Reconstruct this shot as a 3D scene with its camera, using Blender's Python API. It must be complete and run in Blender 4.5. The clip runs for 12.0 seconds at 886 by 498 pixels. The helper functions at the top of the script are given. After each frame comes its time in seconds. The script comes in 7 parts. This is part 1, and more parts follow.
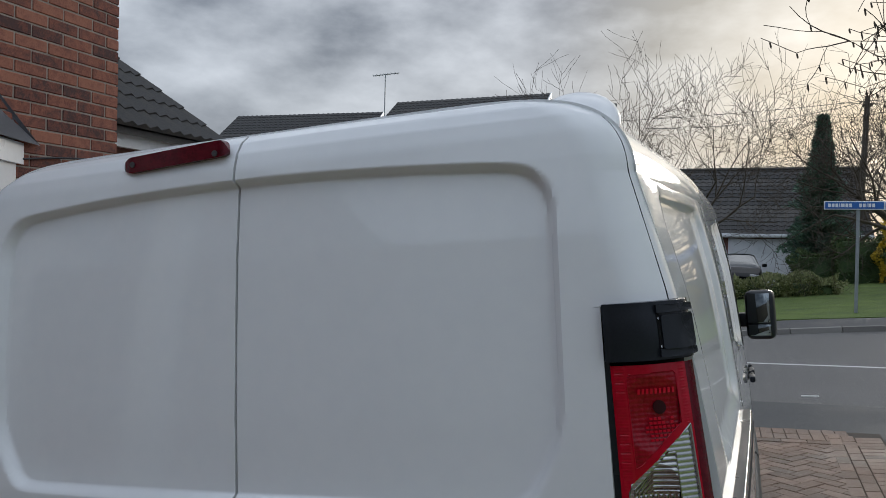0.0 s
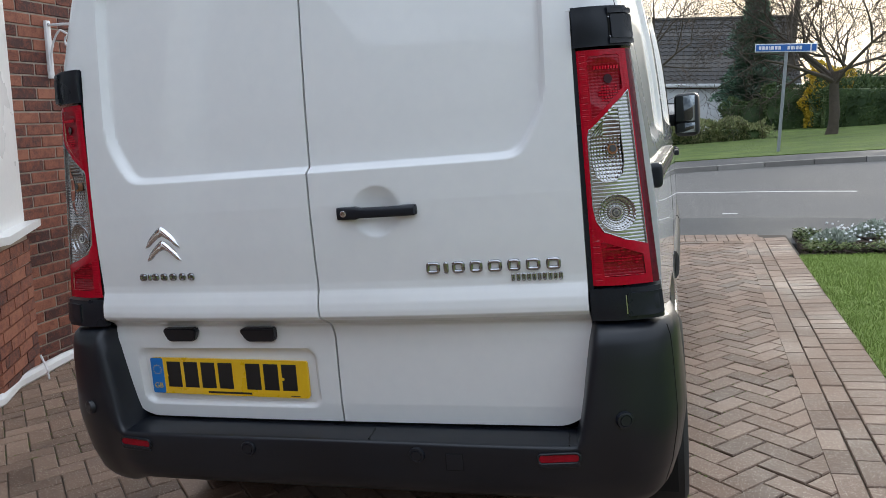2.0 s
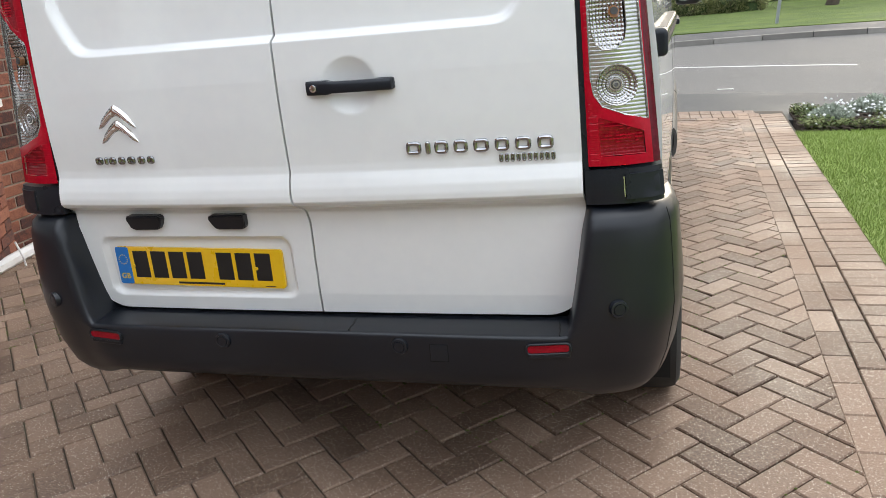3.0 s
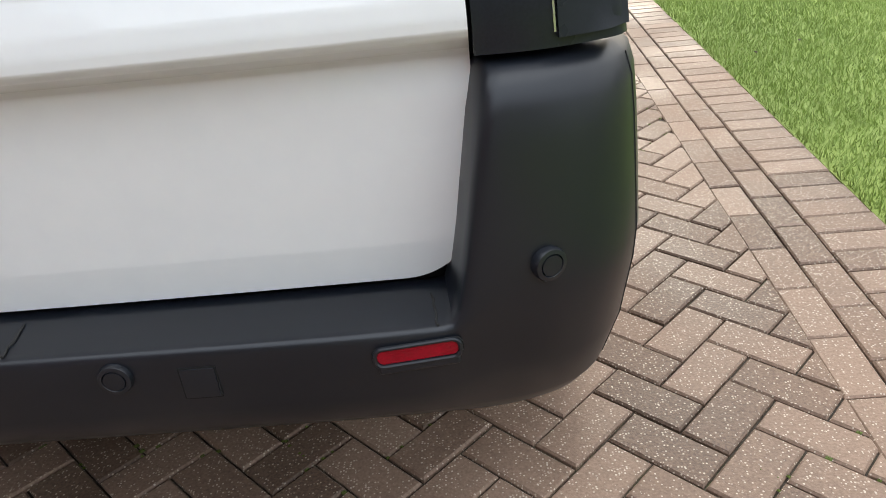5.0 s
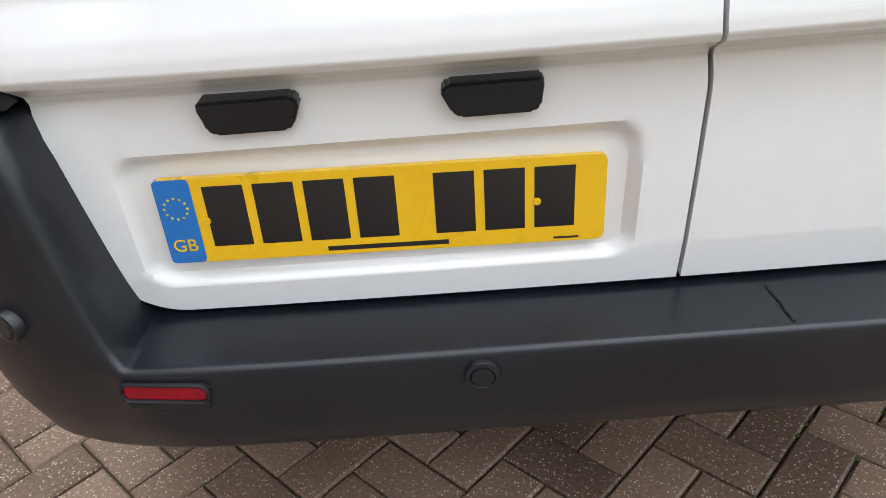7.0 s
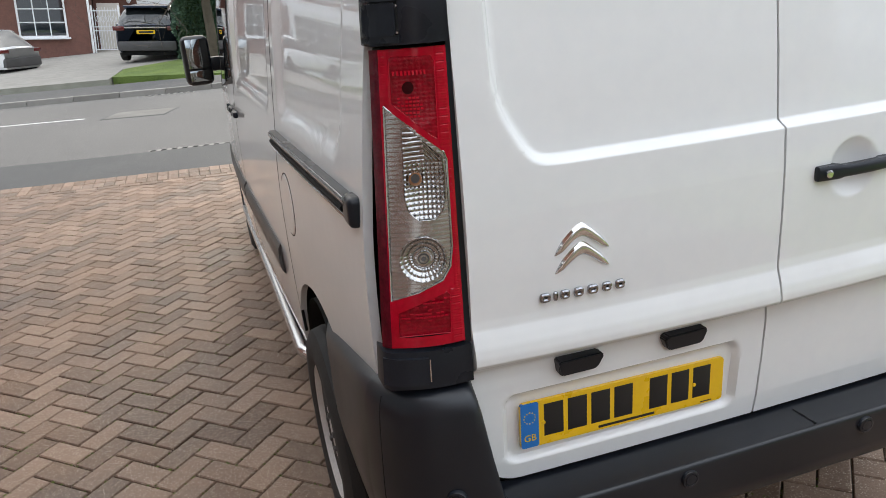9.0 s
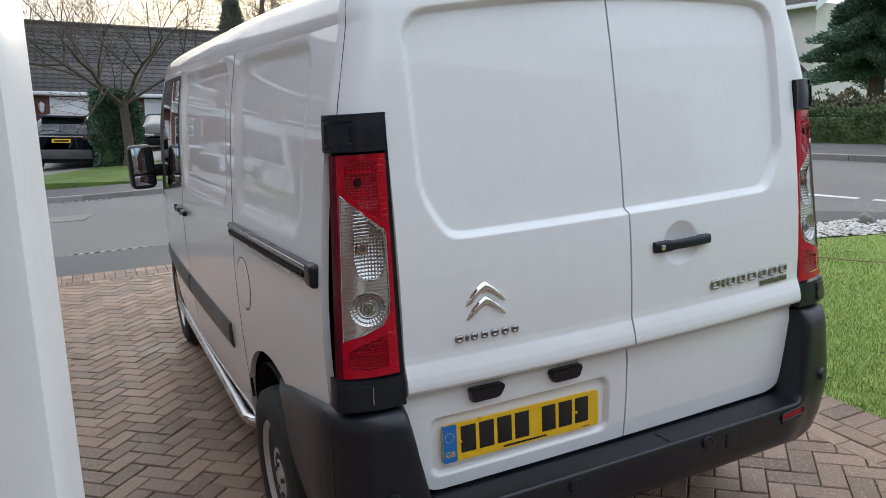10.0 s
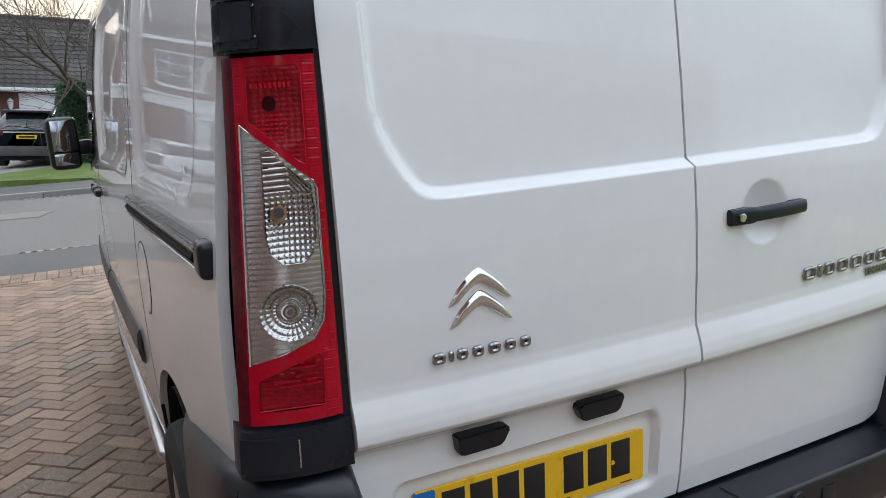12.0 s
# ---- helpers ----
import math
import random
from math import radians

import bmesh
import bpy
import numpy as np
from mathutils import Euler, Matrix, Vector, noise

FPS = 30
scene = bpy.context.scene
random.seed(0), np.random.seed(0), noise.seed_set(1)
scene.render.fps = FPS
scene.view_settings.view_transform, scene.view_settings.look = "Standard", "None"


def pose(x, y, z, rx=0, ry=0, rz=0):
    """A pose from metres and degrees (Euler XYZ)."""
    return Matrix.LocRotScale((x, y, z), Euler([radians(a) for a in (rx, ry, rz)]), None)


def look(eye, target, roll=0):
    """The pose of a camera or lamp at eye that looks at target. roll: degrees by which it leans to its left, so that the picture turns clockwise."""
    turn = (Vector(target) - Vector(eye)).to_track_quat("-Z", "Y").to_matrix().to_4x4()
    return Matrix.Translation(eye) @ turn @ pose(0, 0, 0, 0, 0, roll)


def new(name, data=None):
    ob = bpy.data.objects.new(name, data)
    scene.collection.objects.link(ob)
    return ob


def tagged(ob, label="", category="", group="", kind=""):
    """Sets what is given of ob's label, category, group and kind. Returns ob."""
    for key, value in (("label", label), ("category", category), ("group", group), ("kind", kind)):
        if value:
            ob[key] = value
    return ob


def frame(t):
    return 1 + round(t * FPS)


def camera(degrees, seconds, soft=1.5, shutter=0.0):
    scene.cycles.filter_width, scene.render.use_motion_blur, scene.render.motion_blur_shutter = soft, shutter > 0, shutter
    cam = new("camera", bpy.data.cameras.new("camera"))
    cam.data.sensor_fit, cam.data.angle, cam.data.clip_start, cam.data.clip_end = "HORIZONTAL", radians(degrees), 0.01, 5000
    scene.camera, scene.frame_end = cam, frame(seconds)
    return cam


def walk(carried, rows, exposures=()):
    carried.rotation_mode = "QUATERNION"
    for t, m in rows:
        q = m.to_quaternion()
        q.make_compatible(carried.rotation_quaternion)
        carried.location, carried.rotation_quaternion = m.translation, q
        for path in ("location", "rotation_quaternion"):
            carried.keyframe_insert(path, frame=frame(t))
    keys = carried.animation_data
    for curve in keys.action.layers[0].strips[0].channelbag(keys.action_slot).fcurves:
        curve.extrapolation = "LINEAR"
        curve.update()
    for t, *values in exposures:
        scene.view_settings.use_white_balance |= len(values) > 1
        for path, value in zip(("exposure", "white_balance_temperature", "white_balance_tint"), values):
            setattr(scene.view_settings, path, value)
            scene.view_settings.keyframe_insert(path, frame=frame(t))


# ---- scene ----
cam = camera(60.4, 12.0, soft=0.85)

# The drive, the road and the van share one plane that climbs gently to the east: SITE turns that plane's axes into the world's.
SLOPE = 5.2
SITE = Matrix.Rotation(radians(-SLOPE), 4, "Y")
RISE = math.tan(radians(SLOPE))
PATH = [
    (0, (0.878, -1.232, 1.657), (0.195, 0.647, 1.705), -3.7),
    (0.5, (0.817, -1.434, 1.557), (0.223, 0.473, 1.650), -4.1),
    (1, (0.792, -1.614, 1.487), (0.230, 0.305, 1.516), -4.4),
    (1.5, (0.836, -1.756, 1.397), (0.282, 0.161, 1.269), -4.7),
    (2, (0.880, -1.862, 1.339), (0.326, 0.033, 1.019), -4.9),
    (2.5, (0.878, -1.872, 1.315), (0.325, -0.014, 0.822), -5.1),
    (3, (0.853, -1.715, 1.310), (0.321, 0.109, 0.684), -5.4),
    (3.5, (0.888, -1.396, 1.291), (0.422, 0.413, 0.573), -5.5),
    (3.7, (0.905, -1.224, 1.242), (0.474, 0.582, 0.496), -5.6),
    (5.3, (0.596, -0.827, 1.022), (0.575, 0.904, 0.022), -5.8),
    (5.5, (0.523, -0.816, 1.005), (0.521, 0.901, -0.020), -5.8),
    (6, (0.298, -0.745, 1.003), (0.298, 0.938, -0.078), -5.5),
    (6.5, (0.067, -0.730, 1.023), (-0.003, 0.985, -0.004), -5.8),
    (7, (-0.257, -0.773, 1.084), (-0.308, 0.934, 0.043), -5.3),
    (7.4, (-0.511, -0.757, 1.109), (-0.562, 0.959, 0.083), -5.8),
    (7.5, (-0.561, -0.768, 1.113), (-0.631, 0.969, 0.126), -6.4),
    (7.7, (-0.655, -0.786, 1.199), (-0.694, 0.969, 0.241), -6.9),
    (9.3, (-1.228, -1.475, 1.604), (-0.565, 0.326, 1.041), -4.4),
    (9.5, (-1.286, -1.582, 1.608), (-0.572, 0.217, 1.105), -4.0),
    (10, (-1.354, -1.766, 1.623), (-0.551, 0.020, 1.215), -3.9),
    (10.5, (-1.323, -1.856, 1.570), (-0.475, -0.082, 1.207), -3.8),
    (11, (-1.265, -1.779, 1.461), (-0.406, -0.009, 1.101), -3.8),
    (11.5, (-1.167, -1.500, 1.430), (-0.315, 0.269, 1.047), -3.8),
    (12, (-1.046, -1.130, 1.417), (-0.205, 0.638, 1.009), -3.9),
]
walk(
    cam,
    [(t, SITE @ look(eye, target, roll)) for t, eye, target, roll in PATH],
    exposures=[(0, 0.5, 5920, 10), (0.5, 0.36, 5820, 10), (1, 0.42, 5720, 10), (1.5, 0.74, 5620, 10), (2, 1.40, 6020, 10), (2.5, 1.84, 6520, 10), (3.0, 2.03, 6570, 10), (3.5, 1.98, 6570, 10), (5.5, 2.35, 6520, 10), (6.2, 2.60, 6320, 10), (7.0, 2.55, 6620, 10), (7.5, 2.55, 6820, 10), (9.5, 1.74, 6370, 10), (10.5, 1.55, 5970, 10), (12, 1.72, 6220, 10)],
)

# ---- light: a bright overcast afternoon, the sun low behind thin cloud beyond the road ----
SUN_AZIMUTH, SUN_HEIGHT = 12.0, 13.0
world = bpy.data.worlds.new("sky")
scene.world = world
world.use_nodes = True
wn, wl = world.node_tree.nodes, world.node_tree.links
wn.clear()
sky = wn.new("ShaderNodeTexSky")
sky.sky_type, sky.sun_disc = "NISHITA", False
sky.sun_elevation, sky.sun_rotation = radians(SUN_HEIGHT), radians(SUN_AZIMUTH)
sky.air_density, sky.dust_density, sky.ozone_density = 1.0, 3.0, 1.0
coords = wn.new("ShaderNodeTexCoord")
flat = wn.new("ShaderNodeMapping")
flat.inputs["Scale"].default_value = (1.0, 1.0, 2.0)
flat.inputs["Location"].default_value = (3.7, 1.9, 0.0)
wl.new(coords.outputs["Generated"], flat.inputs["Vector"])
puffs = wn.new("ShaderNodeTexNoise")
puffs.inputs["Scale"].default_value, puffs.inputs["Detail"].default_value = 4.4, 8.0
puffs.inputs["Roughness"].default_value, puffs.inputs["Distortion"].default_value = 0.52, 0.0
wl.new(flat.outputs["Vector"], puffs.inputs["Vector"])
ramp = wn.new("ShaderNodeValToRGB")
ramp.color_ramp.elements[0].position, ramp.color_ramp.elements[0].color = 0.36, (0.24, 0.254, 0.275, 1)
ramp.color_ramp.elements[1].position, ramp.color_ramp.elements[1].color = 0.66, (0.78, 0.785, 0.78, 1)
wl.new(puffs.outputs["Fac"], ramp.inputs["Fac"])
# cloud glows round the hidden sun
direction = wn.new("ShaderNodeVectorMath")
direction.operation = "DOT_PRODUCT"
az, el = radians(SUN_AZIMUTH), radians(SUN_HEIGHT)
direction.inputs[1].default_value = (math.sin(az) * math.cos(el), math.cos(az) * math.cos(el), math.sin(el))
wl.new(coords.outputs["Generated"], direction.inputs[0])
halo = wn.new("ShaderNodeMapRange")
halo.interpolation_type = "SMOOTHERSTEP"
halo.inputs["From Min"].default_value, halo.inputs["From Max"].default_value = 0.90, 1.0
halo.inputs["To Min"].default_value, halo.inputs["To Max"].default_value = 0.0, 1.0
wl.new(direction.outputs["Value"], halo.inputs["Value"])
warm = wn.new("ShaderNodeMixRGB")
warm.blend_type = "ADD"
warm.inputs["Color2"].default_value = (0.14, 0.110, 0.045, 1)
wl.new(halo.outputs["Result"], warm.inputs["Fac"])
wl.new(ramp.outputs["Color"], warm.inputs["Color1"])
# cloud away from the sun is a little bluer
away = wn.new("ShaderNodeMapRange")
away.inputs["From Min"].default_value, away.inputs["From Max"].default_value = 0.75, -0.4
wl.new(direction.outputs["Value"], away.inputs["Value"])
cool = wn.new("ShaderNodeMixRGB")
cool.blend_type = "MULTIPLY"
cool.inputs["Color2"].default_value = (0.92, 0.985, 1.085, 1)
wl.new(away.outputs["Result"], cool.inputs["Fac"])
wl.new(warm.outputs["Color"], cool.inputs["Color1"])
clouds = wn.new("ShaderNodeBackground")
# an overcast sky is brightest overhead
height = wn.new("ShaderNodeSeparateXYZ")
wl.new(coords.outputs["Generated"], height.inputs["Vector"])
dome = wn.new("ShaderNodeMapRange")
dome.inputs["From Min"].default_value, dome.inputs["From Max"].default_value = 0.0, 1.0
dome.inputs["To Min"].default_value, dome.inputs["To Max"].default_value = 0.40, 1.44
wl.new(height.outputs["Z"], dome.inputs["Value"])
wl.new(dome.outputs["Result"], clouds.inputs["Strength"])
wl.new(cool.outputs["Color"], clouds.inputs["Color"])
clear = wn.new("ShaderNodeBackground")
clear.inputs["Strength"].default_value = 0.10
wl.new(sky.outputs["Color"], clear.inputs["Color"])
both = wn.new("ShaderNodeMixShader")
both.inputs["Fac"].default_value = 0.94
wl.new(clear.outputs["Background"], both.inputs[1])
wl.new(clouds.outputs["Background"], both.inputs[2])
out = wn.new("ShaderNodeOutputWorld")
wl.new(both.outputs["Shader"], out.inputs["Surface"])
sun = new("sun", bpy.data.lights.new("sun", "SUN"))
sun.data.energy, sun.data.angle, sun.data.color = 0.55, radians(12), (1.0, 0.90, 0.75)
sun.matrix_world = look((0, 0, 0), (-math.sin(az) * math.cos(el), -math.cos(az) * math.cos(el), -math.sin(el)))

# ---- materials ----
def shader(name, base, rough=0.6, metal=0.0, coat=0.0, spec=0.5, transmission=0.0, emission=None):
    m = bpy.data.materials.new(name)
    m.use_nodes = True
    b = m.node_tree.nodes["Principled BSDF"]
    b.inputs["Base Color"].default_value = (*base, 1)
    b.inputs["Roughness"].default_value, b.inputs["Metallic"].default_value = rough, metal
    b.inputs["Coat Weight"].default_value, b.inputs["Coat Roughness"].default_value = coat, 0.025
    b.inputs["Specular IOR Level"].default_value = spec
    b.inputs["Transmission Weight"].default_value = transmission
    return m


def surface(name, tones, scale=4.0, fine=60.0, rough=(0.55, 0.8), bump=0.2, depth=0.004, metal=0.0, coat=0.0, spec=0.5, random_tone=0.0, island=0.0, coord="Object", stretch=(1, 1, 1)):
    """A material with tones mixed by a broad and a fine noise, uneven roughness and fine relief; scales are in 1/m."""
    m = shader(name, tones[0], rough[0], metal, coat, spec)
    n, l = m.node_tree.nodes, m.node_tree.links
    b = n["Principled BSDF"]
    tc = n.new("ShaderNodeNewGeometry" if coord == "Position" else "ShaderNodeTexCoord")
    mp = n.new("ShaderNodeMapping")
    mp.inputs["Scale"].default_value = stretch
    l.new(tc.outputs[coord], mp.inputs["Vector"])
    big, small = n.new("ShaderNodeTexNoise"), n.new("ShaderNodeTexNoise")
    for node, s, d in ((big, scale, 5.0), (small, fine, 4.0)):
        node.inputs["Scale"].default_value, node.inputs["Detail"].default_value = s, d
        l.new(mp.outputs["Vector"], node.inputs["Vector"])
    mix = n.new("ShaderNodeMath")
    mix.operation = "MULTIPLY_ADD"
    mix.inputs[1].default_value, mix.inputs[2].default_value = 0.45, 0.0
    l.new(small.outputs["Fac"], mix.inputs[0])
    add = n.new("ShaderNodeMath")
    add.operation = "MULTIPLY_ADD"
    add.inputs[1].default_value = 0.55
    l.new(big.outputs["Fac"], add.inputs[0])
    l.new(mix.outputs["Value"], add.inputs[2])
    value = add.outputs["Value"]
    for amount, source in ((random_tone, "ShaderNodeObjectInfo"), (island, "ShaderNodeNewGeometry")):
        if amount:
            info = n.new(source)
            shift = n.new("ShaderNodeMath")
            shift.operation = "MULTIPLY_ADD"
            shift.inputs[1].default_value, shift.inputs[2].default_value = amount, -amount / 2
            l.new(info.outputs["Random" if source.endswith("Info") else "Random Per Island"], shift.inputs[0])
            total = n.new("ShaderNodeMath")
            total.operation = "ADD"
            l.new(value, total.inputs[0])
            l.new(shift.outputs["Value"], total.inputs[1])
            value = total.outputs["Value"]
    r = n.new("ShaderNodeValToRGB")
    while len(r.color_ramp.elements) < len(tones):
        r.color_ramp.elements.new(0.5)
    for i, (e, tone) in enumerate(zip(r.color_ramp.elements, tones)):
        e.position, e.color = 0.30 + 0.40 * i / max(1, len(tones) - 1), (*tone, 1)
    l.new(value, r.inputs["Fac"])
    l.new(r.outputs["Color"], b.inputs["Base Color"])
    rr = n.new("ShaderNodeMapRange")
    rr.inputs["From Min"].default_value, rr.inputs["From Max"].default_value = 0.3, 0.7
    rr.inputs["To Min"].default_value, rr.inputs["To Max"].default_value = rough
    l.new(big.outputs["Fac"], rr.inputs["Value"])
    l.new(rr.outputs["Result"], b.inputs["Roughness"])
    if bump:
        bp = n.new("ShaderNodeBump")
        bp.inputs["Strength"].default_value, bp.inputs["Distance"].default_value = bump, depth
        l.new(small.outputs["Fac"], bp.inputs["Height"])
        l.new(bp.outputs["Normal"], b.inputs["Normal"])
    return m


def speckled(m, colour, scale=420.0, amount=0.60, strength=0.7):
    """Adds small pale grains of aggregate to a material."""
    n, l = m.node_tree.nodes, m.node_tree.links
    b = n["Principled BSDF"]
    tc = n.new("ShaderNodeNewGeometry")
    v = n.new("ShaderNodeTexNoise")
    v.inputs["Scale"].default_value, v.inputs["Detail"].default_value = scale, 1.0
    l.new(tc.outputs["Position"], v.inputs["Vector"])
    step = n.new("ShaderNodeMapRange")
    step.inputs["From Min"].default_value, step.inputs["From Max"].default_value = amount, amount + 0.06
    step.inputs["To Max"].default_value = strength
    l.new(v.outputs["Fac"], step.inputs["Value"])
    mix = n.new("ShaderNodeMixRGB")
    mix.inputs["Color2"].default_value = (*colour, 1)
    l.new(step.outputs["Result"], mix.inputs["Fac"])
    l.new(b.inputs["Base Color"].links[0].from_socket, mix.inputs["Color1"])
    l.new(mix.outputs["Color"], b.inputs["Base Color"])
    return m


def grained(m, colour, scale, share, strength):
    """Adds round pale grains, one to a cell, in a share of the cells."""
    n, l = m.node_tree.nodes, m.node_tree.links
    b = n["Principled BSDF"]
    where = n.new("ShaderNodeNewGeometry")
    cells = n.new("ShaderNodeTexVoronoi")
    cells.inputs["Scale"].default_value = scale
    l.new(where.outputs["Position"], cells.inputs["Vector"])
    disc = n.new("ShaderNodeMapRange")
    disc.inputs["From Min"].default_value, disc.inputs["From Max"].default_value = 0.42, 0.26
    disc.inputs["To Max"].default_value = strength
    l.new(cells.outputs["Distance"], disc.inputs["Value"])
    chance = n.new("ShaderNodeSeparateColor")
    l.new(cells.outputs["Color"], chance.inputs["Color"])
    chosen = n.new("ShaderNodeMapRange")
    chosen.inputs["From Min"].default_value, chosen.inputs["From Max"].default_value = 1.0 - share, 1.0 - share * 0.4
    l.new(chance.outputs["Red"], chosen.inputs["Value"])
    both_ = n.new("ShaderNodeMath")
    both_.operation = "MULTIPLY"
    l.new(disc.outputs["Result"], both_.inputs[0])
    l.new(chosen.outputs["Result"], both_.inputs[1])
    mix = n.new("ShaderNodeMixRGB")
    mix.inputs["Color2"].default_value = (*colour, 1)
    l.new(both_.outputs["Value"], mix.inputs["Fac"])
    l.new(b.inputs["Base Color"].links[0].from_socket, mix.inputs["Color1"])
    l.new(mix.outputs["Color"], b.inputs["Base Color"])
    return m


PAINT = surface("white_paint", [(0.76, 0.77, 0.775), (0.81, 0.815, 0.81)], 1.2, 26, (0.42, 0.50), 0.0, 0.001, coat=1.0, spec=0.15)
BLACK = surface("black_plastic", [(0.0052, 0.0065, 0.010), (0.012, 0.0145, 0.020)], 3.0, 900, (0.28, 0.40), 0.05, 0.0005, spec=0.46)
GLOSS_BLACK = surface("gloss_black_plastic", [(0.009, 0.011, 0.015), (0.015, 0.018, 0.025)], 5, 300, (0.24, 0.34), 0.06, 0.0005, spec=0.32)
GREY_TRIM = surface("grey_trim_plastic", [(0.045, 0.044, 0.045), (0.075, 0.072, 0.072)], 3.0, 600, (0.35, 0.5), 0.2, 0.0006)
RAIL = shader("satin_grey_rail", (0.30, 0.30, 0.305), 0.16, 0.75)
DARK = shader("dark_gap", (0.004, 0.004, 0.004), 0.9)
RUBBER = surface("tyre_rubber", [(0.012, 0.012, 0.012), (0.030, 0.029, 0.028)], 12, 200, (0.7, 0.9), 0.2, 0.001)
STEEL = surface("silver_wheel_paint", [(0.46, 0.45, 0.44), (0.64, 0.63, 0.62)], 9, 120, (0.3, 0.45), 0.1, 0.001, metal=0.35)
LAMP_GREY = shader("lamp_chamber_grey", (0.17, 0.17, 0.175), 0.25, 0.5)
DARK_CHROME = shader("worn_badge_chrome", (0.34, 0.34, 0.35), 0.14, 1.0)
CHROME = shader("chrome", (0.80, 0.80, 0.81), 0.07, 1.0)
SATIN = shader("satin_aluminium", (0.62, 0.62, 0.63), 0.24, 1.0)
SILVER = surface("lamp_reflector", [(0.44, 0.44, 0.435), (0.58, 0.58, 0.575)], 30, 200, (0.16, 0.26), 0.05, 0.0005, metal=0.85, coat=0.5)
SMOKED = surface("smoked_reflector", [(0.33, 0.325, 0.32), (0.48, 0.475, 0.47)], 30, 200, (0.10, 0.18), 0.05, 0.0005, metal=0.95, coat=0.6)
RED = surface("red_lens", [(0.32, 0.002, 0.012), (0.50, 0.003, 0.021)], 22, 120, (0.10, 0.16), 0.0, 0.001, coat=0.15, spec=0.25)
# the red lens again, with shade put into its colour
SHADED_RED = surface("shaded_red_lens", [(0.055, 0.002, 0.007), (0.14, 0.004, 0.015)], 60, 260, (0.12, 0.2), 0.3, 0.002, coat=0.15, spec=0.25)
DEEP_RED = surface("deep_red_lens", [(0.19, 0.001, 0.008), (0.34, 0.002, 0.014)], 60, 260, (0.12, 0.2), 0.3, 0.002, coat=0.15, spec=0.25)
MAROON = shader("maroon_chamber", (0.030, 0.001, 0.003), 0.2, 0.0, 0.1, 0.25)
BRIGHT_RED = shader("bright_red_reflex", (0.58, 0.004, 0.020), 0.2, 0.0, 0.1, 0.25)
AMBER = shader("amber_bulb", (0.30, 0.13, 0.055), 0.15, 0.0, 1.0)
YELLOW = surface("number_plate_yellow", [(0.78, 0.46, 0.004), (0.84, 0.52, 0.008)], 9, 90, (0.25, 0.35), 0.03, 0.0005, coat=0.4)
BLUE = shader("plate_blue", (0.012, 0.16, 0.50), 0.35)
INK = shader("black_ink", (0.012, 0.012, 0.013), 0.4)
GLASS_DARK = shader("tinted_window_glass", (0.012, 0.014, 0.015), 0.03, 0.0, 1.0)
MIRROR = shader("mirror_glass", (0.34, 0.37, 0.38), 0.02, 1.0)
PAVER = grained(surface("block_paver", [(0.096, 0.060, 0.040), (0.188, 0.121, 0.083), (0.285, 0.192, 0.136)], 2.2, 170, (0.50, 0.85), 0.6, 0.002, random_tone=0.25, coord="Position"), (0.74, 0.65, 0.52), 175, 0.42, 0.62)
PAVER_REST = grained(surface("block_paver_field", [(0.096, 0.060, 0.040), (0.188, 0.121, 0.083), (0.285, 0.192, 0.136)], 2.2, 170, (0.50, 0.85), 0.6, 0.002, island=0.25, coord="Position"), (0.74, 0.65, 0.52), 175, 0.42, 0.62)
JOINT = surface("sand_joint", [(0.032, 0.025, 0.018), (0.064, 0.050, 0.036), (0.070, 0.077, 0.029)], 1.6, 60, (0.85, 0.95), 0.5, 0.004)
MOSS = surface("moss", [(0.05, 0.075, 0.012), (0.13, 0.16, 0.03)], 30, 300, (0.9, 1.0), 0.6, 0.004)
ASPHALT = speckled(speckled(surface("road_asphalt", [(0.078, 0.074, 0.069), (0.120, 0.114, 0.107), (0.170, 0.161, 0.149)], 0.5, 40, (0.75, 0.95), 0.7, 0.008), (0.42, 0.40, 0.37), 70, 0.60, 0.7), (0.030, 0.029, 0.028), 55, 0.63, 0.7)
PAVEMENT = speckled(surface("pavement_asphalt", [(0.036, 0.037, 0.038), (0.060, 0.060, 0.060), (0.092, 0.091, 0.089)], 0.8, 60, (0.6, 0.9), 0.5, 0.005), (0.20, 0.195, 0.185), 75, 0.64, 0.6)
KERB = surface("kerb_concrete", [(0.15, 0.14, 0.125), (0.29, 0.275, 0.25)], 2.5, 70, (0.8, 0.95), 0.4, 0.003, random_tone=0.3)
ROAD_PAINT = surface("worn_road_paint", [(0.42, 0.41, 0.39), (0.74, 0.73, 0.70)], 5, 60, (0.6, 0.8), 0.2, 0.002)
LAWN_SOIL = surface("lawn_base", [(0.15, 0.205, 0.042), (0.205, 0.27, 0.060), (0.26, 0.325, 0.080)], 1.2, 120, (0.85, 1.0), 0.7, 0.01)
BLADE = surface("grass_blade", [(0.195, 0.272, 0.062), (0.250, 0.335, 0.082), (0.305, 0.390, 0.112)], 1.0, 20, (0.6, 0.8), 0.0, 0.001, island=0.2)
VERGE = surface("verge_grass", [(0.050, 0.082, 0.014), (0.105, 0.155, 0.028), (0.185, 0.235, 0.058)], 1.1, 26, (0.85, 1.0), 1.0, 0.05)
EARTH = surface("bark_mulch", [(0.020, 0.013, 0.009), (0.055, 0.036, 0.024), (0.095, 0.065, 0.045)], 9, 160, (0.85, 1.0), 0.9, 0.012)
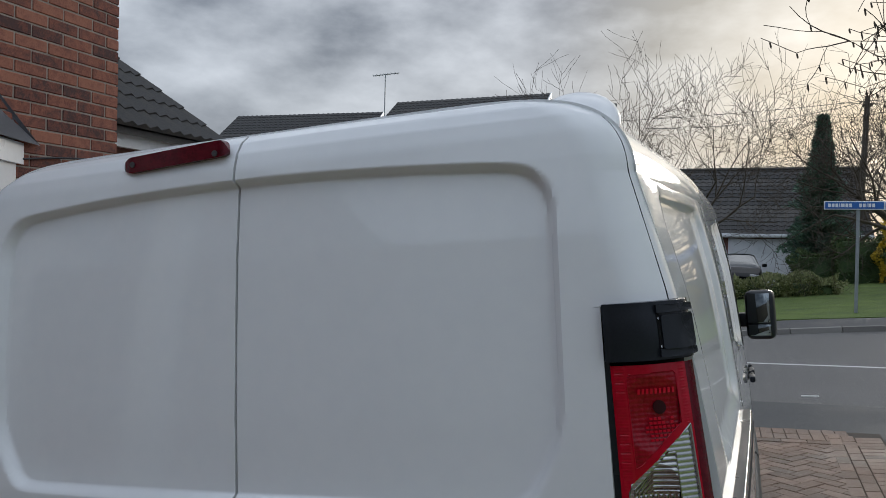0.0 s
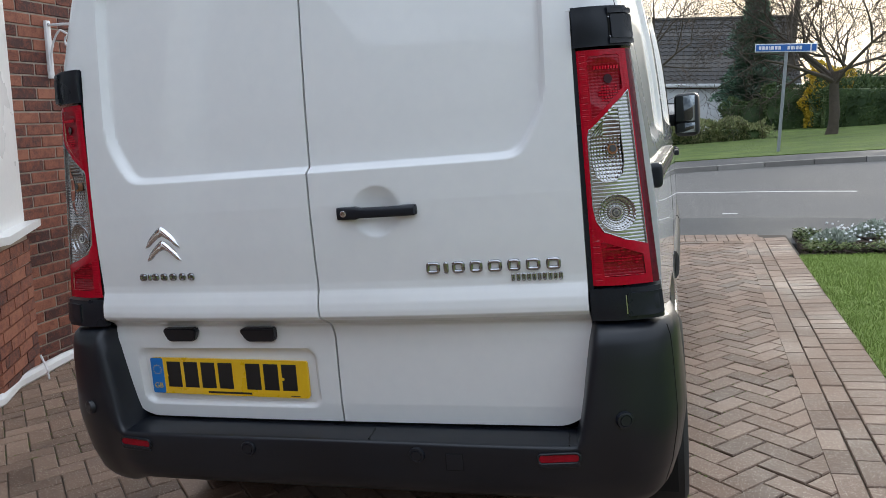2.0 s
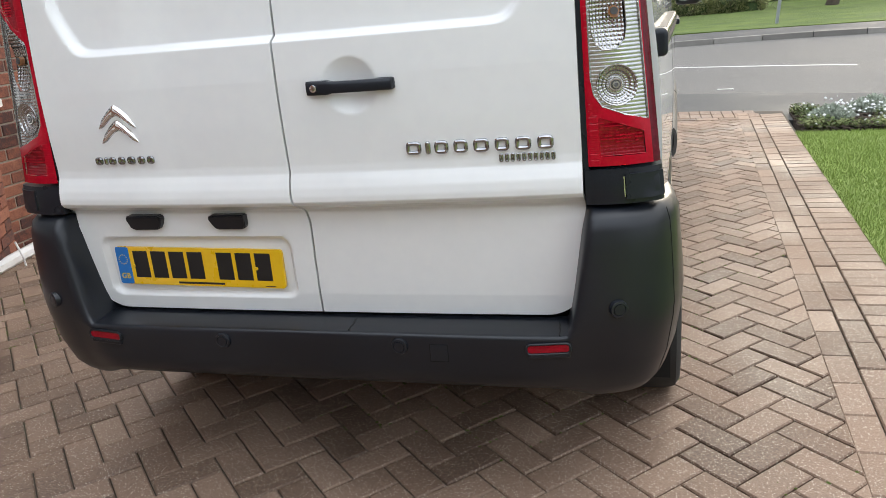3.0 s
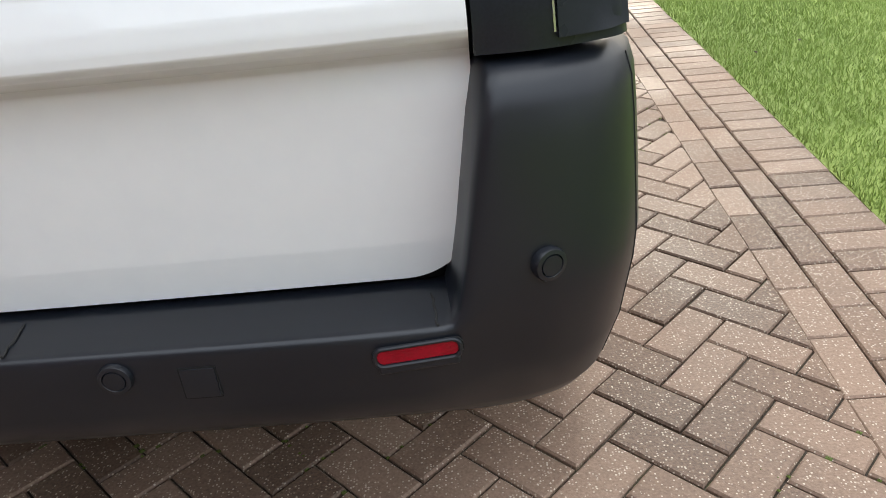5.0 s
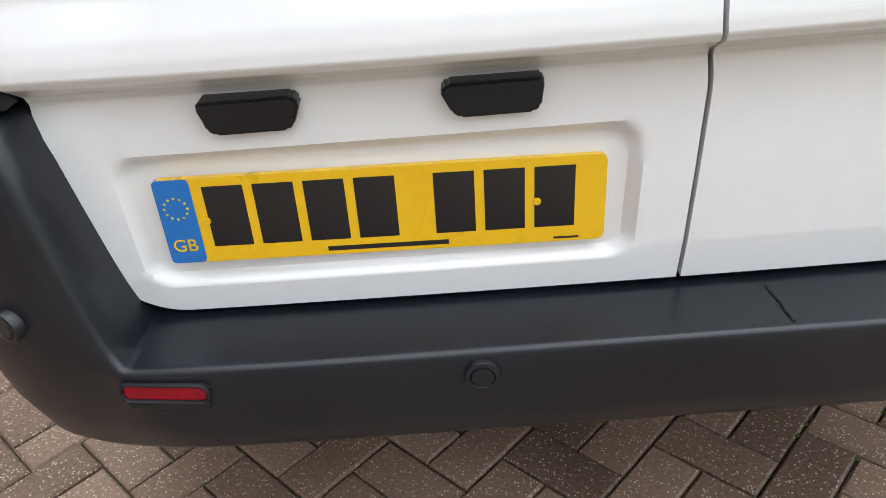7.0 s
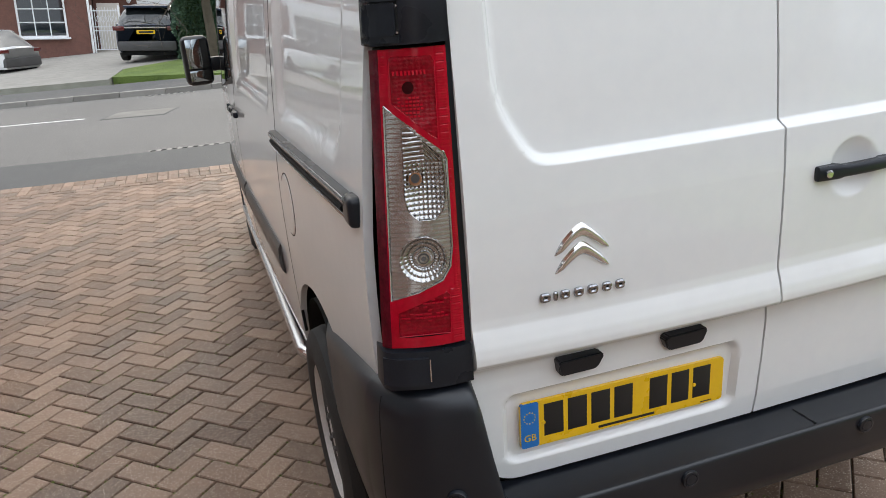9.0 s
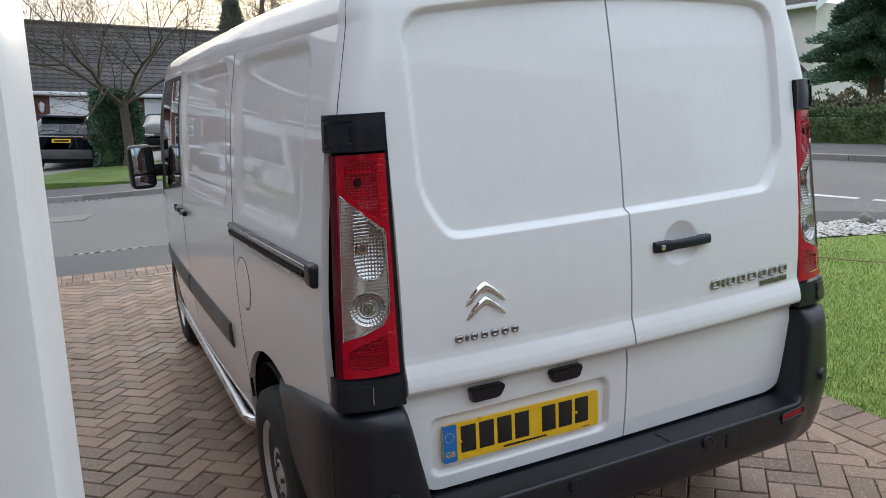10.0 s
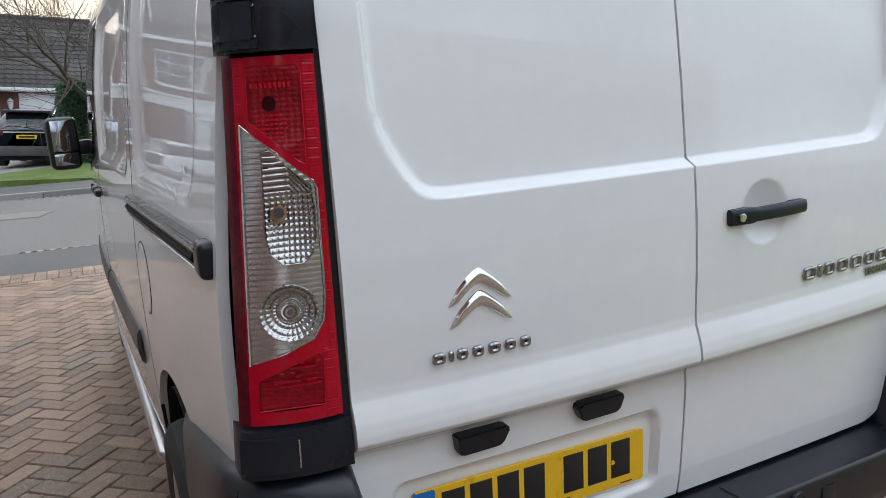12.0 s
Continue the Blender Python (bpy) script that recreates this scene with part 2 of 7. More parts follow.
BRICK = surface("red_brick", [(0.070, 0.030, 0.027), (0.225, 0.078, 0.050), (0.36, 0.145, 0.088)], 24, 130, (0.75, 0.92), 0.6, 0.003, random_tone=0.36, coord="Position")
BRICK_REST = surface("red_brick_field", [(0.070, 0.030, 0.027), (0.225, 0.078, 0.050), (0.36, 0.145, 0.088)], 24, 130, (0.75, 0.92), 0.6, 0.003, island=0.36, coord="Position")
MORTAR = surface("mortar", [(0.27, 0.225, 0.18), (0.42, 0.365, 0.30)], 6, 150, (0.85, 0.95), 0.5, 0.003)
FAR_BRICK = surface("far_brick", [(0.115, 0.055, 0.043), (0.20, 0.092, 0.070)], 5, 22, (0.8, 0.9), 0.4, 0.01)
UPVC = surface("white_upvc", [(0.76, 0.77, 0.78), (0.83, 0.84, 0.84)], 2, 40, (0.25, 0.38), 0.02, 0.001)
RENDERED = surface("cream_render", [(0.60, 0.57, 0.50), (0.72, 0.69, 0.62)], 1.5, 60, (0.8, 0.95), 0.3, 0.004)
PANE = shader("window_pane", (0.02, 0.025, 0.03), 0.04, 0.0, 1.0)
TILE = surface("roof_tile", [(0.030, 0.029, 0.030), (0.055, 0.052, 0.050), (0.085, 0.078, 0.070)], 3, 60, (0.7, 0.9), 0.5, 0.006, island=0.5)
TILE_COURSE = surface("roof_tile_course", [(0.030, 0.029, 0.030), (0.055, 0.052, 0.050), (0.085, 0.078, 0.070)], 3, 60, (0.7, 0.9), 0.5, 0.006, random_tone=0.30)
LEAD = surface("lead_sheet", [(0.16, 0.17, 0.19), (0.26, 0.27, 0.30)], 4, 60, (0.45, 0.65), 0.2, 0.003, metal=0.4)
BARK = surface("tree_bark", [(0.045, 0.035, 0.026), (0.12, 0.095, 0.07)], 7, 60, (0.85, 1.0), 0.8, 0.01)
TWIG = surface("twig_bark", [(0.055, 0.042, 0.032), (0.12, 0.092, 0.07)], 7, 60, (0.85, 1.0), 0.2, 0.003)
DEAD_WOOD = surface("dead_wood", [(0.17, 0.12, 0.08), (0.33, 0.25, 0.17)], 9, 80, (0.8, 1.0), 0.2, 0.002)
CONIFER = surface("conifer_needles", [(0.040, 0.082, 0.056), (0.085, 0.155, 0.100), (0.15, 0.24, 0.15)], 1.5, 12, (0.6, 0.85), 0.0, 0.001, island=0.5)
HEDGE = surface("hedge_leaf", [(0.030, 0.058, 0.016), (0.065, 0.105, 0.030), (0.11, 0.15, 0.05)], 1.5, 12, (0.6, 0.85), 0.0, 0.001, island=0.5)
SHRUB = surface("shrub_leaf", [(0.05, 0.085, 0.018), (0.12, 0.16, 0.04), (0.22, 0.24, 0.10)], 1.5, 12, (0.6, 0.85), 0.0, 0.001, island=0.5)
BROWN_SHRUB = surface("brown_shrub_leaf", [(0.045, 0.050, 0.022), (0.095, 0.085, 0.045), (0.16, 0.14, 0.085)], 1.5, 12, (0.6, 0.85), 0.0, 0.001, island=0.5)
PALE_SHRUB = surface("pale_shrub_leaf", [(0.16, 0.19, 0.07), (0.30, 0.32, 0.14), (0.44, 0.44, 0.22)], 1.5, 12, (0.6, 0.85), 0.0, 0.001, island=0.5)
FLOWER = surface("yellow_blossom", [(0.45, 0.30, 0.02), (0.70, 0.50, 0.04)], 3, 12, (0.6, 0.8), 0.0, 0.001, island=0.4)
SILVER_LEAF = surface("silver_leaf", [(0.26, 0.30, 0.24), (0.50, 0.54, 0.46)], 3, 12, (0.6, 0.8), 0.0, 0.001, island=0.4)
PEBBLE = surface("white_pebble", [(0.30, 0.285, 0.25), (0.62, 0.60, 0.55)], 9, 90, (0.6, 0.8), 0.1, 0.002, island=0.4)
TIMBER = surface("weathered_pole", [(0.06, 0.05, 0.04), (0.14, 0.115, 0.09)], 5, 60, (0.85, 1.0), 0.5, 0.004, stretch=(1, 1, 0.1))
FENCE = surface("brown_fence_timber", [(0.10, 0.060, 0.035), (0.19, 0.12, 0.075)], 4, 60, (0.8, 1.0), 0.4, 0.004, island=0.4, stretch=(1, 1, 0.15))
GALV = surface("grey_galvanised", [(0.26, 0.28, 0.29), (0.38, 0.40, 0.41)], 8, 90, (0.45, 0.6), 0.1, 0.001, metal=0.5)
SIGN_BLUE = shader("sign_blue", (0.03, 0.13, 0.42), 0.4)
WHITE = shader("white_enamel", (0.78, 0.79, 0.80), 0.4)
CAR_NAVY = shader("navy_car_paint", (0.014, 0.025, 0.054), 0.28, 0.0, 0.2, 0.35)
TAIL_LAMP = shader("smoked_tail_lamp", (0.10, 0.012, 0.012), 0.15, 0.0, 0.5)
CAR_BLACK = shader("black_car_paint", (0.006, 0.006, 0.008), 0.42, 0.0, 0.0, 0.2)
CAR_WHITE = shader("white_car_paint", (0.74, 0.75, 0.76), 0.14, 0.0, 1.0)

# ---- building helpers ----
def finish(bm_or_data, name, mat, parent=None, label="", smooth=True, sharp=35.0, m=None):
    if isinstance(bm_or_data, bmesh.types.BMesh):
        me = bpy.data.meshes.new(name)
        bmesh.ops.recalc_face_normals(bm_or_data, faces=bm_or_data.faces[:])
        bm_or_data.to_mesh(me)
        bm_or_data.free()
    else:
        me = bm_or_data
    if smooth:
        me.polygons.foreach_set("use_smooth", [True] * len(me.polygons))
        me.set_sharp_from_angle(angle=radians(sharp))
    me.materials.append(mat)
    ob = new(name, me)
    if parent is not None:
        ob.parent = parent
    if m is not None:
        ob.matrix_basis = m
    if label:
        tagged(ob, label)
    return ob


def part(name, bm, mat, parent, label="", smooth=True, sharp=35.0, m=None):
    return finish(bm, name, mat, parent, label, smooth, sharp, m)


def thing(name, label, category, m=None, group="", kind=""):
    ob = new(name)
    ob.empty_display_size = 0.2
    if m is not None:
        ob.matrix_basis = m
    return tagged(ob, label, category, group, kind)


def on_ground(x, y, turn=0.0, lift=0.0):
    """An upright pose at a place of the sloping ground, given in its plan's metres."""
    return Matrix.Translation(SITE @ Vector((x, y, 0)) + Vector((0, 0, lift))) @ Matrix.Rotation(radians(turn), 4, "Z")


def box(bm, x0, x1, y0, y1, z0, z1, bevel=0.0, m=None, segments=2):
    made = bmesh.ops.create_cube(bm, size=1.0)["verts"]
    for v in made:
        v.co = Vector(((x0 + x1) / 2 + v.co.x * (x1 - x0), (y0 + y1) / 2 + v.co.y * (y1 - y0), (z0 + z1) / 2 + v.co.z * (z1 - z0)))
    if bevel:
        edges = list({e for v in made for e in v.link_edges})
        got = bmesh.ops.bevel(bm, geom=edges, offset=bevel, segments=segments, affect="EDGES", profile=0.6)
        made = list({v for f in got["faces"] for v in f.verts} | {v for v in made if v.is_valid})
    if m is not None:
        bmesh.ops.transform(bm, matrix=m, verts=made)
    return bm


def boxes(*dims, bevel=0.0):
    bm = bmesh.new()
    for d in dims:
        box(bm, *d, bevel=bevel)
    return bm


def ring_tube(bm, points, radii, sides=8, cap=True):
    """A tube through points with a radius at each."""
    rings = []
    up = Vector((0.13, 0.21, 0.97))
    for i, p in enumerate(points):
        a, b = points[max(0, i - 1)], points[min(len(points) - 1, i + 1)]
        d = (Vector(b) - Vector(a)).normalized()
        s = d.cross(up)
        s = s.normalized() if s.length > 1e-3 else d.cross(Vector((1, 0, 0))).normalized()
        t = s.cross(d)
        r = radii[i] if isinstance(radii, (list, tuple)) else radii
        rings.append([bm.verts.new(Vector(p) + r * (math.cos(k) * s + math.sin(k) * t)) for k in (2 * math.pi * j / sides for j in range(sides))])
    for r0, r1 in zip(rings, rings[1:]):
        for j in range(sides):
            bm.faces.new((r0[j], r0[(j + 1) % sides], r1[(j + 1) % sides], r1[j]))
    if cap:
        bm.faces.new(rings[0][::-1])
        bm.faces.new(rings[-1])
    return bm


def lathe(bm, profile, sides=32, m=None):
    """Turns (radius, height) pairs about z."""
    rings = []
    for r, h in profile:
        rings.append([bm.verts.new((r * math.cos(2 * math.pi * j / sides), r * math.sin(2 * math.pi * j / sides), h)) for j in range(sides)])
    for r0, r1 in zip(rings, rings[1:]):
        for j in range(sides):
            bm.faces.new((r0[j], r0[(j + 1) % sides], r1[(j + 1) % sides], r1[j]))
    if profile[0][0] > 1e-4:
        bm.faces.new(rings[0][::-1])
    if profile[-1][0] > 1e-4:
        bm.faces.new(rings[-1])
    if m is not None:
        bmesh.ops.transform(bm, matrix=m, verts=[v for r in rings for v in r])
    bmesh.ops.remove_doubles(bm, verts=[v for r in rings for v in r], dist=1e-6)
    return bm


def sheet(f, us, vs, rim=None, closed=False):
    """A surface f(u, v) over two lists of parameters; rim: a vector by which a skirt is folded back all round."""
    bm = bmesh.new()
    rows = [[bm.verts.new(f(u, v)) for u in us] for v in vs]
    nu, nv = len(us), len(vs)
    for j in range(nv - 1):
        for i in range(nu - 1):
            bm.faces.new((rows[j][i], rows[j][i + 1], rows[j + 1][i + 1], rows[j + 1][i]))
    if rim is not None:
        loop = [rows[0][i] for i in range(nu)] + [rows[j][-1] for j in range(1, nv)] + [rows[-1][i] for i in range(nu - 2, -1, -1)] + [rows[j][0] for j in range(nv - 2, 0, -1)]
        back = [bm.verts.new(v.co + Vector(rim)) for v in loop]
        for i in range(len(loop)):
            k = (i + 1) % len(loop)
            bm.faces.new((loop[k], loop[i], back[i], back[k]))
    return bm


def prism(outline, z0, z1, bevel=0.0):
    """An upright slab with the given outline (x, y)."""
    bm = bmesh.new()
    low, high = [bm.verts.new((x, y, z0)) for x, y in outline], [bm.verts.new((x, y, z1)) for x, y in outline]
    n = len(outline)
    bm.faces.new(high)
    bm.faces.new(low[::-1])
    for i in range(n):
        bm.faces.new((low[i], low[(i + 1) % n], high[(i + 1) % n], high[i]))
    return bm


def span(a, b, n):
    return [a + (b - a) * i / (n - 1) for i in range(n)]


def along(table, x):
    """Smooth reading between the rows (x, value) of a short table."""
    if x <= table[0][0]:
        return table[0][1]
    for (x0, v0), (x1, v1) in zip(table, table[1:]):
        if x <= x1:
            s = (x - x0) / (x1 - x0)
            return v0 + (v1 - v0) * s
    return table[-1][1]


def step(a, b, x):
    s = min(1.0, max(0.0, (x - a) / (b - a)))
    return s * s * (3 - 2 * s)

# ---- ground, road, pavements ----
def site(ob):
    ob.matrix_basis = SITE
    return ob


def smooth_line(points, n=12):
    """A smooth plan line through points."""
    pts = [Vector((*p, 0)) for p in points]
    pts = [2 * pts[0] - pts[1]] + pts + [2 * pts[-1] - pts[-2]]
    got = []
    for i in range(1, len(pts) - 2):
        p0, p1, p2, p3 = pts[i - 1:i + 3]
        for k in range(n):
            t = k / n
            v = 0.5 * ((2 * p1) + (p2 - p0) * t + (2 * p0 - 5 * p1 + 4 * p2 - p3) * t * t + (3 * p1 - p0 - 3 * p2 + p3) * t ** 3)
            got.append((v.x, v.y))
    got.append((pts[-2].x, pts[-2].y))
    return got


def shifted(line, d):
    """A plan line moved d to its left."""
    got = []
    for i, (x, y) in enumerate(line):
        a, b = line[max(0, i - 1)], line[min(len(line) - 1, i + 1)]
        l = math.hypot(b[0] - a[0], b[1] - a[1])
        got.append((x - (b[1] - a[1]) / l * d, y + (b[0] - a[0]) / l * d))
    return got


# plan lines, west to east and then south: the near kerb, the middle of the road, the far kerb and the far pavement's back
NEAR = smooth_line([(-60, 24), (-30, 16.5), (-12, 11.2), (-3, 8.62), (0.0, 8.08), (2.5, 7.40), (4.3, 6.35), (5.7, 4.95), (6.75, 3.4), (7.5, 0.5), (7.8, -6), (7.8, -25)])
FAR = smooth_line([(-60, 31), (-30, 23.5), (-12, 18.0), (-3.4, 15.65), (0, 14.85), (3.7, 14.95), (6.5, 14.2), (8.8, 12.3), (10.2, 9.8), (10.75, 7.0), (10.9, 3), (11.3, -6), (11.3, -25)])
MID = smooth_line([(-60, 28), (-30, 20.3), (-12, 15.0), (-3.3, 12.75), (1.4, 10.95), (3.6, 9.95), (5.6, 8.4), (7.0, 6.3), (7.45, 4.1), (7.9, 0.5), (8.3, -8)])

far_plane = bmesh.new()
rows = []
for y in [-60, -30, -12, -4, 4, 12, 20, 32, 50, 90, 160, 300]:
    rows.append([far_plane.verts.new((x, y, max(-22.0, min(22.0, x)) * RISE - 0.15)) for x in [-300, -150, -60, -22, -8, 0, 8, 22, 60, 150, 300]])
for a, b in zip(rows, rows[1:]):
    for i in range(len(a) - 1):
        far_plane.faces.new((a[i], a[i + 1], b[i + 1], b[i]))
tagged(finish(far_plane, "ground", VERGE), "rough grassy ground running off to the distance", "ground", kind="structure")


def strip_between(a, b, z):
    """A band between two plan lines with as many points."""
    bm = bmesh.new()
    va, vb = [bm.verts.new((x, y, z)) for x, y in a], [bm.verts.new((x, y, z)) for x, y in b]
    for i in range(len(a) - 1):
        bm.faces.new((va[i], va[i + 1], vb[i + 1], vb[i]))
    return bm


def resample(line, n):
    d = [0.0]
    for p, q in zip(line, line[1:]):
        d.append(d[-1] + math.hypot(q[0] - p[0], q[1] - p[1]))
    got, j = [], 0
    for k in range(n):
        s = d[-1] * k / (n - 1)
        while j < len(d) - 2 and d[j + 1] < s:
            j += 1
        t = (s - d[j]) / (d[j + 1] - d[j])
        got.append((line[j][0] + (line[j + 1][0] - line[j][0]) * t, line[j][1] + (line[j + 1][1] - line[j][1]) * t))
    return got


ROAD_Z = -0.07
site(tagged(finish(strip_between(resample(shifted(NEAR, -0.1), 120), resample(shifted(FAR, 0.1), 120), ROAD_Z), "road", ASPHALT), "worn grey asphalt road curving past the drive", "road", kind="structure"))


def raised_band(a, b, z0, z1):
    bm = bmesh.new()
    n = len(a)
    pts = [[bm.verts.new((x, y, z)) for x, y in line] for line, z in ((a, z0), (a, z1), (b, z1), (b, z0))]
    for p, q in zip(pts, pts[1:]):
        for i in range(n - 1):
            bm.faces.new((p[i], p[i + 1], q[i + 1], q[i]))
    return bm


n = 160
near_line, far_line = resample(NEAR, n), resample(FAR, n)
site(tagged(finish(raised_band(shifted(near_line, -0.13), shifted(near_line, -1.75), -0.12, -0.012), "pavement", PAVEMENT), "dark patched asphalt pavement in front of the drive", "pavement", kind="structure"))
site(tagged(finish(raised_band(shifted(far_line, 0.13), shifted(far_line, 1.9), -0.12, 0.03), "pavement", PAVEMENT), "dark asphalt pavement across the road", "pavement", kind="structure"))

def kerb_run(name, line, label, z0, z1, width, start, stop, side):
    """Kerb stones laid end to end along a plan line, between two values of the distance along it."""
    run = thing(name, label, "kerb", SITE, kind="structure")
    d = [0.0]
    for p, q in zip(line, line[1:]):
        d.append(d[-1] + math.hypot(q[0] - p[0], q[1] - p[1]))
    shared = bpy.data.meshes.new("kerb_stone")
    bm = box(bmesh.new(), -0.455, 0.455, 0, width, z0, z1, 0.012)
    bm.to_mesh(shared)
    bm.free()
    shared.materials.append(KERB)
    s, j = start, 0
    while s < stop:
        while d[j + 1] < s:
            j += 1
        t = (s - d[j]) / (d[j + 1] - d[j])
        (xa, ya), (xb, yb) = line[j], line[j + 1]
        ang = math.atan2(yb - ya, xb - xa)
        ob = new("kerb_stone", shared)
        ob.parent = run
        ob.matrix_basis = pose(xa + (xb - xa) * t, ya + (yb - ya) * t, 0, 0, 0, math.degrees(ang) + (0 if side > 0 else 180))
        s += 0.92
    return run


def length_at(line, x):
    d = 0.0
    for p, q in zip(line, line[1:]):
        if q[0] > x:
            return d
        d += math.hypot(q[0] - p[0], q[1] - p[1])
    return d


dense_far, dense_near = resample(FAR, 400), resample(NEAR, 400)
kerb_run("kerb_far", dense_far, "weathered concrete kerb across the road", -0.16, 0.035, 0.13, length_at(dense_far, -24), length_at(dense_far, 10.88) + 10, 1)
kerb_run("kerb_near", dense_near, "low dropped concrete kerb before the drive", -0.18, -0.045, 0.13, length_at(dense_near, -14), length_at(dense_near, 7.4) + 8, -1)


def dash(name, line, s0, s1, wide, label):
    d, got = 0.0, []
    for p, q in zip(line, line[1:]):
        if s0 <= d <= s1:
            got.append(p)
        d += math.hypot(q[0] - p[0], q[1] - p[1])
    if len(got) < 2:
        return
    a, b = shifted(got, wide / 2), shifted(got, -wide / 2)
    site(tagged(finish(strip_between(a, b, ROAD_Z + 0.004), name, ROAD_PAINT), label, "road marking", kind="structure"))


dense_mid = resample(MID, 900)
for x0, x1 in ((-16.0, -11.5), (-9.0, -5.6), (-4.9, -2.85), (0.2, 3.55), (5.3, 6.6)):
    dash("road_marking", dense_mid, length_at(dense_mid, x0), length_at(dense_mid, x1), 0.10, "worn white line down the middle of the road")
s = length_at(dense_mid, 7.28)
for a, b in ((0.0, 0.72), (0.80, 1.5), (3.2, 5.0)):
    dash("road_marking", dense_mid, s + a, s + b, 0.12, "worn white line down the middle of the road")
edge = shifted(dense_near, 0.10)
dash("road_marking", edge, length_at(edge, 2.45), length_at(edge, 5.2), 0.07, "pale worn strip along the kerb")
site(tagged(finish(prism([(1.62, 8.28), (1.80, 8.25), (1.81, 8.31), (1.63, 8.34)], ROAD_Z + 0.001, ROAD_Z + 0.006), "road_marking", ROAD_PAINT), "small worn white mark on the road", "road marking", kind="structure"))

# gullies and a cover in the road
def gully(x, y, turn, n, label):
    g = thing("gully_grate", label, "drain", SITE @ pose(x, y, ROAD_Z, 0, 0, turn))
    part("frame", box(bmesh.new(), -0.5, 0.5, -0.07, 0.07, -0.02, 0.010, 0.004), KERB, g)
    for i in range(n):
        part("slot", box(bmesh.new(), -0.03, 0.03, -0.035, 0.035, -0.01, 0.0135), DARK, g, m=Matrix.Translation((-0.44 + 0.88 * i / (n - 1), 0, 0)))


gully(-1.26, 8.44, -11, 8, "slotted concrete drain channel beside the kerb")
gully(-1.55, 14.95, -14, 8, "slotted drain beside the far kerb")
cover = thing("manhole_cover", "pale worn concrete inspection cover in the road", "cover", SITE @ pose(-2.0, 12.45, ROAD_Z, 0, 0, -17))
part("lid", box(bmesh.new(), -0.5, 0.5, -0.35, 0.35, -0.02, 0.006, 0.003), KERB, cover)
part("lid_frame", box(bmesh.new(), -0.55, 0.55, -0.40, 0.40, -0.02, 0.003, 0.002), PAVEMENT, cover)


# ---- lawn and bed ----
def lawn_edge(y):
    return 1.785 + 0.040 * y


bed_front = [(2.09, 6.05), (2.6, 6.15), (3.4, 5.75), (4.2, 5.1), (4.0, 4.7), (3.3, 4.9), (2.6, 5.0), (2.04, 5.05)]
outline = [(lawn_edge(y), y) for y in span(-6, 5.05, 12)] + [(2.6, 5.0), (3.3, 4.9), (4.0, 4.7), (4.55, 4.15), (4.69, 3.6), (4.83, 3.22), (5.30, 3.02), (5.70, 2.88), (6.2, 2.1), (6.35, 0.0), (6.35, -6)]
site(tagged(finish(prism(outline, -0.12, -0.004), "lawn", LAWN_SOIL), "bright green clipped lawn beside the drive", "lawn", kind="structure"))
site(tagged(finish(prism(bed_front, -0.12, 0.008), "flower_bed", EARTH), "flower bed of dark bark mulch at the lawn's corner", "flower bed", kind="structure"))
stones_outline = [(4.72, 3.62), (4.86, 3.26), (5.30, 3.06), (5.68, 2.92), (6.02, 3.20), (5.92, 3.55), (5.35, 3.74), (4.90, 3.85)]
soil_outline = [(4.0, 4.72), (4.55, 4.17), (4.70, 3.62), (4.84, 3.24), (5.30, 3.04), (5.70, 2.90), (6.04, 3.20), (5.94, 3.58), (5.4, 3.95), (4.9, 4.5), (4.3, 5.05)]
site(tagged(finish(prism(soil_outline, -0.12, -0.01), "pebble_bed", EARTH), "bed under white pebbles along the lawn's far side", "flower bed", kind="structure"))


def inside(x, y, poly):
    hit = False
    for (x0, y0), (x1, y1) in zip(poly, poly[1:] + poly[:1]):
        if (y0 > y) != (y1 > y) and x < (x1 - x0) * (y - y0) / (y1 - y0) + x0:
            hit = not hit
    return hit


def scatter_mesh(name, make, count, seed):
    """Many small pieces in one mesh: make(rng) gives a list of vertices and faces."""
    rng = random.Random(seed)
    verts, faces = [], []
    for _ in range(count):
        got = make(rng)
        if got is None:
            continue
        v, f = got
        k = len(verts)
        verts += v
        faces += [tuple(i + k for i in face) for face in f]
    me = bpy.data.meshes.new(name)
    me.from_pydata(verts, [], faces)
    return me


def blade(rng, poly):
    x = rng.uniform(1.6, 6.1)
    y = rng.uniform(-1.2, 5.1)
    # the sward is drawn finest where the drive runs past it
    if rng.random() > max(0.10, 1.15 - 0.25 * (x - 1.7)):
        return None
    if not inside(x, y, poly):
        return None
    h, w, a, lean = rng.uniform(0.010, 0.026), rng.uniform(0.0022, 0.0042), rng.uniform(0, 6.28), rng.uniform(0.0, 0.022)
    if x < lawn_edge(y) + 0.03:
        h *= 1.2
    c, s, b = math.cos(a), math.sin(a), rng.uniform(0, 6.28)
    return [(x - c * w, y - s * w, -0.006), (x + c * w, y + s * w, -0.006), (x + lean * math.cos(b), y + lean * math.sin(b), h)], [(0, 1, 2)]


site(tagged(finish(scatter_mesh("grass", lambda r: blade(r, outline), 240000, 3), "grass", BLADE, smooth=False), "short green lawn grass", "grass", kind="stuff"))


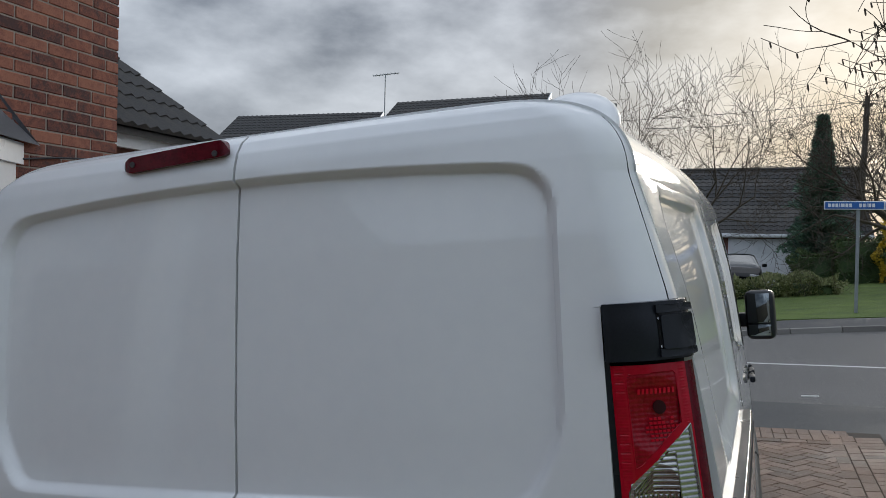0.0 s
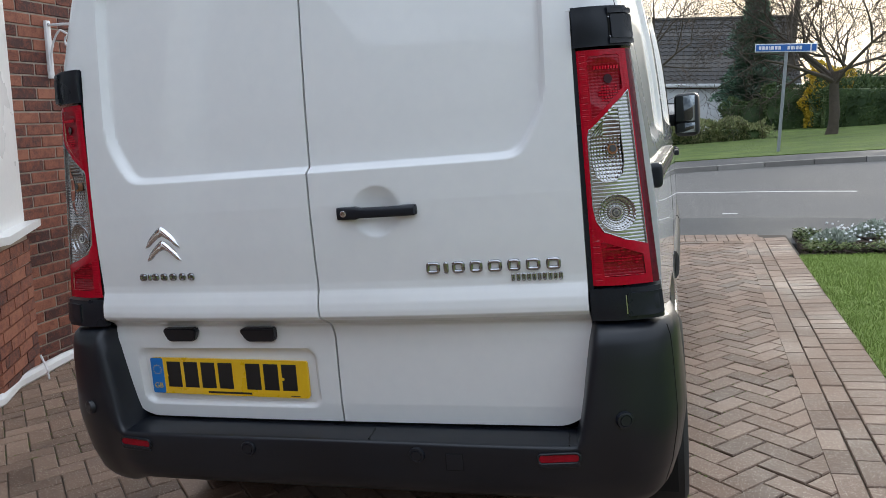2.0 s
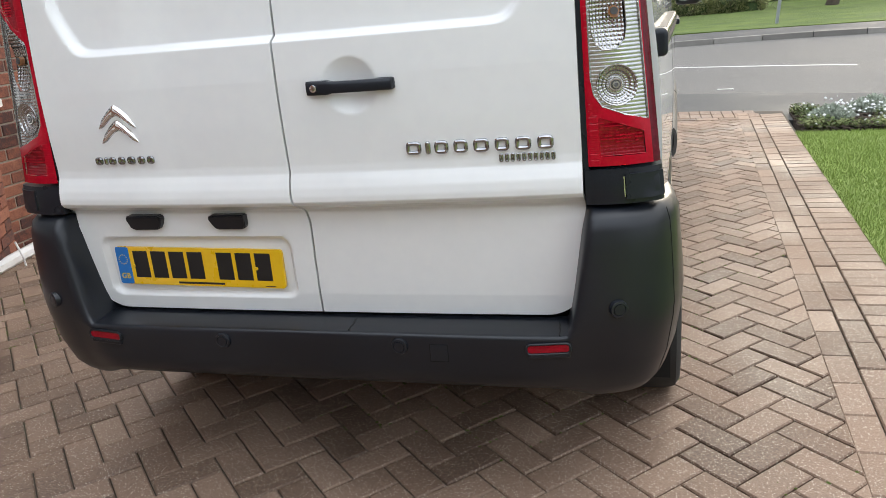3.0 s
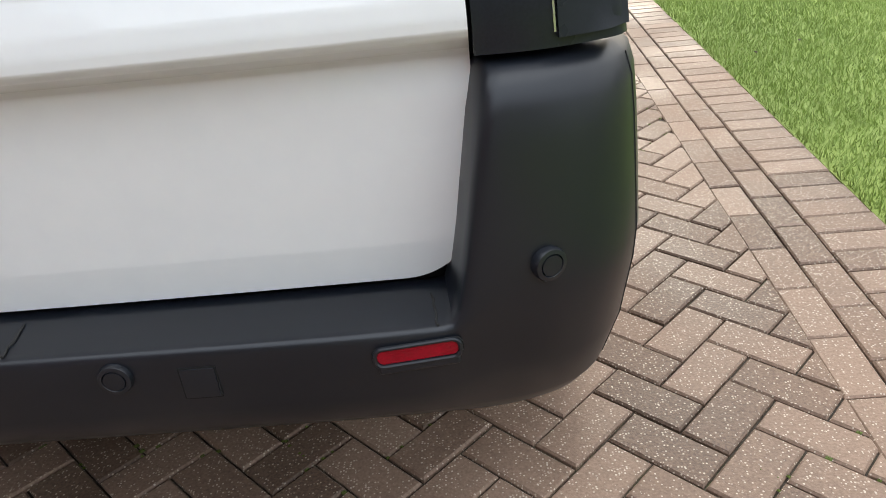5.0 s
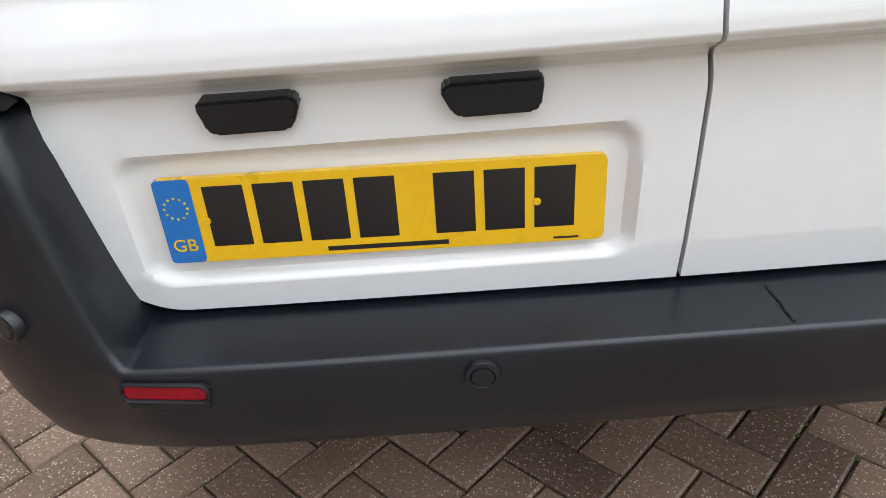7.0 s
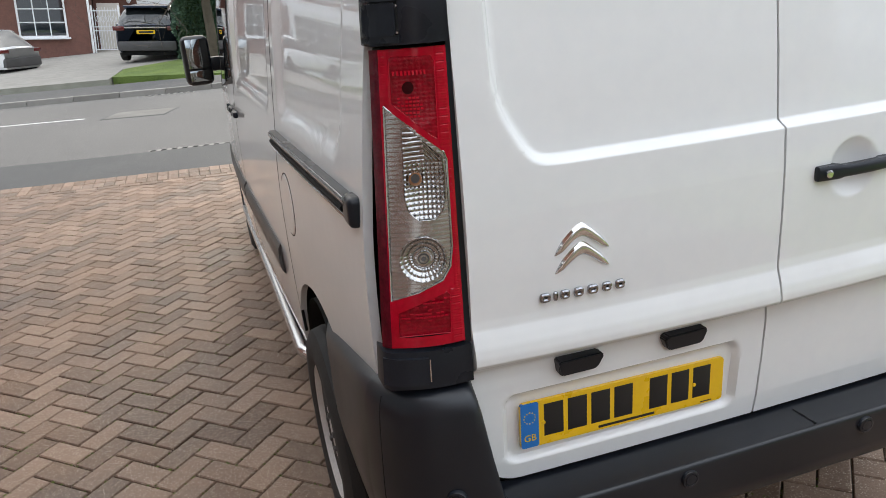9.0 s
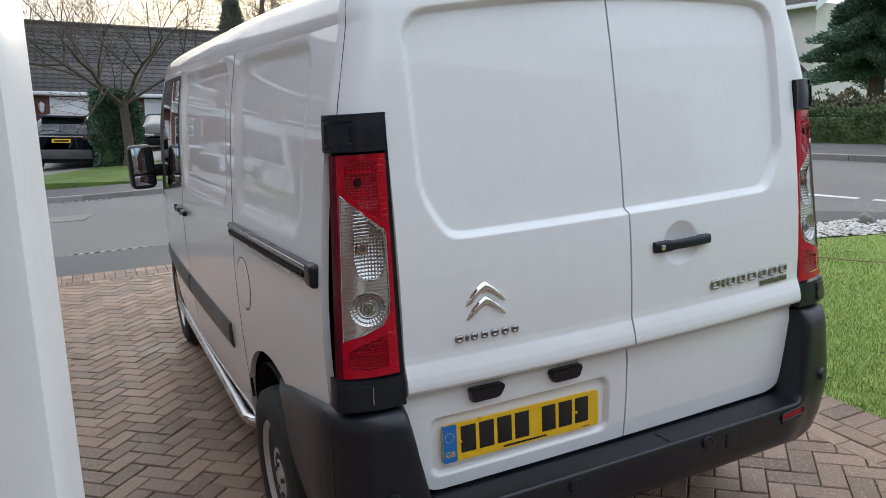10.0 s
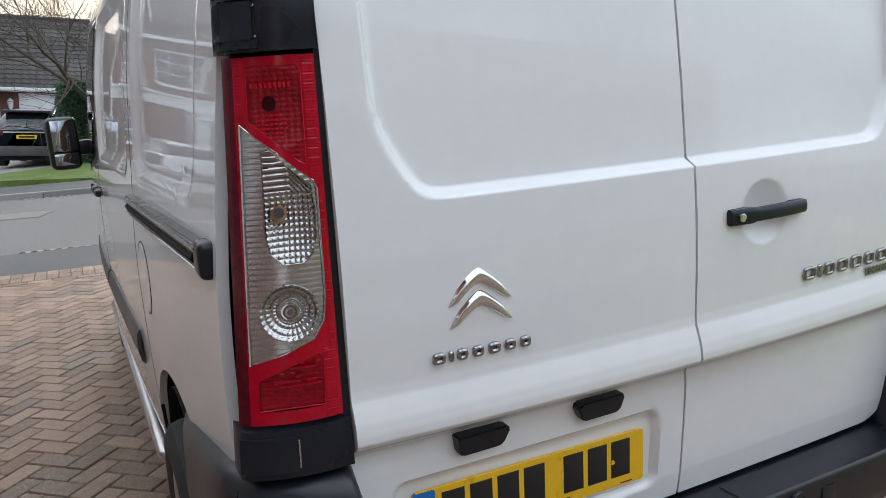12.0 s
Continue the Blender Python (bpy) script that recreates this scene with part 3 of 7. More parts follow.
def pebble(rng):
    for _ in range(8):
        x, y = rng.uniform(3.9, 6.2), rng.uniform(2.0, 5.1)
        if inside(x, y, stones_outline):
            break
    else:
        return None
    r = rng.uniform(0.014, 0.034)
    z = rng.uniform(-0.004, 0.018)
    o = [(1, 0, 0), (0, 1, 0), (-1, 0, 0), (0, -1, 0), (0, 0, 0.5), (0, 0, -0.5)]
    a = rng.uniform(0, 3)
    ca, sa = math.cos(a), math.sin(a)
    v = [(x + r * (p * ca - q * sa) * rng.uniform(0.8, 1.25), y + r * (p * sa + q * ca), z + r * w) for p, q, w in o]
    return v, [(0, 1, 4), (1, 2, 4), (2, 3, 4), (3, 0, 4), (1, 0, 5), (2, 1, 5), (3, 2, 5), (0, 3, 5)]


site(tagged(finish(scatter_mesh("pebbles", pebble, 1700, 5), "pebbles", PEBBLE, smooth=False), "loose white pebbles", "pebbles", kind="stuff"))

bm = bmesh.new()
bmesh.ops.create_icosphere(bm, subdivisions=3, radius=1.0)
for v in bm.verts:
    v.co *= 1 + 0.35 * noise.noise(v.co * 1.7)
    v.co = Vector((v.co.x * 0.09, v.co.y * 0.07, v.co.z * 0.085))
tagged(finish(bm, "rock", KERB, m=SITE @ Matrix.Translation((5.74, 3.40, 0.05))), "small grey rock among white pebbles", "rock")

# ---- the van ----
van = thing("van", "white panel van with black bumpers parked on the block-paved drive", "van", SITE)
AXLE_REAR, AXLE_FRONT, HUB = 0.74, 3.74, 0.325
BASE = [(0.28, 0.90), (0.40, 0.945), (0.60, 0.962), (0.92, 0.968), (1.10, 0.962), (1.25, 0.947), (1.35, 0.935), (1.49, 0.915), (1.60, 0.895), (1.80, 0.846)]
TAPER = [(0.0, -0.098), (0.1, -0.094), (1.12, -0.045), (2.47, -0.005), (3.0, 0.0), (3.5, -0.01), (4.0, -0.05), (4.45, -0.14), (4.75, -0.32)]
TOP, CROWN = 1.80, 0.155


def rounded(table, x):
    """Reading between the rows of a table along a smooth curve."""
    n = len(table)
    if x <= table[0][0] or x >= table[-1][0]:
        return along(table, x)
    i = max(k for k in range(n - 1) if table[k][0] <= x)

    def slope(k):
        a, b = table[max(0, k - 1)], table[min(n - 1, k + 1)]
        return (b[1] - a[1]) / (b[0] - a[0])
    (x0, v0), (x1, v1) = table[i], table[i + 1]
    w = x1 - x0
    t = (x - x0) / w
    return v0 * (1 + 2 * t) * (1 - t) ** 2 + v1 * t * t * (3 - 2 * t) + w * t * (1 - t) * (slope(i) * (1 - t) - slope(i + 1) * t)


def side_x(y, z):
    # forward of the rear corner the upper body stands more upright
    return rounded(BASE, z) + rounded(TAPER, y) + 0.028 * step(0.10, 1.3, y) * min(1.0, max(0.0, (z - 1.22) / 0.58)) ** 1.2


def corner_x(z):
    """Half the width of the rear at the height z, over the rounded roof edge too."""
    if z <= TOP:
        return along(BASE, z) - 0.094
    return (along(BASE, TOP) - 0.094) * max(0.0, 1 - ((z - TOP) / (CROWN + 0.004)) ** 2.1) ** (1 / 9)


def round_box(a, b, a0, a1, b0, b1, r):
    """How far a point lies outside a rounded box (minus: inside)."""
    qa, qb = abs(a - (a0 + a1) / 2) - (a1 - a0) / 2 + r, abs(b - (b0 + b1) / 2) - (b1 - b0) / 2 + r
    return math.hypot(max(qa, 0), max(qb, 0)) + min(max(qa, qb), 0) - r


REAR = [(0.535, 0.005), (0.60, -0.004), (0.70, -0.010), (0.800, -0.013), (0.828, -0.016), (0.838, -0.025), (0.848, -0.045), (0.857, -0.064), (0.866, -0.0715), (0.880, -0.072), (0.900, -0.069), (0.920, -0.0625), (0.936, -0.0565), (0.955, -0.055), (1.05, -0.058), (1.16, -0.057), (1.25, -0.052), (1.40, -0.041), (1.55, -0.025), (1.70, -0.007), (1.83, 0.014), (1.875, 0.024), (1.905, 0.036), (1.93, 0.055), (1.945, 0.078), (1.955, 0.115)]


def rear_y(x, z):
    ax = abs(x)
    y = along(REAR, z) + 0.058 * ax * ax * (0.35 if z < 0.79 else 1.0 if z > 0.86 else 0.35 + 0.65 * (z - 0.79) / 0.07)
    # long pressed panel across both doors
    top = 1.848 - 0.030 * (ax / 0.62) ** 2
    d = [ax - 0.622, z - top, 1.250 - z, (ax - 0.552) * 0.857 - (z - 1.250) * 0.514, (ax - 0.585) * 0.75 + (z - top) * 0.66]
    s = 0.012
    dist = s * math.log(sum(math.exp(min(60.0, v / s)) for v in d))
    y += 0.023 * step(0.006, -0.013, dist)
    # hollow behind the handle
    r = math.hypot(x - 0.183, z - 1.137)
    if r < 0.066:
        y += 0.019 * (1 - (r / 0.066) ** 2)
    # number plate's tray
    y += 0.016 * step(0.007, -0.009, round_box(x, z, -0.634, -0.058, 0.590, 0.757, 0.03))
    # rounded corner to the flank
    rad = 0.085
    over = ax - (corner_x(z) - rad)
    if over > 0 and z > 0.8:
        y += rad - math.sqrt(max(0.0, rad * rad - min(over, rad * 0.995) ** 2))
    return y


def plate_blank(x0, x1, z0, z1, y0, y1, r):
    """A thin plate with rounded corners."""
    ring = [(cx + r * math.cos(a), cz + r * math.sin(a)) for cx, cz, q in ((x1 - r, z1 - r, 0), (x0 + r, z1 - r, 1), (x0 + r, z0 + r, 2), (x1 - r, z0 + r, 3)) for a in span(q * math.pi / 2, (q + 1) * math.pi / 2, 6)]
    bm = bmesh.new()
    front, back = [bm.verts.new((x, y0, z)) for x, z in ring], [bm.verts.new((x, y1, z)) for x, z in ring]
    bm.faces.new(front)
    bm.faces.new(back[::-1])
    for i in range(len(ring)):
        k = (i + 1) % len(ring)
        bm.faces.new((front[i], front[k], back[k], back[i]))
    return bm


def door_edge(z):
    """Where the rear doors end towards the lamps and bumper."""
    if z < 0.640:
        return 0.696 - 0.095 + math.sqrt(max(0.0, 0.095 ** 2 - (0.640 - z) ** 2))
    if z < 0.80:
        return 0.696 + 0.008 * (z - 0.640) / 0.160
    if z < 1.579:
        return 0.704 - 0.014 * (z - 0.80) / 0.79
    return corner_x(z)


def rows_between(z0, z1, n, extra=()):
    zs = span(z0, z1, n) + [e for e in extra if z0 < e < z1]
    return sorted(set(round(z, 4) for z in zs))


DOOR_ROWS = rows_between(0.545, 1.5765, 110, tuple(span(0.545, 0.556, 12)) + tuple(span(0.556, 0.68, 34)) + tuple(span(0.82, 0.96, 30)) + tuple(span(1.232, 1.282, 18)) + tuple(span(1.066, 1.208, 40))) + rows_between(1.5815, 1.955, 50, tuple(span(1.80, 1.858, 24)) + (1.905, 1.93, 1.945))


def rear_door(side):
    gap = 0.0028

    def f(u, z):
        jog = 0.0 if z > 0.890 else 0.014 * step(0.890, 0.785, z) - 0.009 * max(0.0, 0.80 - z) / 0.25
        x0 = jog + side * gap
        edge = door_edge(z)
        knee = side * min(0.668, edge - 0.004)
        # the outermost tenth of the columns reaches from the panel's knee to the edge
        x = x0 + (knee - x0) * u / 0.9 if u <= 0.9 else knee + (side * edge - knee) * (u - 0.9) / 0.1
        return Vector((x, rear_y(x, z), z))
    us = [0.0, 0.004, 0.012] + span(0.022, 0.9, 96) + span(0.91, 1.0, 10)
    return sheet(f, us, DOOR_ROWS, rim=(0, 0.022, 0))


left_door = part("rear_door", rear_door(-1), PAINT, van, "white pressed-steel rear door with a number plate tray")
right_door = part("rear_door", rear_door(1), PAINT, van, "white pressed-steel rear door with a black pull handle")
# dark space behind the door gaps
part("door_seal", boxes((-0.70, 0.70, 0.055, 0.075, 0.56, 1.80)), GREY_TRIM, van, "black rubber door seal")


def press(y, z):
    """Depth of the panels pressed into the flank."""
    d = 0.0
    for a, b in ((0.30, 1.03), (1.24, 2.30)):
        d += 0.016 * step(0.018, -0.016, round_box(y, z, a, b, 1.262, 1.765, 0.07))
    return d


def flank(side, y0, y1, bottom, ny, nz, z1=TOP):
    def f(u, v):
        y = u
        z0 = bottom(y)
        top = z1 if y < 3.2 else min(z1, along([(3.2, 1.80), (4.05, 1.22), (4.5, 1.00), (4.75, 0.86)], y))
        z = z0 + (top - z0) * v
        return Vector((side * (side_x(y, z) - press(y, z)), y, z))
    bm = sheet(f, span(y0, y1, ny), span(0, 1, nz), rim=(-side * 0.02, 0, 0))
    return bm


def sill(y):
    z = 0.36
    for c in (AXLE_REAR, AXLE_FRONT):
        d = abs(y - c)
        if d < 0.455:
            z = max(z, HUB + math.sqrt(0.455 ** 2 - d * d))
    return z


for side, which in ((-1, "left"), (1, "right")):
    part("rear_quarter_panel", flank(side, 0.105, 1.118, lambda y: max(sill(y), 0.74 if y < 0.45 else 0), 60, 70), PAINT, van, "white glossy side panel with a pressed blank window")
    part("sliding_door", flank(side, 1.124, 2.398, sill, 60, 60), PAINT, van, "white sliding side door with a pressed blank window")
    cab = part("cab_door", flank(side, 2.404, 3.60, sill, 40, 50), PAINT, van, "white cab door with a dark side window")
    part("front_wing", flank(side, 3.606, 4.73, sill, 40, 36), PAINT, van)

    def pane(u, v, side=side):
        y = 2.455 + (3.20 - 2.455) * u
        top = 1.765 - 0.10 * max(0.0, u - 0.75) ** 1.2 * 4
        low = 1.245 - 0.10 * u
        z = low + (top - low) * v
        return Vector((side * (side_x(y, z) + 0.003), y, z))
    part("side_window", sheet(pane, span(0, 1, 14), span(0, 1, 12), rim=(-side * 0.006, 0, 0)), GLASS_DARK, cab, "dark side window glass")

    def surround(u, v, side=side):
        y = 2.425 + 1.13 * u
        top = 1.785 - 0.62 * max(0.0, y - 3.22)
        low = 1.222 - 0.12 * u
        z = low + (top - low) * v
        return Vector((side * (side_x(y, z) + 0.0012), y, z))
    part("window_frame", sheet(surround, span(0, 1, 18), span(0, 1, 12), rim=(-side * 0.004, 0, 0)), RUBBER, cab, "black window surround")
    # door handles: cab and sliding door
    for y, owner in ((2.49, cab), (2.30, None)):
        bm = bmesh.new()
        box(bm, -0.010, 0.013, -0.066, 0.066, -0.014, 0.014, 0.009)
        box(bm, -0.012, 0.006, 0.050, 0.076, -0.019, 0.019, 0.007)
        part("door_handle", bm, GLOSS_BLACK, owner or van, "black plastic door handle", m=Matrix.Translation((side * (side_x(y, 1.10) + 0.014), y, 1.10)))

    # dark gaps between the panels, and the rear door's outer seam above the hinge
    for y in (1.121, 2.401, 3.603):
        top = 1.80 if y < 3.2 else 1.50
        part("panel_gap", sheet(lambda u, v, y=y, top=top, side=side: Vector((side * (side_x(y, 0.50 + (top - 0.50) * v) - press(y, 0.50 + (top - 0.50) * v) + 0.0004), y - 0.0036 + 0.0072 * u, 0.50 + (top - 0.50) * v)), [0, 1], span(0, 1, 40), rim=(-side * 0.01, 0, 0)), DARK, van)
    seam = []
    for z in span(1.578, 1.90, 22):
        x = corner_x(z) - 0.011
        seam.append((side * (x - 0.0006), rear_y(x, z) + 0.0004, z))
    part("door_seam", ring_tube(bmesh.new(), seam, 0.0013, 6), DARK, van)

    # slide rail
    def rail(u, v, side=side):
        y = 0.135 + 0.975 * u
        a = 2 * math.pi * v
        h = 0.030 * (1.0 if u > 0.06 else 0.75 + 0.25 * u / 0.06)
        z = 1.172 + h * max(-0.8, min(0.8, 1.3 * math.sin(a)))
        return Vector((side * (side_x(y, 1.172) + 0.006 + 0.014 * max(-0.8, min(0.8, 1.3 * math.cos(a)))), y, z))
    bm = sheet(rail, span(0, 1, 30), [k / 20 for k in range(21)])
    bmesh.ops.remove_doubles(bm, verts=bm.verts[:], dist=1e-5)
    bmesh.ops.holes_fill(bm, edges=bm.edges[:])
    track = part("slide_rail", bm, GLOSS_BLACK, van, "dark slide rail with a glossy grey top and a bright lower edge")
    part("rail_top", ring_tube(bmesh.new(), [(side * (side_x(y, 1.172) + 0.0125), y, 1.1855) for y in span(0.172, 1.108, 14)], 0.0098, 12), RAIL, track, "glossy grey upper bar")
    part("rail_slot", ring_tube(bmesh.new(), [(side * (side_x(y, 1.172) + 0.0150), y, 1.165) for y in span(0.20, 1.10, 10)], 0.0085, 6), DARK, track)
    part("rail_edge", ring_tube(bmesh.new(), [(side * (side_x(y, 1.172) + 0.016), y, 1.1490) for y in span(0.165, 1.108, 14)], 0.0034, 8), CHROME, track, "bright chromed strip")
    part("rail_end", box(bmesh.new(), -0.018, 0.020, -0.034, 0.034, -0.033, 0.031, 0.0165, segments=5), GLOSS_BLACK, track, "black rounded end cap", m=Matrix.Translation((side * (side_x(0.15, 1.17) + 0.004), 0.160, 1.170)))

    # rub strip and side tube
    def strip(u, v, side=side, a=1.34, b=2.38):
        y = a + (b - a) * u
        z = 0.640 + 0.112 * v
        return Vector((side * (side_x(y, z) + 0.004 + 0.012 * math.sin(math.pi * v) ** 0.4), y, z))
    part("rub_strip", sheet(strip, span(0, 1, 20), span(0, 1, 9), rim=(-side * 0.012, 0, 0)), GREY_TRIM, van, "dark grey side rub strip")

    def strip_front(u, v, side=side):
        y = 2.42 + 1.16 * u
        z = 0.640 + 0.112 * v
        return Vector((side * (side_x(y, z) + 0.004 + 0.012 * math.sin(math.pi * v) ** 0.4), y, z))
    part("rub_strip", sheet(strip_front, span(0, 1, 20), span(0, 1, 9), rim=(-side * 0.012, 0, 0)), GREY_TRIM, cab, "dark grey side rub strip")
    tube = [(side * 0.84, 1.26, 0.33), (side * 0.895, 1.275, 0.33)] + [(side * (0.914 + 0.02 * (y - 1.44) / 2), y, 0.33) for y in span(1.33, 3.56, 8)] + [(side * 0.91, 3.60, 0.33), (side * 0.84, 3.62, 0.33)]
    part("side_bar", ring_tube(bmesh.new(), tube, 0.025, 14), SATIN, van, "polished aluminium side bar under the sill")
    # fuel flap only on the left flank
    if side < 0:
        def flap(u, v):
            y, z = 0.985 + 0.0945 * v * math.cos(2 * math.pi * u), 0.985 + 0.0945 * v * math.sin(2 * math.pi * u)
            return Vector((-(side_x(y, z) + 0.0022 - 0.002 * max(0.0, v - 0.97) / 0.03), y, z))
        part("fuel_flap", sheet(flap, span(0, 1, 49), [0.02, 0.3, 0.6, 0.85, 0.97, 1.0]), PAINT, van, "round white fuel flap")
        part("flap_gap", ring_tube(bmesh.new(), [(-(side_x(0.985 + 0.0965 * math.cos(q), 0.985 + 0.0965 * math.sin(q)) - 0.0005), 0.985 + 0.0965 * math.cos(q), 0.985 + 0.0965 * math.sin(q)) for q in span(0, 2 * math.pi, 61)], 0.0019, 6, cap=False), DARK, van)

    # mirror
    mirror = part("door_mirror", box(box(bmesh.new(), -0.076, 0.078, -0.045, 0.070, -0.140, 0.140, 0.045, segments=4), -0.20, -0.06, 0.00, 0.06, -0.070, 0.012, 0.018), BLACK, van, "black two-pane door mirror on a short arm", m=Matrix.Translation((side * 1.065, 3.46, 1.272)) @ Matrix.Scale(side, 4, (1, 0, 0)) @ Matrix.Rotation(radians(-12.5 if side > 0 else -8.5), 4, "Z"))
    part("mirror_glass", box(bmesh.new(), -0.058, 0.061, -0.051, -0.043, -0.045, 0.118, 0.0025), MIRROR, mirror, "main mirror glass", m=Matrix.Translation((0, 0, 0.04)) @ Matrix.Rotation(radians(-5), 4, "X") @ Matrix.Translation((0, 0, -0.04)))
    part("mirror_glass", box(bmesh.new(), -0.058, 0.061, -0.051, -0.043, -0.118, -0.056, 0.0025), MIRROR, mirror, "small wide-angle mirror glass", m=Matrix.Translation((0, 0, -0.087)) @ Matrix.Rotation(radians(-4), 4, "X") @ Matrix.Translation((0, 0, 0.087)))

# roof, bonnet and windscreen
def roof(u, y):
    top = TOP if y < 3.2 else along([(3.2, 1.80), (4.05, 1.22), (4.5, 1.00), (4.75, 0.86)], y)
    w = side_x(y, min(top, TOP))
    crown = CROWN if y < 3.2 else along([(3.2, 0.155), (4.05, 0.11), (4.75, 0.05)], y)
    a = math.pi * (u - 0.5)
    x = w * math.copysign(abs(math.sin(a)) ** 0.30, math.sin(a))
    z = top + crown * max(0.0, 1 - abs(x / w) ** 9) ** (1 / 2.1)
    return Vector((x, y, z))


part("roof", sheet(roof, span(0.0, 1.0, 61), [0.108, 0.13, 0.2, 0.4, 0.7] + span(1.0, 3.0, 8) + span(3.2, 4.75, 24), rim=(0, 0, -0.02)), PAINT, van, "white ribless van roof")
part("windscreen", sheet(lambda u, y: roof(0.2 + 0.6 * u, y) + Vector((0, 0.004, 0.006)), span(0, 1, 20), span(3.30, 3.98, 12), rim=(0, 0, -0.01)), GLASS_DARK, van, "dark windscreen")
part("nose", boxes((-0.62, 0.62, 4.66, 4.78, 0.35, 0.88), bevel=0.06), PAINT, van)
part("underbody", boxes((-0.60, 0.60, 0.30, 4.6, 0.25, 0.42), (-0.66, 0.66, 0.32, 1.30, 0.22, 0.42), (-0.80, 0.80, 0.06, 0.30, 0.36, 0.60), (-0.86, 0.86, 1.20, 3.30, 0.33, 1.10), (-0.78, 0.78, 0.12, 4.5, 0.80, 1.0)), DARK, van, "dark underbody")
for side in (-1, 1):
    bm = bmesh.new()
    bmesh.ops.create_uvsphere(bm, u_segments=24, v_segments=14, radius=1.0)
    bmesh.ops.transform(bm, matrix=Matrix.Translation((side * 0.650, 0.132, 1.899)) @ Matrix.Rotation(side * radians(14), 4, "Y") @ Matrix.Rotation(radians(38), 4, "X") @ Matrix.Diagonal((0.078, 0.110, 0.027, 1)), verts=bm.verts[:])
    part("door_corner_cap", bm, PAINT, van, "white bulge over the door's top corner")
    # wheel-arch liners
    bm = sheet(lambda a, x: Vector((x, AXLE_REAR + 0.41 * math.cos(a), HUB + 0.41 * math.sin(a))), span(-0.3, math.pi + 0.3, 24), [side * 0.60, side * 0.90])
    part("arch_liner", bm, DARK, van)
    bm = sheet(lambda a, x: Vector((x, AXLE_FRONT + 0.41 * math.cos(a), HUB + 0.41 * math.sin(a))), span(-0.3, math.pi + 0.3, 24), [side * 0.60, side * 0.90])
    part("arch_liner", bm, DARK, van)

# bumper
def bumper_point(u, k):
    """u from -1 to 1 round the back from flank to flank; k picks the row from the lower edge to the upper."""
    a = math.pi / 2 * u
    n = 7.5
    x = 0.930 * math.copysign(abs(math.sin(a)) ** (2 / n), math.sin(a))
    y = 0.60 - 0.70 * abs(math.cos(a)) ** (2 / n)
    e = 1e-3
    nx, ny = math.copysign(abs(x / 0.930) ** (n - 1), x) / 0.930, -(abs((y - 0.60) / 0.70) ** (n - 1)) / 0.70
    length = math.hypot(nx, ny)
    nx, ny = nx / length, ny / length
    corner = step(0.600, 0.735, abs(x)) if k < 7 else step(0.658, 0.726, abs(x))
    mid = [(0.386, 0.12), (0.375, 0.085), (0.375, 0.055), (0.384, 0.030), (0.403, 0.013), (0.44, 0.003), (0.505, 0.0), (0.523, 0.0003), (0.5295, 0.0016), (0.5328, 0.0048), (0.5342, 0.0085), (0.5349, 0.0140), (0.5358, 0.050), (0.5368, 0.085), (0.5375, 0.115), (0.52, 0.14)][k]
    end = [(0.362, 0.135), (0.346, 0.100), (0.344, 0.072), (0.353, 0.062), (0.380, 0.042), (0.45, 0.019), (0.54, 0.004), (0.58, 0.001), (0.63, 0.003), (0.69, 0.006), (0.74, 0.009), (0.782, 0.013), (0.808, 0.021), (0.824, 0.038), (0.830, 0.080), (0.820, 0.12)][k]
    z = mid[0] + (end[0] - mid[0]) * corner
    inset = mid[1] + (end[1] - mid[1]) * corner
    x, y = x - nx * inset, y - ny * inset
    if y > 0.10 and abs(u) > 0.5:
        t = (y - 0.10) / 0.50
        z -= 0.098 * t * step(0.6, 0.79, z)
        stop = AXLE_REAR - math.sqrt(max(0.0, 0.412 ** 2 - (z - HUB) ** 2)) if abs(z - HUB) < 0.412 else AXLE_REAR
        y = 0.10 + t * (min(stop, 0.65) - 0.10)
        x = math.copysign(max(abs(x), side_x(y, min(z, 0.75)) + 0.006 - inset * 0.6), x)
    return Vector((x, y, z))


us = []
for x in span(0.0, 0.90, 80):
    us.append(math.asin((x / 0.930) ** 3.75) * 2 / math.pi)
us += span(us[-1] + 0.012, 1.0, 36)
us = [-u for u in us[:0:-1]] + us
bumper = part("rear_bumper", sheet(lambda u, k: bumper_point(u, k), us, list(range(16))), BLACK, van, "black textured plastic rear bumper, slightly dusty", sharp=60)


def bumper_face(x, z):
    """Where the upright face of the bumper lies at x and z."""
    best = min((bumper_point(u, k) for u in us if abs(u) < 0.6 for k in range(4, 10)), key=lambda p: (p.x - x) ** 2 + (p.z - z) ** 2)
    return best.y


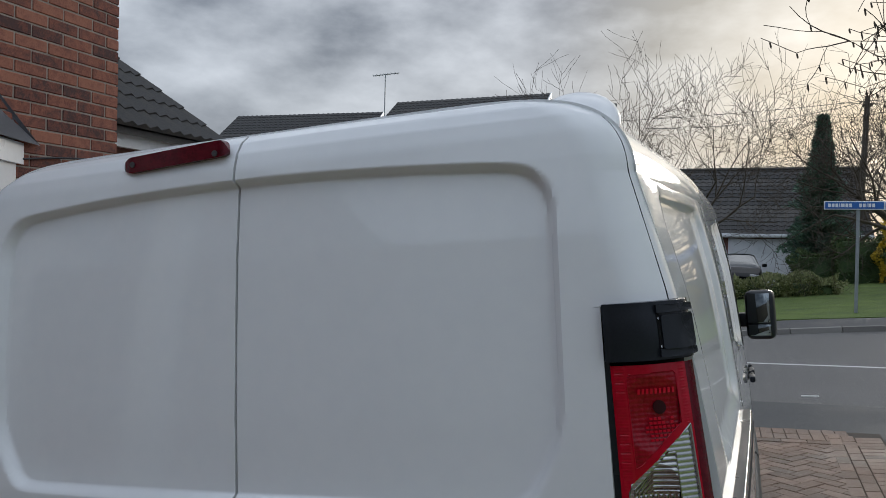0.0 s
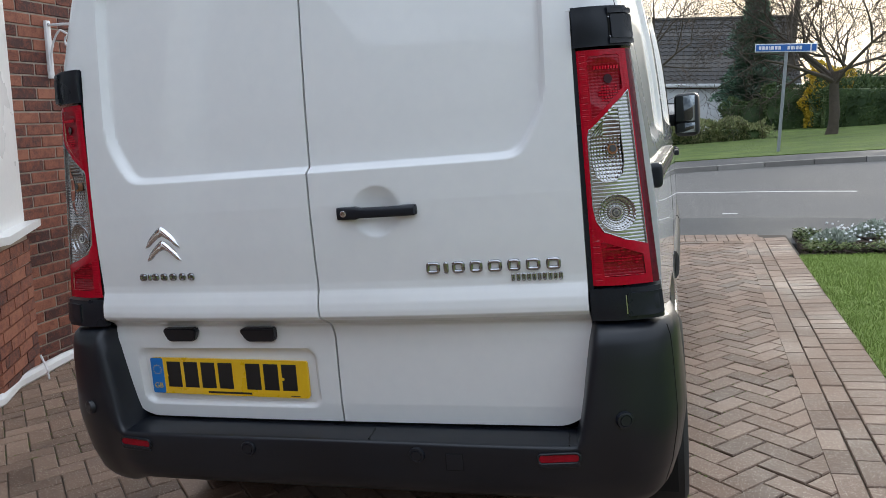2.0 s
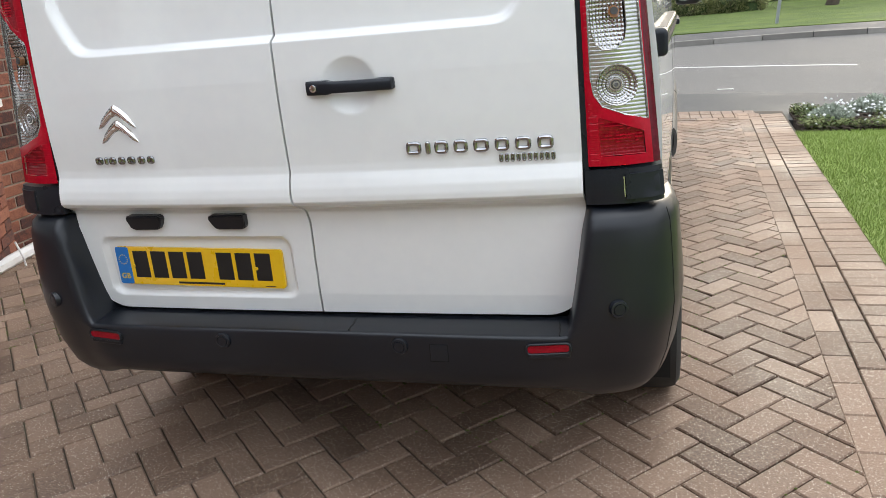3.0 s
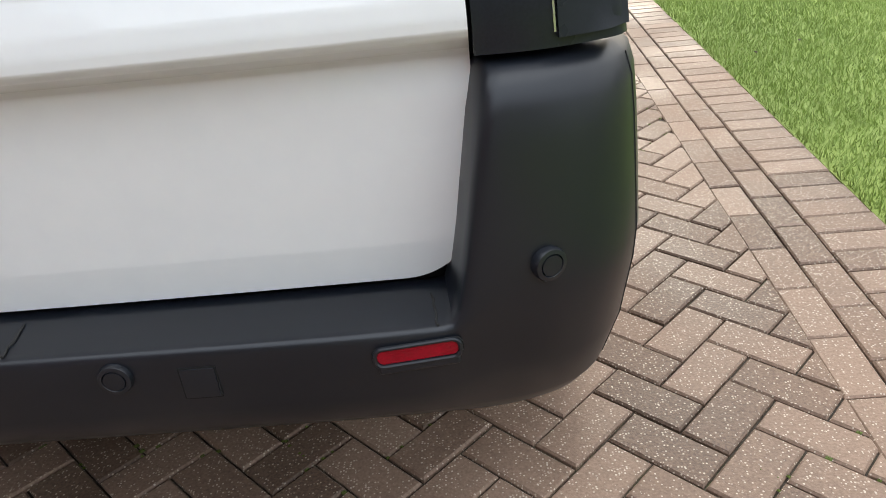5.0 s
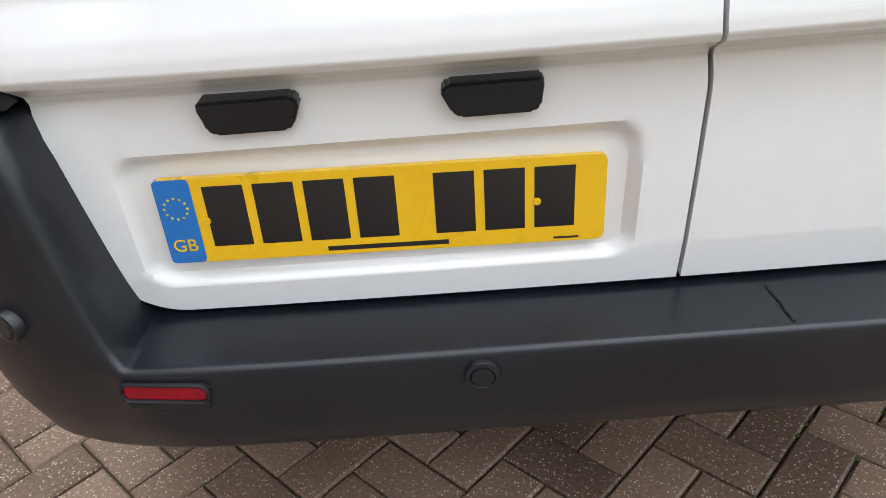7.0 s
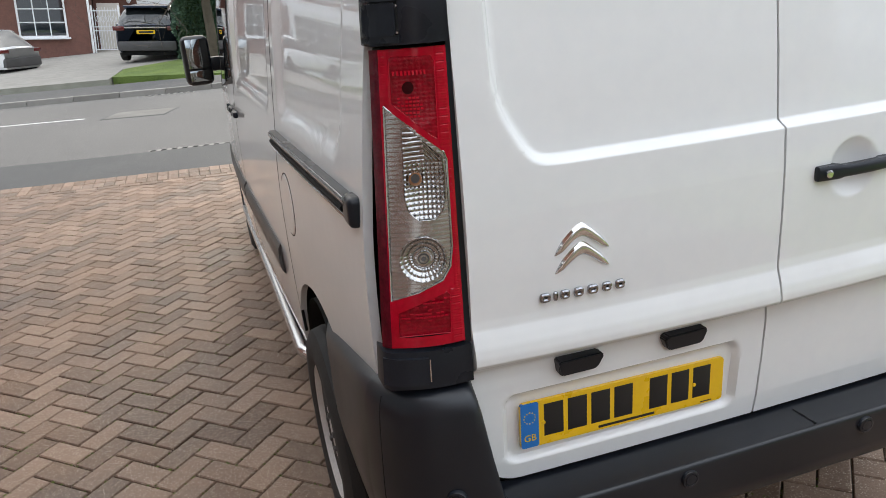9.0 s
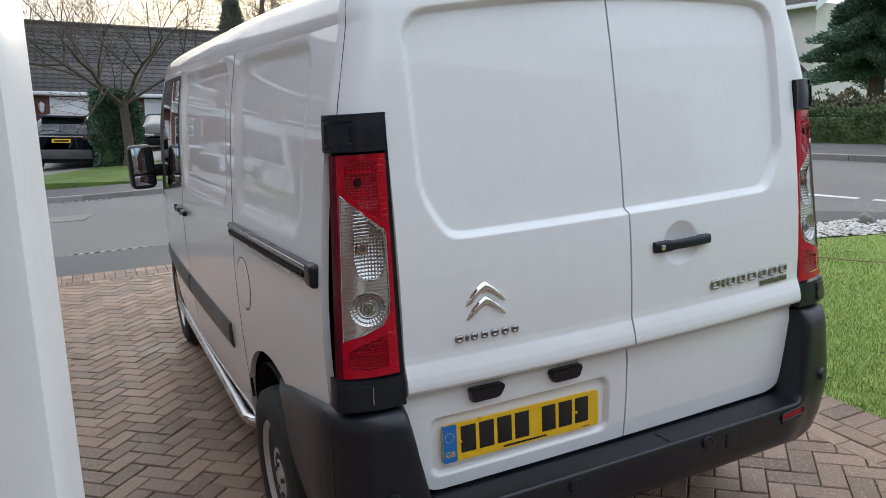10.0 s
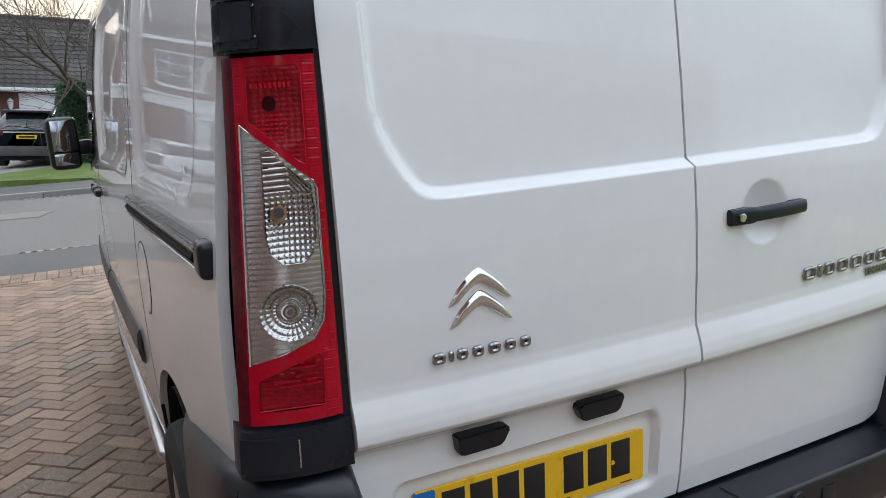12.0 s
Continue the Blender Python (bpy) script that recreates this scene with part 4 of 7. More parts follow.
for x, z, turn in ((-0.777, 0.600, -26), (-0.245, 0.502, 0), (0.247, 0.502, 0), (0.777, 0.600, 26)):
    bm = bmesh.new()
    lathe(bm, [(0.0215, -0.012), (0.0215, 0.003), (0.0200, 0.0065), (0.0150, 0.0075), (0.0137, 0.0055), (0.0130, 0.0075), (0.0005, 0.0080)], 32)
    part("parking_sensor", bm, BLACK, bumper, "round black parking sensor", m=Matrix.Translation((x, bumper_face(x, z) - 0.0005, z)) @ Matrix.Rotation(radians(turn), 4, "Z") @ Matrix.Rotation(radians(90), 4, "X"))
for side in (-1, 1):
    near_end, far_end = bumper_face(side * 0.562, 0.50), bumper_face(side * 0.668, 0.50)
    tilt = Matrix.Translation((side * 0.615, (near_end + far_end) / 2 - 0.0005, 0.504)) @ Matrix.Rotation(math.atan2(far_end - near_end, 0.106) * side, 4, "Z") @ Matrix.Rotation(radians(side * -3), 4, "Y")
    # flat dark plate that stands in for the shade of a hollow round the reflector
    part("recess_shade_plate", plate_blank(-0.056, 0.056, -0.014, 0.015, -0.0018, 0.02, 0.012), DARK, bumper, m=tilt)
    part("reflector", plate_blank(-0.049, 0.049, -0.0080, 0.0105, -0.0035, 0.006, 0.0080), DEEP_RED, bumper, "red rectangular reflector", m=tilt)
    loop = [(math.copysign(0.052 - 0.011, math.cos(q)) + 0.011 * math.cos(q), -0.004, 0.0015 + math.copysign(0.002, math.sin(q)) + 0.011 * math.sin(q)) for q in (2 * math.pi * (k + 0.5) / 32 for k in range(32))]
    part("reflector_bezel", ring_tube(bmesh.new(), loop + loop[:1], 0.0030, 8, cap=False), BLACK, bumper, m=tilt)
    part("recess_lip", box(bmesh.new(), -0.050, 0.050, -0.0040, 0.012, -0.024, -0.0125, 0.0040, segments=4), BLACK, bumper, m=tilt)
    # joint between the rear and side pieces of the bumper
    u_joint = side * min(us, key=lambda u: abs(bumper_point(abs(u), 6).y - 0.035) + (9 if u < 0.3 else 0))
    rows = [bumper_point(u_joint, k) for k in range(3, 13)]
    part("bumper_joint", ring_tube(bmesh.new(), [p - Vector((side * 0.0003, 0, 0)) for p in rows], 0.0016, 6), DARK, bumper)
yy = bumper_face(0.347, 0.487)
part("towing_eye_cover", box(bmesh.new(), -0.0215, 0.0215, -0.0022, 0.006, -0.0215, 0.0215, 0.001), BLACK, bumper, "square towing eye cover", m=Matrix.Translation((0.347, yy, 0.486)))
part("cover_gap", box(bmesh.new(), -0.0235, 0.0235, -0.0008, 0.005, -0.0235, 0.0235), DARK, bumper, m=Matrix.Translation((0.347, yy, 0.486)))

# dirty water runs on the bumper's ledge
rng = random.Random(3)
for x0, wide in ((0.105, 0.0020), (0.632, 0.0016)):
    run, x = [], x0
    for y in span(-0.018, -0.088, 9):
        x += rng.uniform(-0.0010, 0.0032)
        run.append((x, y, 0.5362 + (0.0012 if y > -0.05 else 0.0006) - (0.0006 if y < -0.08 else 0)))
    part("dirt_run", ring_tube(bmesh.new(), run, [wide * rng.uniform(0.6, 1.3) for _ in run], 5), RUBBER, bumper, "dark run of dirty water")

# lamp clusters and their black brackets
def lamp_point(side, u, v, off=0.0):
    z = 0.922 + 0.561 * v
    x0, y0 = 0.715 - 0.014 * v, -0.022 + 0.018 * v
    x1, y1 = 0.872 - 0.047 * v, 0.020 + 0.034 * v
    b = max(0.0, (u - 0.9) / 0.1)
    x = x0 + (x1 - x0) * u - 0.002 * b
    y = y0 + (y1 - y0) * math.copysign(abs(u) ** 1.25, u) - 0.010 * math.sin(math.pi * min(1.0, max(0.0, u))) + 0.010 * b * b
    n = Vector((abs(y1 - y0), -(x1 - x0), 0)).normalized()
    p = Vector((x, y, z)) + n * off
    return Vector((side * p.x, p.y, p.z))


def lens_patch(side, outline, off, thick, n=3):
    """A plate on the lamp's surface with an outline in (u, v)."""
    bm = bmesh.new()
    dense = []
    for (a, b), (c, d) in zip(outline, outline[1:] + outline[:1]):
        for i in range(n):
            dense.append((a + (c - a) * i / n, b + (d - b) * i / n))
    top = [bm.verts.new(lamp_point(side, u, v, off)) for u, v in dense]
    low = [bm.verts.new(lamp_point(side, u, v, off - thick)) for u, v in dense]
    cu, cv = sum(u for u, v in dense) / len(dense), sum(v for u, v in dense) / len(dense)
    hub = bm.verts.new(lamp_point(side, cu, cv, off))
    for i in range(len(dense)):
        k = (i + 1) % len(dense)
        bm.faces.new((top[i], top[k], hub))
        bm.faces.new((top[k], top[i], low[i], low[k]))
    return bm


def disc_outline(cu, cv, r, n=28):
    return [(cu + r / 0.150 * math.cos(2 * math.pi * i / n), cv + r / 0.568 * math.sin(2 * math.pi * i / n)) for i in range(n)]


CLEAR_PANE = [(0.855, 0.826), (0.80, 0.812), (0.12, 0.668), (0.092, 0.645), (0.092, 0.345), (0.13, 0.280), (0.24, 0.234), (0.54, 0.200), (0.872, 0.172)]
BOWL = [(0.655, 0.752), (0.585, 0.757), (0.16, 0.655), (0.135, 0.60), (0.140, 0.52), (0.19, 0.470), (0.30, 0.446), (0.50, 0.446), (0.62, 0.478), (0.665, 0.53)]
BRAKE = [(0.19, 0.712), (0.27, 0.722), (0.76, 0.832), (0.77, 0.968), (0.74, 0.978), (0.22, 0.974), (0.18, 0.955)]
FOG = [(0.18, 0.040), (0.80, 0.040), (0.80, 0.128), (0.52, 0.160), (0.20, 0.192), (0.16, 0.18)]


def lens_field(side, keep, depth, u0, u1, v0, v1, du, dv):
    """The lamp's surface as a fine grid, kept where keep(u, v) holds and moved out by depth(u, v)."""
    nu, nv = max(1, round((u1 - u0) / du)), max(1, round((v1 - v0) / dv))
    index, verts, faces = {}, [], []

    def vert(i, j):
        if (i, j) not in index:
            u, v = u0 + (u1 - u0) * i / nu, v0 + (v1 - v0) * j / nv
            index[i, j] = len(verts)
            verts.append(lamp_point(side, u, v, depth(u, v)))
        return index[i, j]
    for j in range(nv):
        for i in range(nu):
            if keep(u0 + (u1 - u0) * (i + 0.5) / nu, v0 + (v1 - v0) * (j + 0.5) / nv):
                faces.append((vert(i, j), vert(i + 1, j), vert(i + 1, j + 1), vert(i, j + 1)))
    me = bpy.data.meshes.new("lens")
    me.from_pydata(verts, [], faces)
    return me


def wave(a, pitch):
    return abs(math.sin(math.pi * a / pitch))


def lamp_cluster(side):
    def reverse_r(u, v):
        return math.hypot((u - 0.47) * 0.152, (v - 0.312) * 0.561)

    def red_depth(u, v):
        return 0.0011 * wave(v, 0.0085) if (0.03 < u < 0.155 and (v > 0.66 or v < 0.2)) or 0.03 < u < 0.085 or 0.80 < u < 0.875 and v > 0.83 else 0.0
    lamp = part("rear_lamp", lens_field(side, lambda u, v: u < 0.885 and not (inside(u, v, CLEAR_PANE) or inside(u, v, BRAKE) or inside(u, v, FOG)), red_depth, 0, 1, 0, 1, 0.0155, 0.0032), RED, van, "tall red rear lamp cluster with a clear diagonal window", sharp=50)
    # the lens where it turns to the flank: its shade is in the colour
    part("lamp_flank", lens_field(side, lambda u, v: u >= 0.885, lambda u, v: 0.0, 0, 1, 0, 1, 0.0155, 0.02), SHADED_RED, lamp, "side of the red lens, coloured darker as if in shade")
    part("lamp_seal", sheet(lambda u, v: lamp_point(side, -0.075 + 0.080 * u, -0.012 + 1.024 * v, -0.003), span(0, 1, 4), span(0, 1, 20), rim=(0, 0.05, 0)), GLOSS_BLACK, lamp, "black rubber lamp seal")
    part("lamp_housing", sheet(lambda u, v: lamp_point(side, 0.0 + u, v, -0.034), span(0, 1, 8), span(0, 1, 12)), DARK, lamp)
    # brake and fog chambers: dark red, ribbed, with a brighter cluster of prisms
    def chamber(outline, cu, cv, name, label):
        box_u, box_v = [p[0] for p in outline], [p[1] for p in outline]

        def depth(u, v):
            r = math.hypot((u - cu) * 0.15, (v - cv) * 0.561) / 0.06
            return -0.010 * max(0.0, 1 - r * r) - 0.0012 + 0.0008 * wave(v, 0.0135) * (0.4 + 0.6 * wave(u, 0.075))
        ob = part(name, lens_field(side, lambda u, v: inside(u, v, outline), depth, min(box_u) - 0.02, max(box_u) + 0.02, min(box_v) - 0.006, max(box_v) + 0.006, 0.0125, 0.0027), DEEP_RED, lamp, label, sharp=40)
        part("chamber_edge", ring_tube(bmesh.new(), [lamp_point(side, u, v, -0.0004) for u, v in outline + outline[:1]], 0.0011, 6, cap=False), RED, ob)
        return ob
    stop = chamber(BRAKE, 0.48, 0.86, "brake_chamber", "dark red brake lamp chamber")
    part("bulb_shade", lens_patch(side, disc_outline(0.55, 0.878, 0.011), -0.006, 0.003), MAROON, stop)
    rng = random.Random(6)
    for j in range(6):
        for i in range(8):
            u, v = 0.36 + 0.048 * i + 0.006 * (j % 2), 0.785 + 0.0118 * j
            if math.hypot((u - 0.53) * 0.15, (v - 0.815) * 0.561) < 0.026 and rng.random() < 0.85:
                part("prism", lens_patch(side, [(u, v), (u + 0.034, v), (u + 0.034, v + 0.0062), (u, v + 0.0062)], -0.004, 0.002, 1), BRIGHT_RED, stop)
    for i in range(9):
        u = 0.30 + 0.05 * i
        part("prism", lens_patch(side, [(u, 0.918), (u + 0.026, 0.918), (u + 0.032, 0.932), (u + 0.006, 0.932)], 0.0, 0.002, 1), BRIGHT_RED, stop)
    fog = chamber(FOG, 0.5, 0.09, "fog_chamber", "dark red fog lamp chamber")
    for j in range(7):
        for i in range(11):
            u, v = 0.20 + 0.052 * i, 0.092 + 0.0125 * j
            if v < 0.184 - (u - 0.2) * 0.10 and rng.random() < (0.75 if j in (1, 2, 5) else 0.30):
                part("prism", lens_patch(side, [(u, v), (u + 0.046, v), (u + 0.046, v + 0.0050), (u, v + 0.0050)], 0.0006, 0.002, 1), RED, fog)
    # clear window: fine horizontal ribs round a faceted indicator bowl and a round reversing bowl
    window = part("clear_window", lens_field(side, lambda u, v: inside(u, v, CLEAR_PANE) and not inside(u, v, BOWL) and reverse_r(u, v) > 0.0435, lambda u, v: -0.0035 + 0.0008 * wave(v, 0.0150), 0.08, 0.90, 0.165, 0.835, 0.0125, 0.0021), SILVER, lamp, "clear ribbed lamp window", sharp=60)
    part("window_bezel", ring_tube(bmesh.new(), [lamp_point(side, u, v, 0.0) for u, v in CLEAR_PANE + CLEAR_PANE[:1]], 0.0017, 8, cap=False), SILVER, window, "bright edge of the window")

    def bowl_depth(u, v):
        a, b = (u - 0.42) * 0.15, (v - 0.575) * 0.561
        r2 = (a / 0.052) ** 2 + (b / 0.085) ** 2
        base = -0.004 - 0.024 * max(0.0, 1 - r2)
        if v > 0.64:
            return base + 0.0030 * wave(v + max(0.0, 0.40 - u) * 0.30, 0.0165)
        return base + 0.0026 * wave(u, 0.0560) * wave(v, 0.0158)
    bowl = part("indicator_chamber", lens_field(side, lambda u, v: inside(u, v, BOWL), bowl_depth, 0.12, 0.68, 0.44, 0.765, 0.0085, 0.0023), SMOKED, lamp, "faceted smoky indicator reflector", sharp=60)
    part("bowl_edge", ring_tube(bmesh.new(), [lamp_point(side, u, v, -0.0022) for u, v in BOWL + BOWL[:1]], 0.0012, 6, cap=False), SMOKED, bowl)
    part("amber_bulb", lens_patch(side, disc_outline(0.52, 0.583, 0.0125), -0.012, 0.012), AMBER, bowl, "amber bulb")
    part("bulb_tip", lens_patch(side, disc_outline(0.52, 0.586, 0.0082), -0.009, 0.006), GREY_TRIM, bowl)

    def reverse_depth(u, v):
        r = reverse_r(u, v)
        ang = math.atan2((v - 0.312) * 0.561, (u - 0.47) * 0.152)
        return -0.002 - 0.018 * max(0.0, 1 - (r / 0.0435) ** 2) + (0.0030 * wave(r, 0.0095) * (0.35 + 0.65 * wave(ang, math.pi / 14)) if r > 0.012 else 0.0)
    reverse = part("reversing_lamp", lens_field(side, lambda u, v: reverse_r(u, v) <= 0.0445 and inside(u, v, CLEAR_PANE), reverse_depth, 0.09, 0.80, 0.22, 0.40, 0.0085, 0.0023), SMOKED, lamp, "round reversing lamp with faceted rings", sharp=60)
    for r, off, mat in ((0.0135, -0.0100, CHROME), (0.0108, -0.0090, GREY_TRIM), (0.0080, -0.0080, SILVER), (0.0045, -0.0070, LAMP_GREY)):
        part("ring", lens_patch(side, disc_outline(0.47, 0.312, r), off, 0.006), mat, reverse)
    part("reverse_edge", ring_tube(bmesh.new(), [lamp_point(side, u, v, -0.0015) for u, v in disc_outline(0.47, 0.312, 0.0440)], 0.0012, 6, cap=False), SMOKED, reverse)

    # upper hinge cover and lower block
    def bracket(v0, v1, grow, off):
        def f(u, v):
            return lamp_point(side, -0.070 + 1.07 * u, v0 + (v1 - v0) * v, off + 0.006 * math.sin(math.pi * min(0.9, max(0.1, v))) ** 0.4)
        return sheet(f, span(0, 1, 20), span(0, 1, 10), rim=(0, 0.05, 0))
    upper = part("hinge_cover", bracket(1.012, 1.175, 0, 0.004), GLOSS_BLACK, van, "black plastic hinge cover above the lamp")
    part("hinge_flap", lens_patch(side, [(0.64, 1.048), (0.66, 1.042), (1.02, 1.042), (1.035, 1.050), (1.035, 1.130), (1.02, 1.138), (0.66, 1.138), (0.64, 1.132)], 0.0165, 0.014), GLOSS_BLACK, upper)
    for v in (1.020, 1.144):
        part("hinge_arm", lens_patch(side, [(0.60, v), (1.03, v), (1.045, v + 0.004), (1.045, v + 0.018), (1.03, v + 0.022), (0.60, v + 0.022)], 0.0150, 0.014), GLOSS_BLACK, upper)
    part("hinge_gap", lens_patch(side, [(0.605, 1.042), (0.638, 1.042), (0.638, 1.144), (0.605, 1.144)], 0.0112, 0.003), DARK, upper)
    for v in (1.050, 1.128):
        part("hinge_pin", lens_patch(side, disc_outline(0.622, v, 0.0022, 8), 0.0125, 0.003, 1), SATIN, upper)
    lower = part("lamp_block", bracket(-0.152, -0.012, 0, 0.004), GLOSS_BLACK, van, "black plastic block below the lamp")
    part("block_lid", lens_patch(side, [(0.48, -0.132), (1.0, -0.132), (1.0, -0.032), (0.48, -0.032)], 0.0150, 0.012), GLOSS_BLACK, lower)
    part("lid_gap", lens_patch(side, [(0.455, -0.122), (0.470, -0.122), (0.470, -0.040), (0.455, -0.040)], 0.0118, 0.004), SATIN, lower)


for side in (-1, 1):
    lamp_cluster(side)

# high brake lamp
def brake(u, v):
    x = -0.279 + 0.266 * u
    a = 2 * math.pi * v
    z = 1.907 + 0.012 * u + 0.019 * max(-0.85, min(0.85, 1.25 * math.sin(a)))
    end = min(1.0, (u * 10) ** 0.5 if u < 0.1 else 1.0, ((1 - u) * 22) ** 0.5 if u > 0.955 else 1.0)
    return Vector((x, rear_y(x, 1.905) - 0.004 - 0.014 * end * max(-0.85, min(0.85, 1.25 * math.cos(a))), 1.907 + 0.004 * u + (z - 1.907 - 0.004 * u) * end))


bm = sheet(brake, span(0, 1, 40), [k / 24 for k in range(25)])
bmesh.ops.remove_doubles(bm, verts=bm.verts[:], dist=1e-5)
# the shade under the roof edge is put into this lamp's darker red
stop_lamp = part("high_brake_lamp", bm, SHADED_RED, left_door, "long red high-level brake lamp, its colour darkened for shade")
for x in (-0.245, -0.040):
    part("screw", lathe(bmesh.new(), [(0.006, 0.0), (0.006, 0.003), (0.003, 0.0032), (0.0005, 0.002)], 14), GREY_TRIM, stop_lamp, m=Matrix.Translation((x, rear_y(x, 1.905) - 0.0165, 1.909)) @ Matrix.Rotation(radians(90), 4, "X"))

# pull handle
def handle_curve(x):
    s = (x - 0.183) / 0.105
    return rear_y(0.075, 1.137) - 0.002 - 0.008 * (1 - s * s)


bm = sheet(lambda u, v: Vector((0.078 + 0.212 * u, handle_curve(0.078 + 0.212 * u) + 0.011 * math.cos(2 * math.pi * v) * (0.55 if abs(u - 0.5) > 0.49 else 1), 1.137 + (0.0175 if u < 0.30 else 0.0145) * max(-0.9, min(0.9, 1.3 * math.sin(2 * math.pi * v))) * (0.6 if abs(u - 0.5) > 0.49 else 1))), [0.0, 0.012, 0.05] + span(0.1, 0.9, 16) + [0.95, 0.988, 1.0], [k / 20 for k in range(21)])
bmesh.ops.remove_doubles(bm, verts=bm.verts[:], dist=1e-5)
bmesh.ops.holes_fill(bm, edges=bm.edges[:])
handle = part("door_handle", bm, GLOSS_BLACK, right_door, "black plastic pull handle with a key lock")
for dims in ((0.082, 0.135, rear_y(0.1, 1.137) - 0.010, rear_y(0.1, 1.137) + 0.01, 1.120, 1.153), (0.245, 0.292, rear_y(0.27, 1.137) - 0.010, rear_y(0.27, 1.137) + 0.01, 1.124, 1.151)):
    part("handle_foot", boxes(dims, bevel=0.006), GLOSS_BLACK, handle)
part("key_lock", lathe(bmesh.new(), [(0.0085, 0.0), (0.0085, 0.004), (0.006, 0.005), (0.0005, 0.0045)], 20), SATIN, handle, "silver key lock", m=Matrix.Translation((0.101, handle_curve(0.101) - 0.011, 1.137)) @ Matrix.Rotation(radians(90), 4, "X"))

# badges: two chevrons, and bars in place of the maker's and model's lettering
def plate_on_door(x0, x1, z0, z1, thick=0.004, bevel=0.0012):
    y = rear_y((x0 + x1) / 2, (z0 + z1) / 2)
    return box(bmesh.new(), x0, x1, y - thick, y + 0.002, z0, z1, bevel)


for z in (1.111, 1.073):
    bm = bmesh.new()
    rows = []
    for t in span(-1, 1, 33):
        # legs fall from a rounded top, and the band narrows to pointed feet
        a = abs(t)
        x = -0.468 + 0.058 * t
        mid = z - 0.044 * (math.sqrt(a * a + 0.03) - 0.173) - 0.007 * a * a
        wide = (0.0100 + 0.0040 * (1 - a)) * min(1.0, ((1 - a) / 0.28) ** 0.6) + 0.001
        rise = 0.009 * min(1.0, 0.35 + (1 - a) / 0.4)
        rows.append([])
        for q in span(-1, 1, 7):
            zz = mid + q * wide
            rows[-1].append(bm.verts.new((x, rear_y(x, zz) + 0.001 - rise * max(0.0, 1 - q * q) ** 0.5, zz)))
    for a, b in zip(rows, rows[1:]):
        for k in range(6):
            bm.faces.new((a[k], a[k + 1], b[k + 1], b[k]))
    part("chevron_badge", bm, CHROME, left_door, "chrome chevron badge", sharp=60)


def lettering(x0, x1, z, height, widths, owner, name, label, mat=DARK_CHROME, stroke=0.0046):
    """Plain rounded frames, one for each letter, in place of the words."""
    total = sum(widths)
    x = x0
    for w in widths:
        wide = (x1 - x0) * w / total
        a, b = x + wide * 0.13, x + wide * 0.87
        mx, mz, hx, hz = (a + b) / 2, z + height / 2, max(0.0005, (b - a) / 2 - stroke), height / 2 - stroke
        loop = []
        for i in range(20):
            q = 2 * math.pi * i / 20
            px = mx + hx * math.copysign(abs(math.cos(q)) ** 0.4, math.cos(q))
            pz = mz + hz * math.copysign(abs(math.sin(q)) ** 0.4, math.sin(q))
            loop.append((px, rear_y(px, pz) - 0.003, pz))
        part(name, ring_tube(bmesh.new(), loop + loop[:1], stroke, 8, cap=False), mat, owner, label)
        x += wide


lettering(-0.565, -0.372, 0.972, 0.021, [1.1, 0.4, 1, 1, 1.1, 1, 1], left_door, "badge_bar", "chrome bar of a badge")
lettering(0.296, 0.648, 0.970, 0.031, [1.1, 0.4, 1, 1, 1.1, 1, 1.1, 1.1], right_door, "badge_bar", "chrome bar of a badge")
lettering(0.516, 0.646, 0.944, 0.020, [1] * 10, right_door, "badge_bar", "small grey bar of a badge", DARK_CHROME, 0.0022)

# number plate, its bars and its lamps
tray = rear_y(-0.35, 0.67)
crooked = Matrix.Translation((-0.345, tray, 0.6715)) @ Matrix.Rotation(radians(1.2), 4, "Y") @ Matrix.Diagonal((0.985, 1, 0.985, 1)) @ Matrix.Translation((0.345, -tray, -0.6715))
plate = part("number_plate", plate_blank(-0.605, -0.085, 0.616, 0.727, tray - 0.012, tray - 0.004, 0.009), YELLOW, left_door, "yellow rear number plate with a blue band, screwed on slightly crooked", m=crooked)
part("blue_band", plate_blank(-0.6045, -0.562, 0.6165, 0.7265, tray - 0.0128, tray - 0.006, 0.006), BLUE, plate, "blue country band")
x = -0.549
for w in (0.051, 0.051, 0.051, 0.051, -0.033, 0.051, 0.051, 0.051):
    if w < 0:
        x -= w
        continue
    part("plate_bar", box(bmesh.new(), x, x + w - 0.004, tray - 0.0127, tray - 0.008, 0.637, 0.716, 0.0005), INK, plate, "black bar on the plate")
    x += w + 0.007
part("plate_bar", box(bmesh.new(), -0.415, -0.270, tray - 0.0125, tray - 0.008, 0.6215, 0.6275), INK, plate, "thin black bar on the plate")
part("plate_bar", box(bmesh.new(), -0.145, -0.115, tray - 0.0125, tray - 0.008, 0.6200, 0.6225), INK, plate)
for i in range(12):
    a = 2 * math.pi * i / 12
    part("star", box(bmesh.new(), -0.0012, 0.0012, -0.0006, 0.0006, -0.0012, 0.0012), YELLOW, plate, m=Matrix.Translation((-0.5835 + 0.0135 * math.cos(a), tray - 0.0131, 0.690 + 0.0135 * math.sin(a))))
curve = bpy.data.curves.new("country_code", "FONT")
curve.body, curve.size, curve.extrude, curve.align_x = "GB", 0.023, 0.0004, "CENTER"
code = new("country_code", curve)
code.data.materials.append(YELLOW)
code.parent = plate
code.matrix_basis = Matrix.Translation((-0.5835, tray - 0.0133, 0.633)) @ Matrix.Rotation(radians(90), 4, "X")
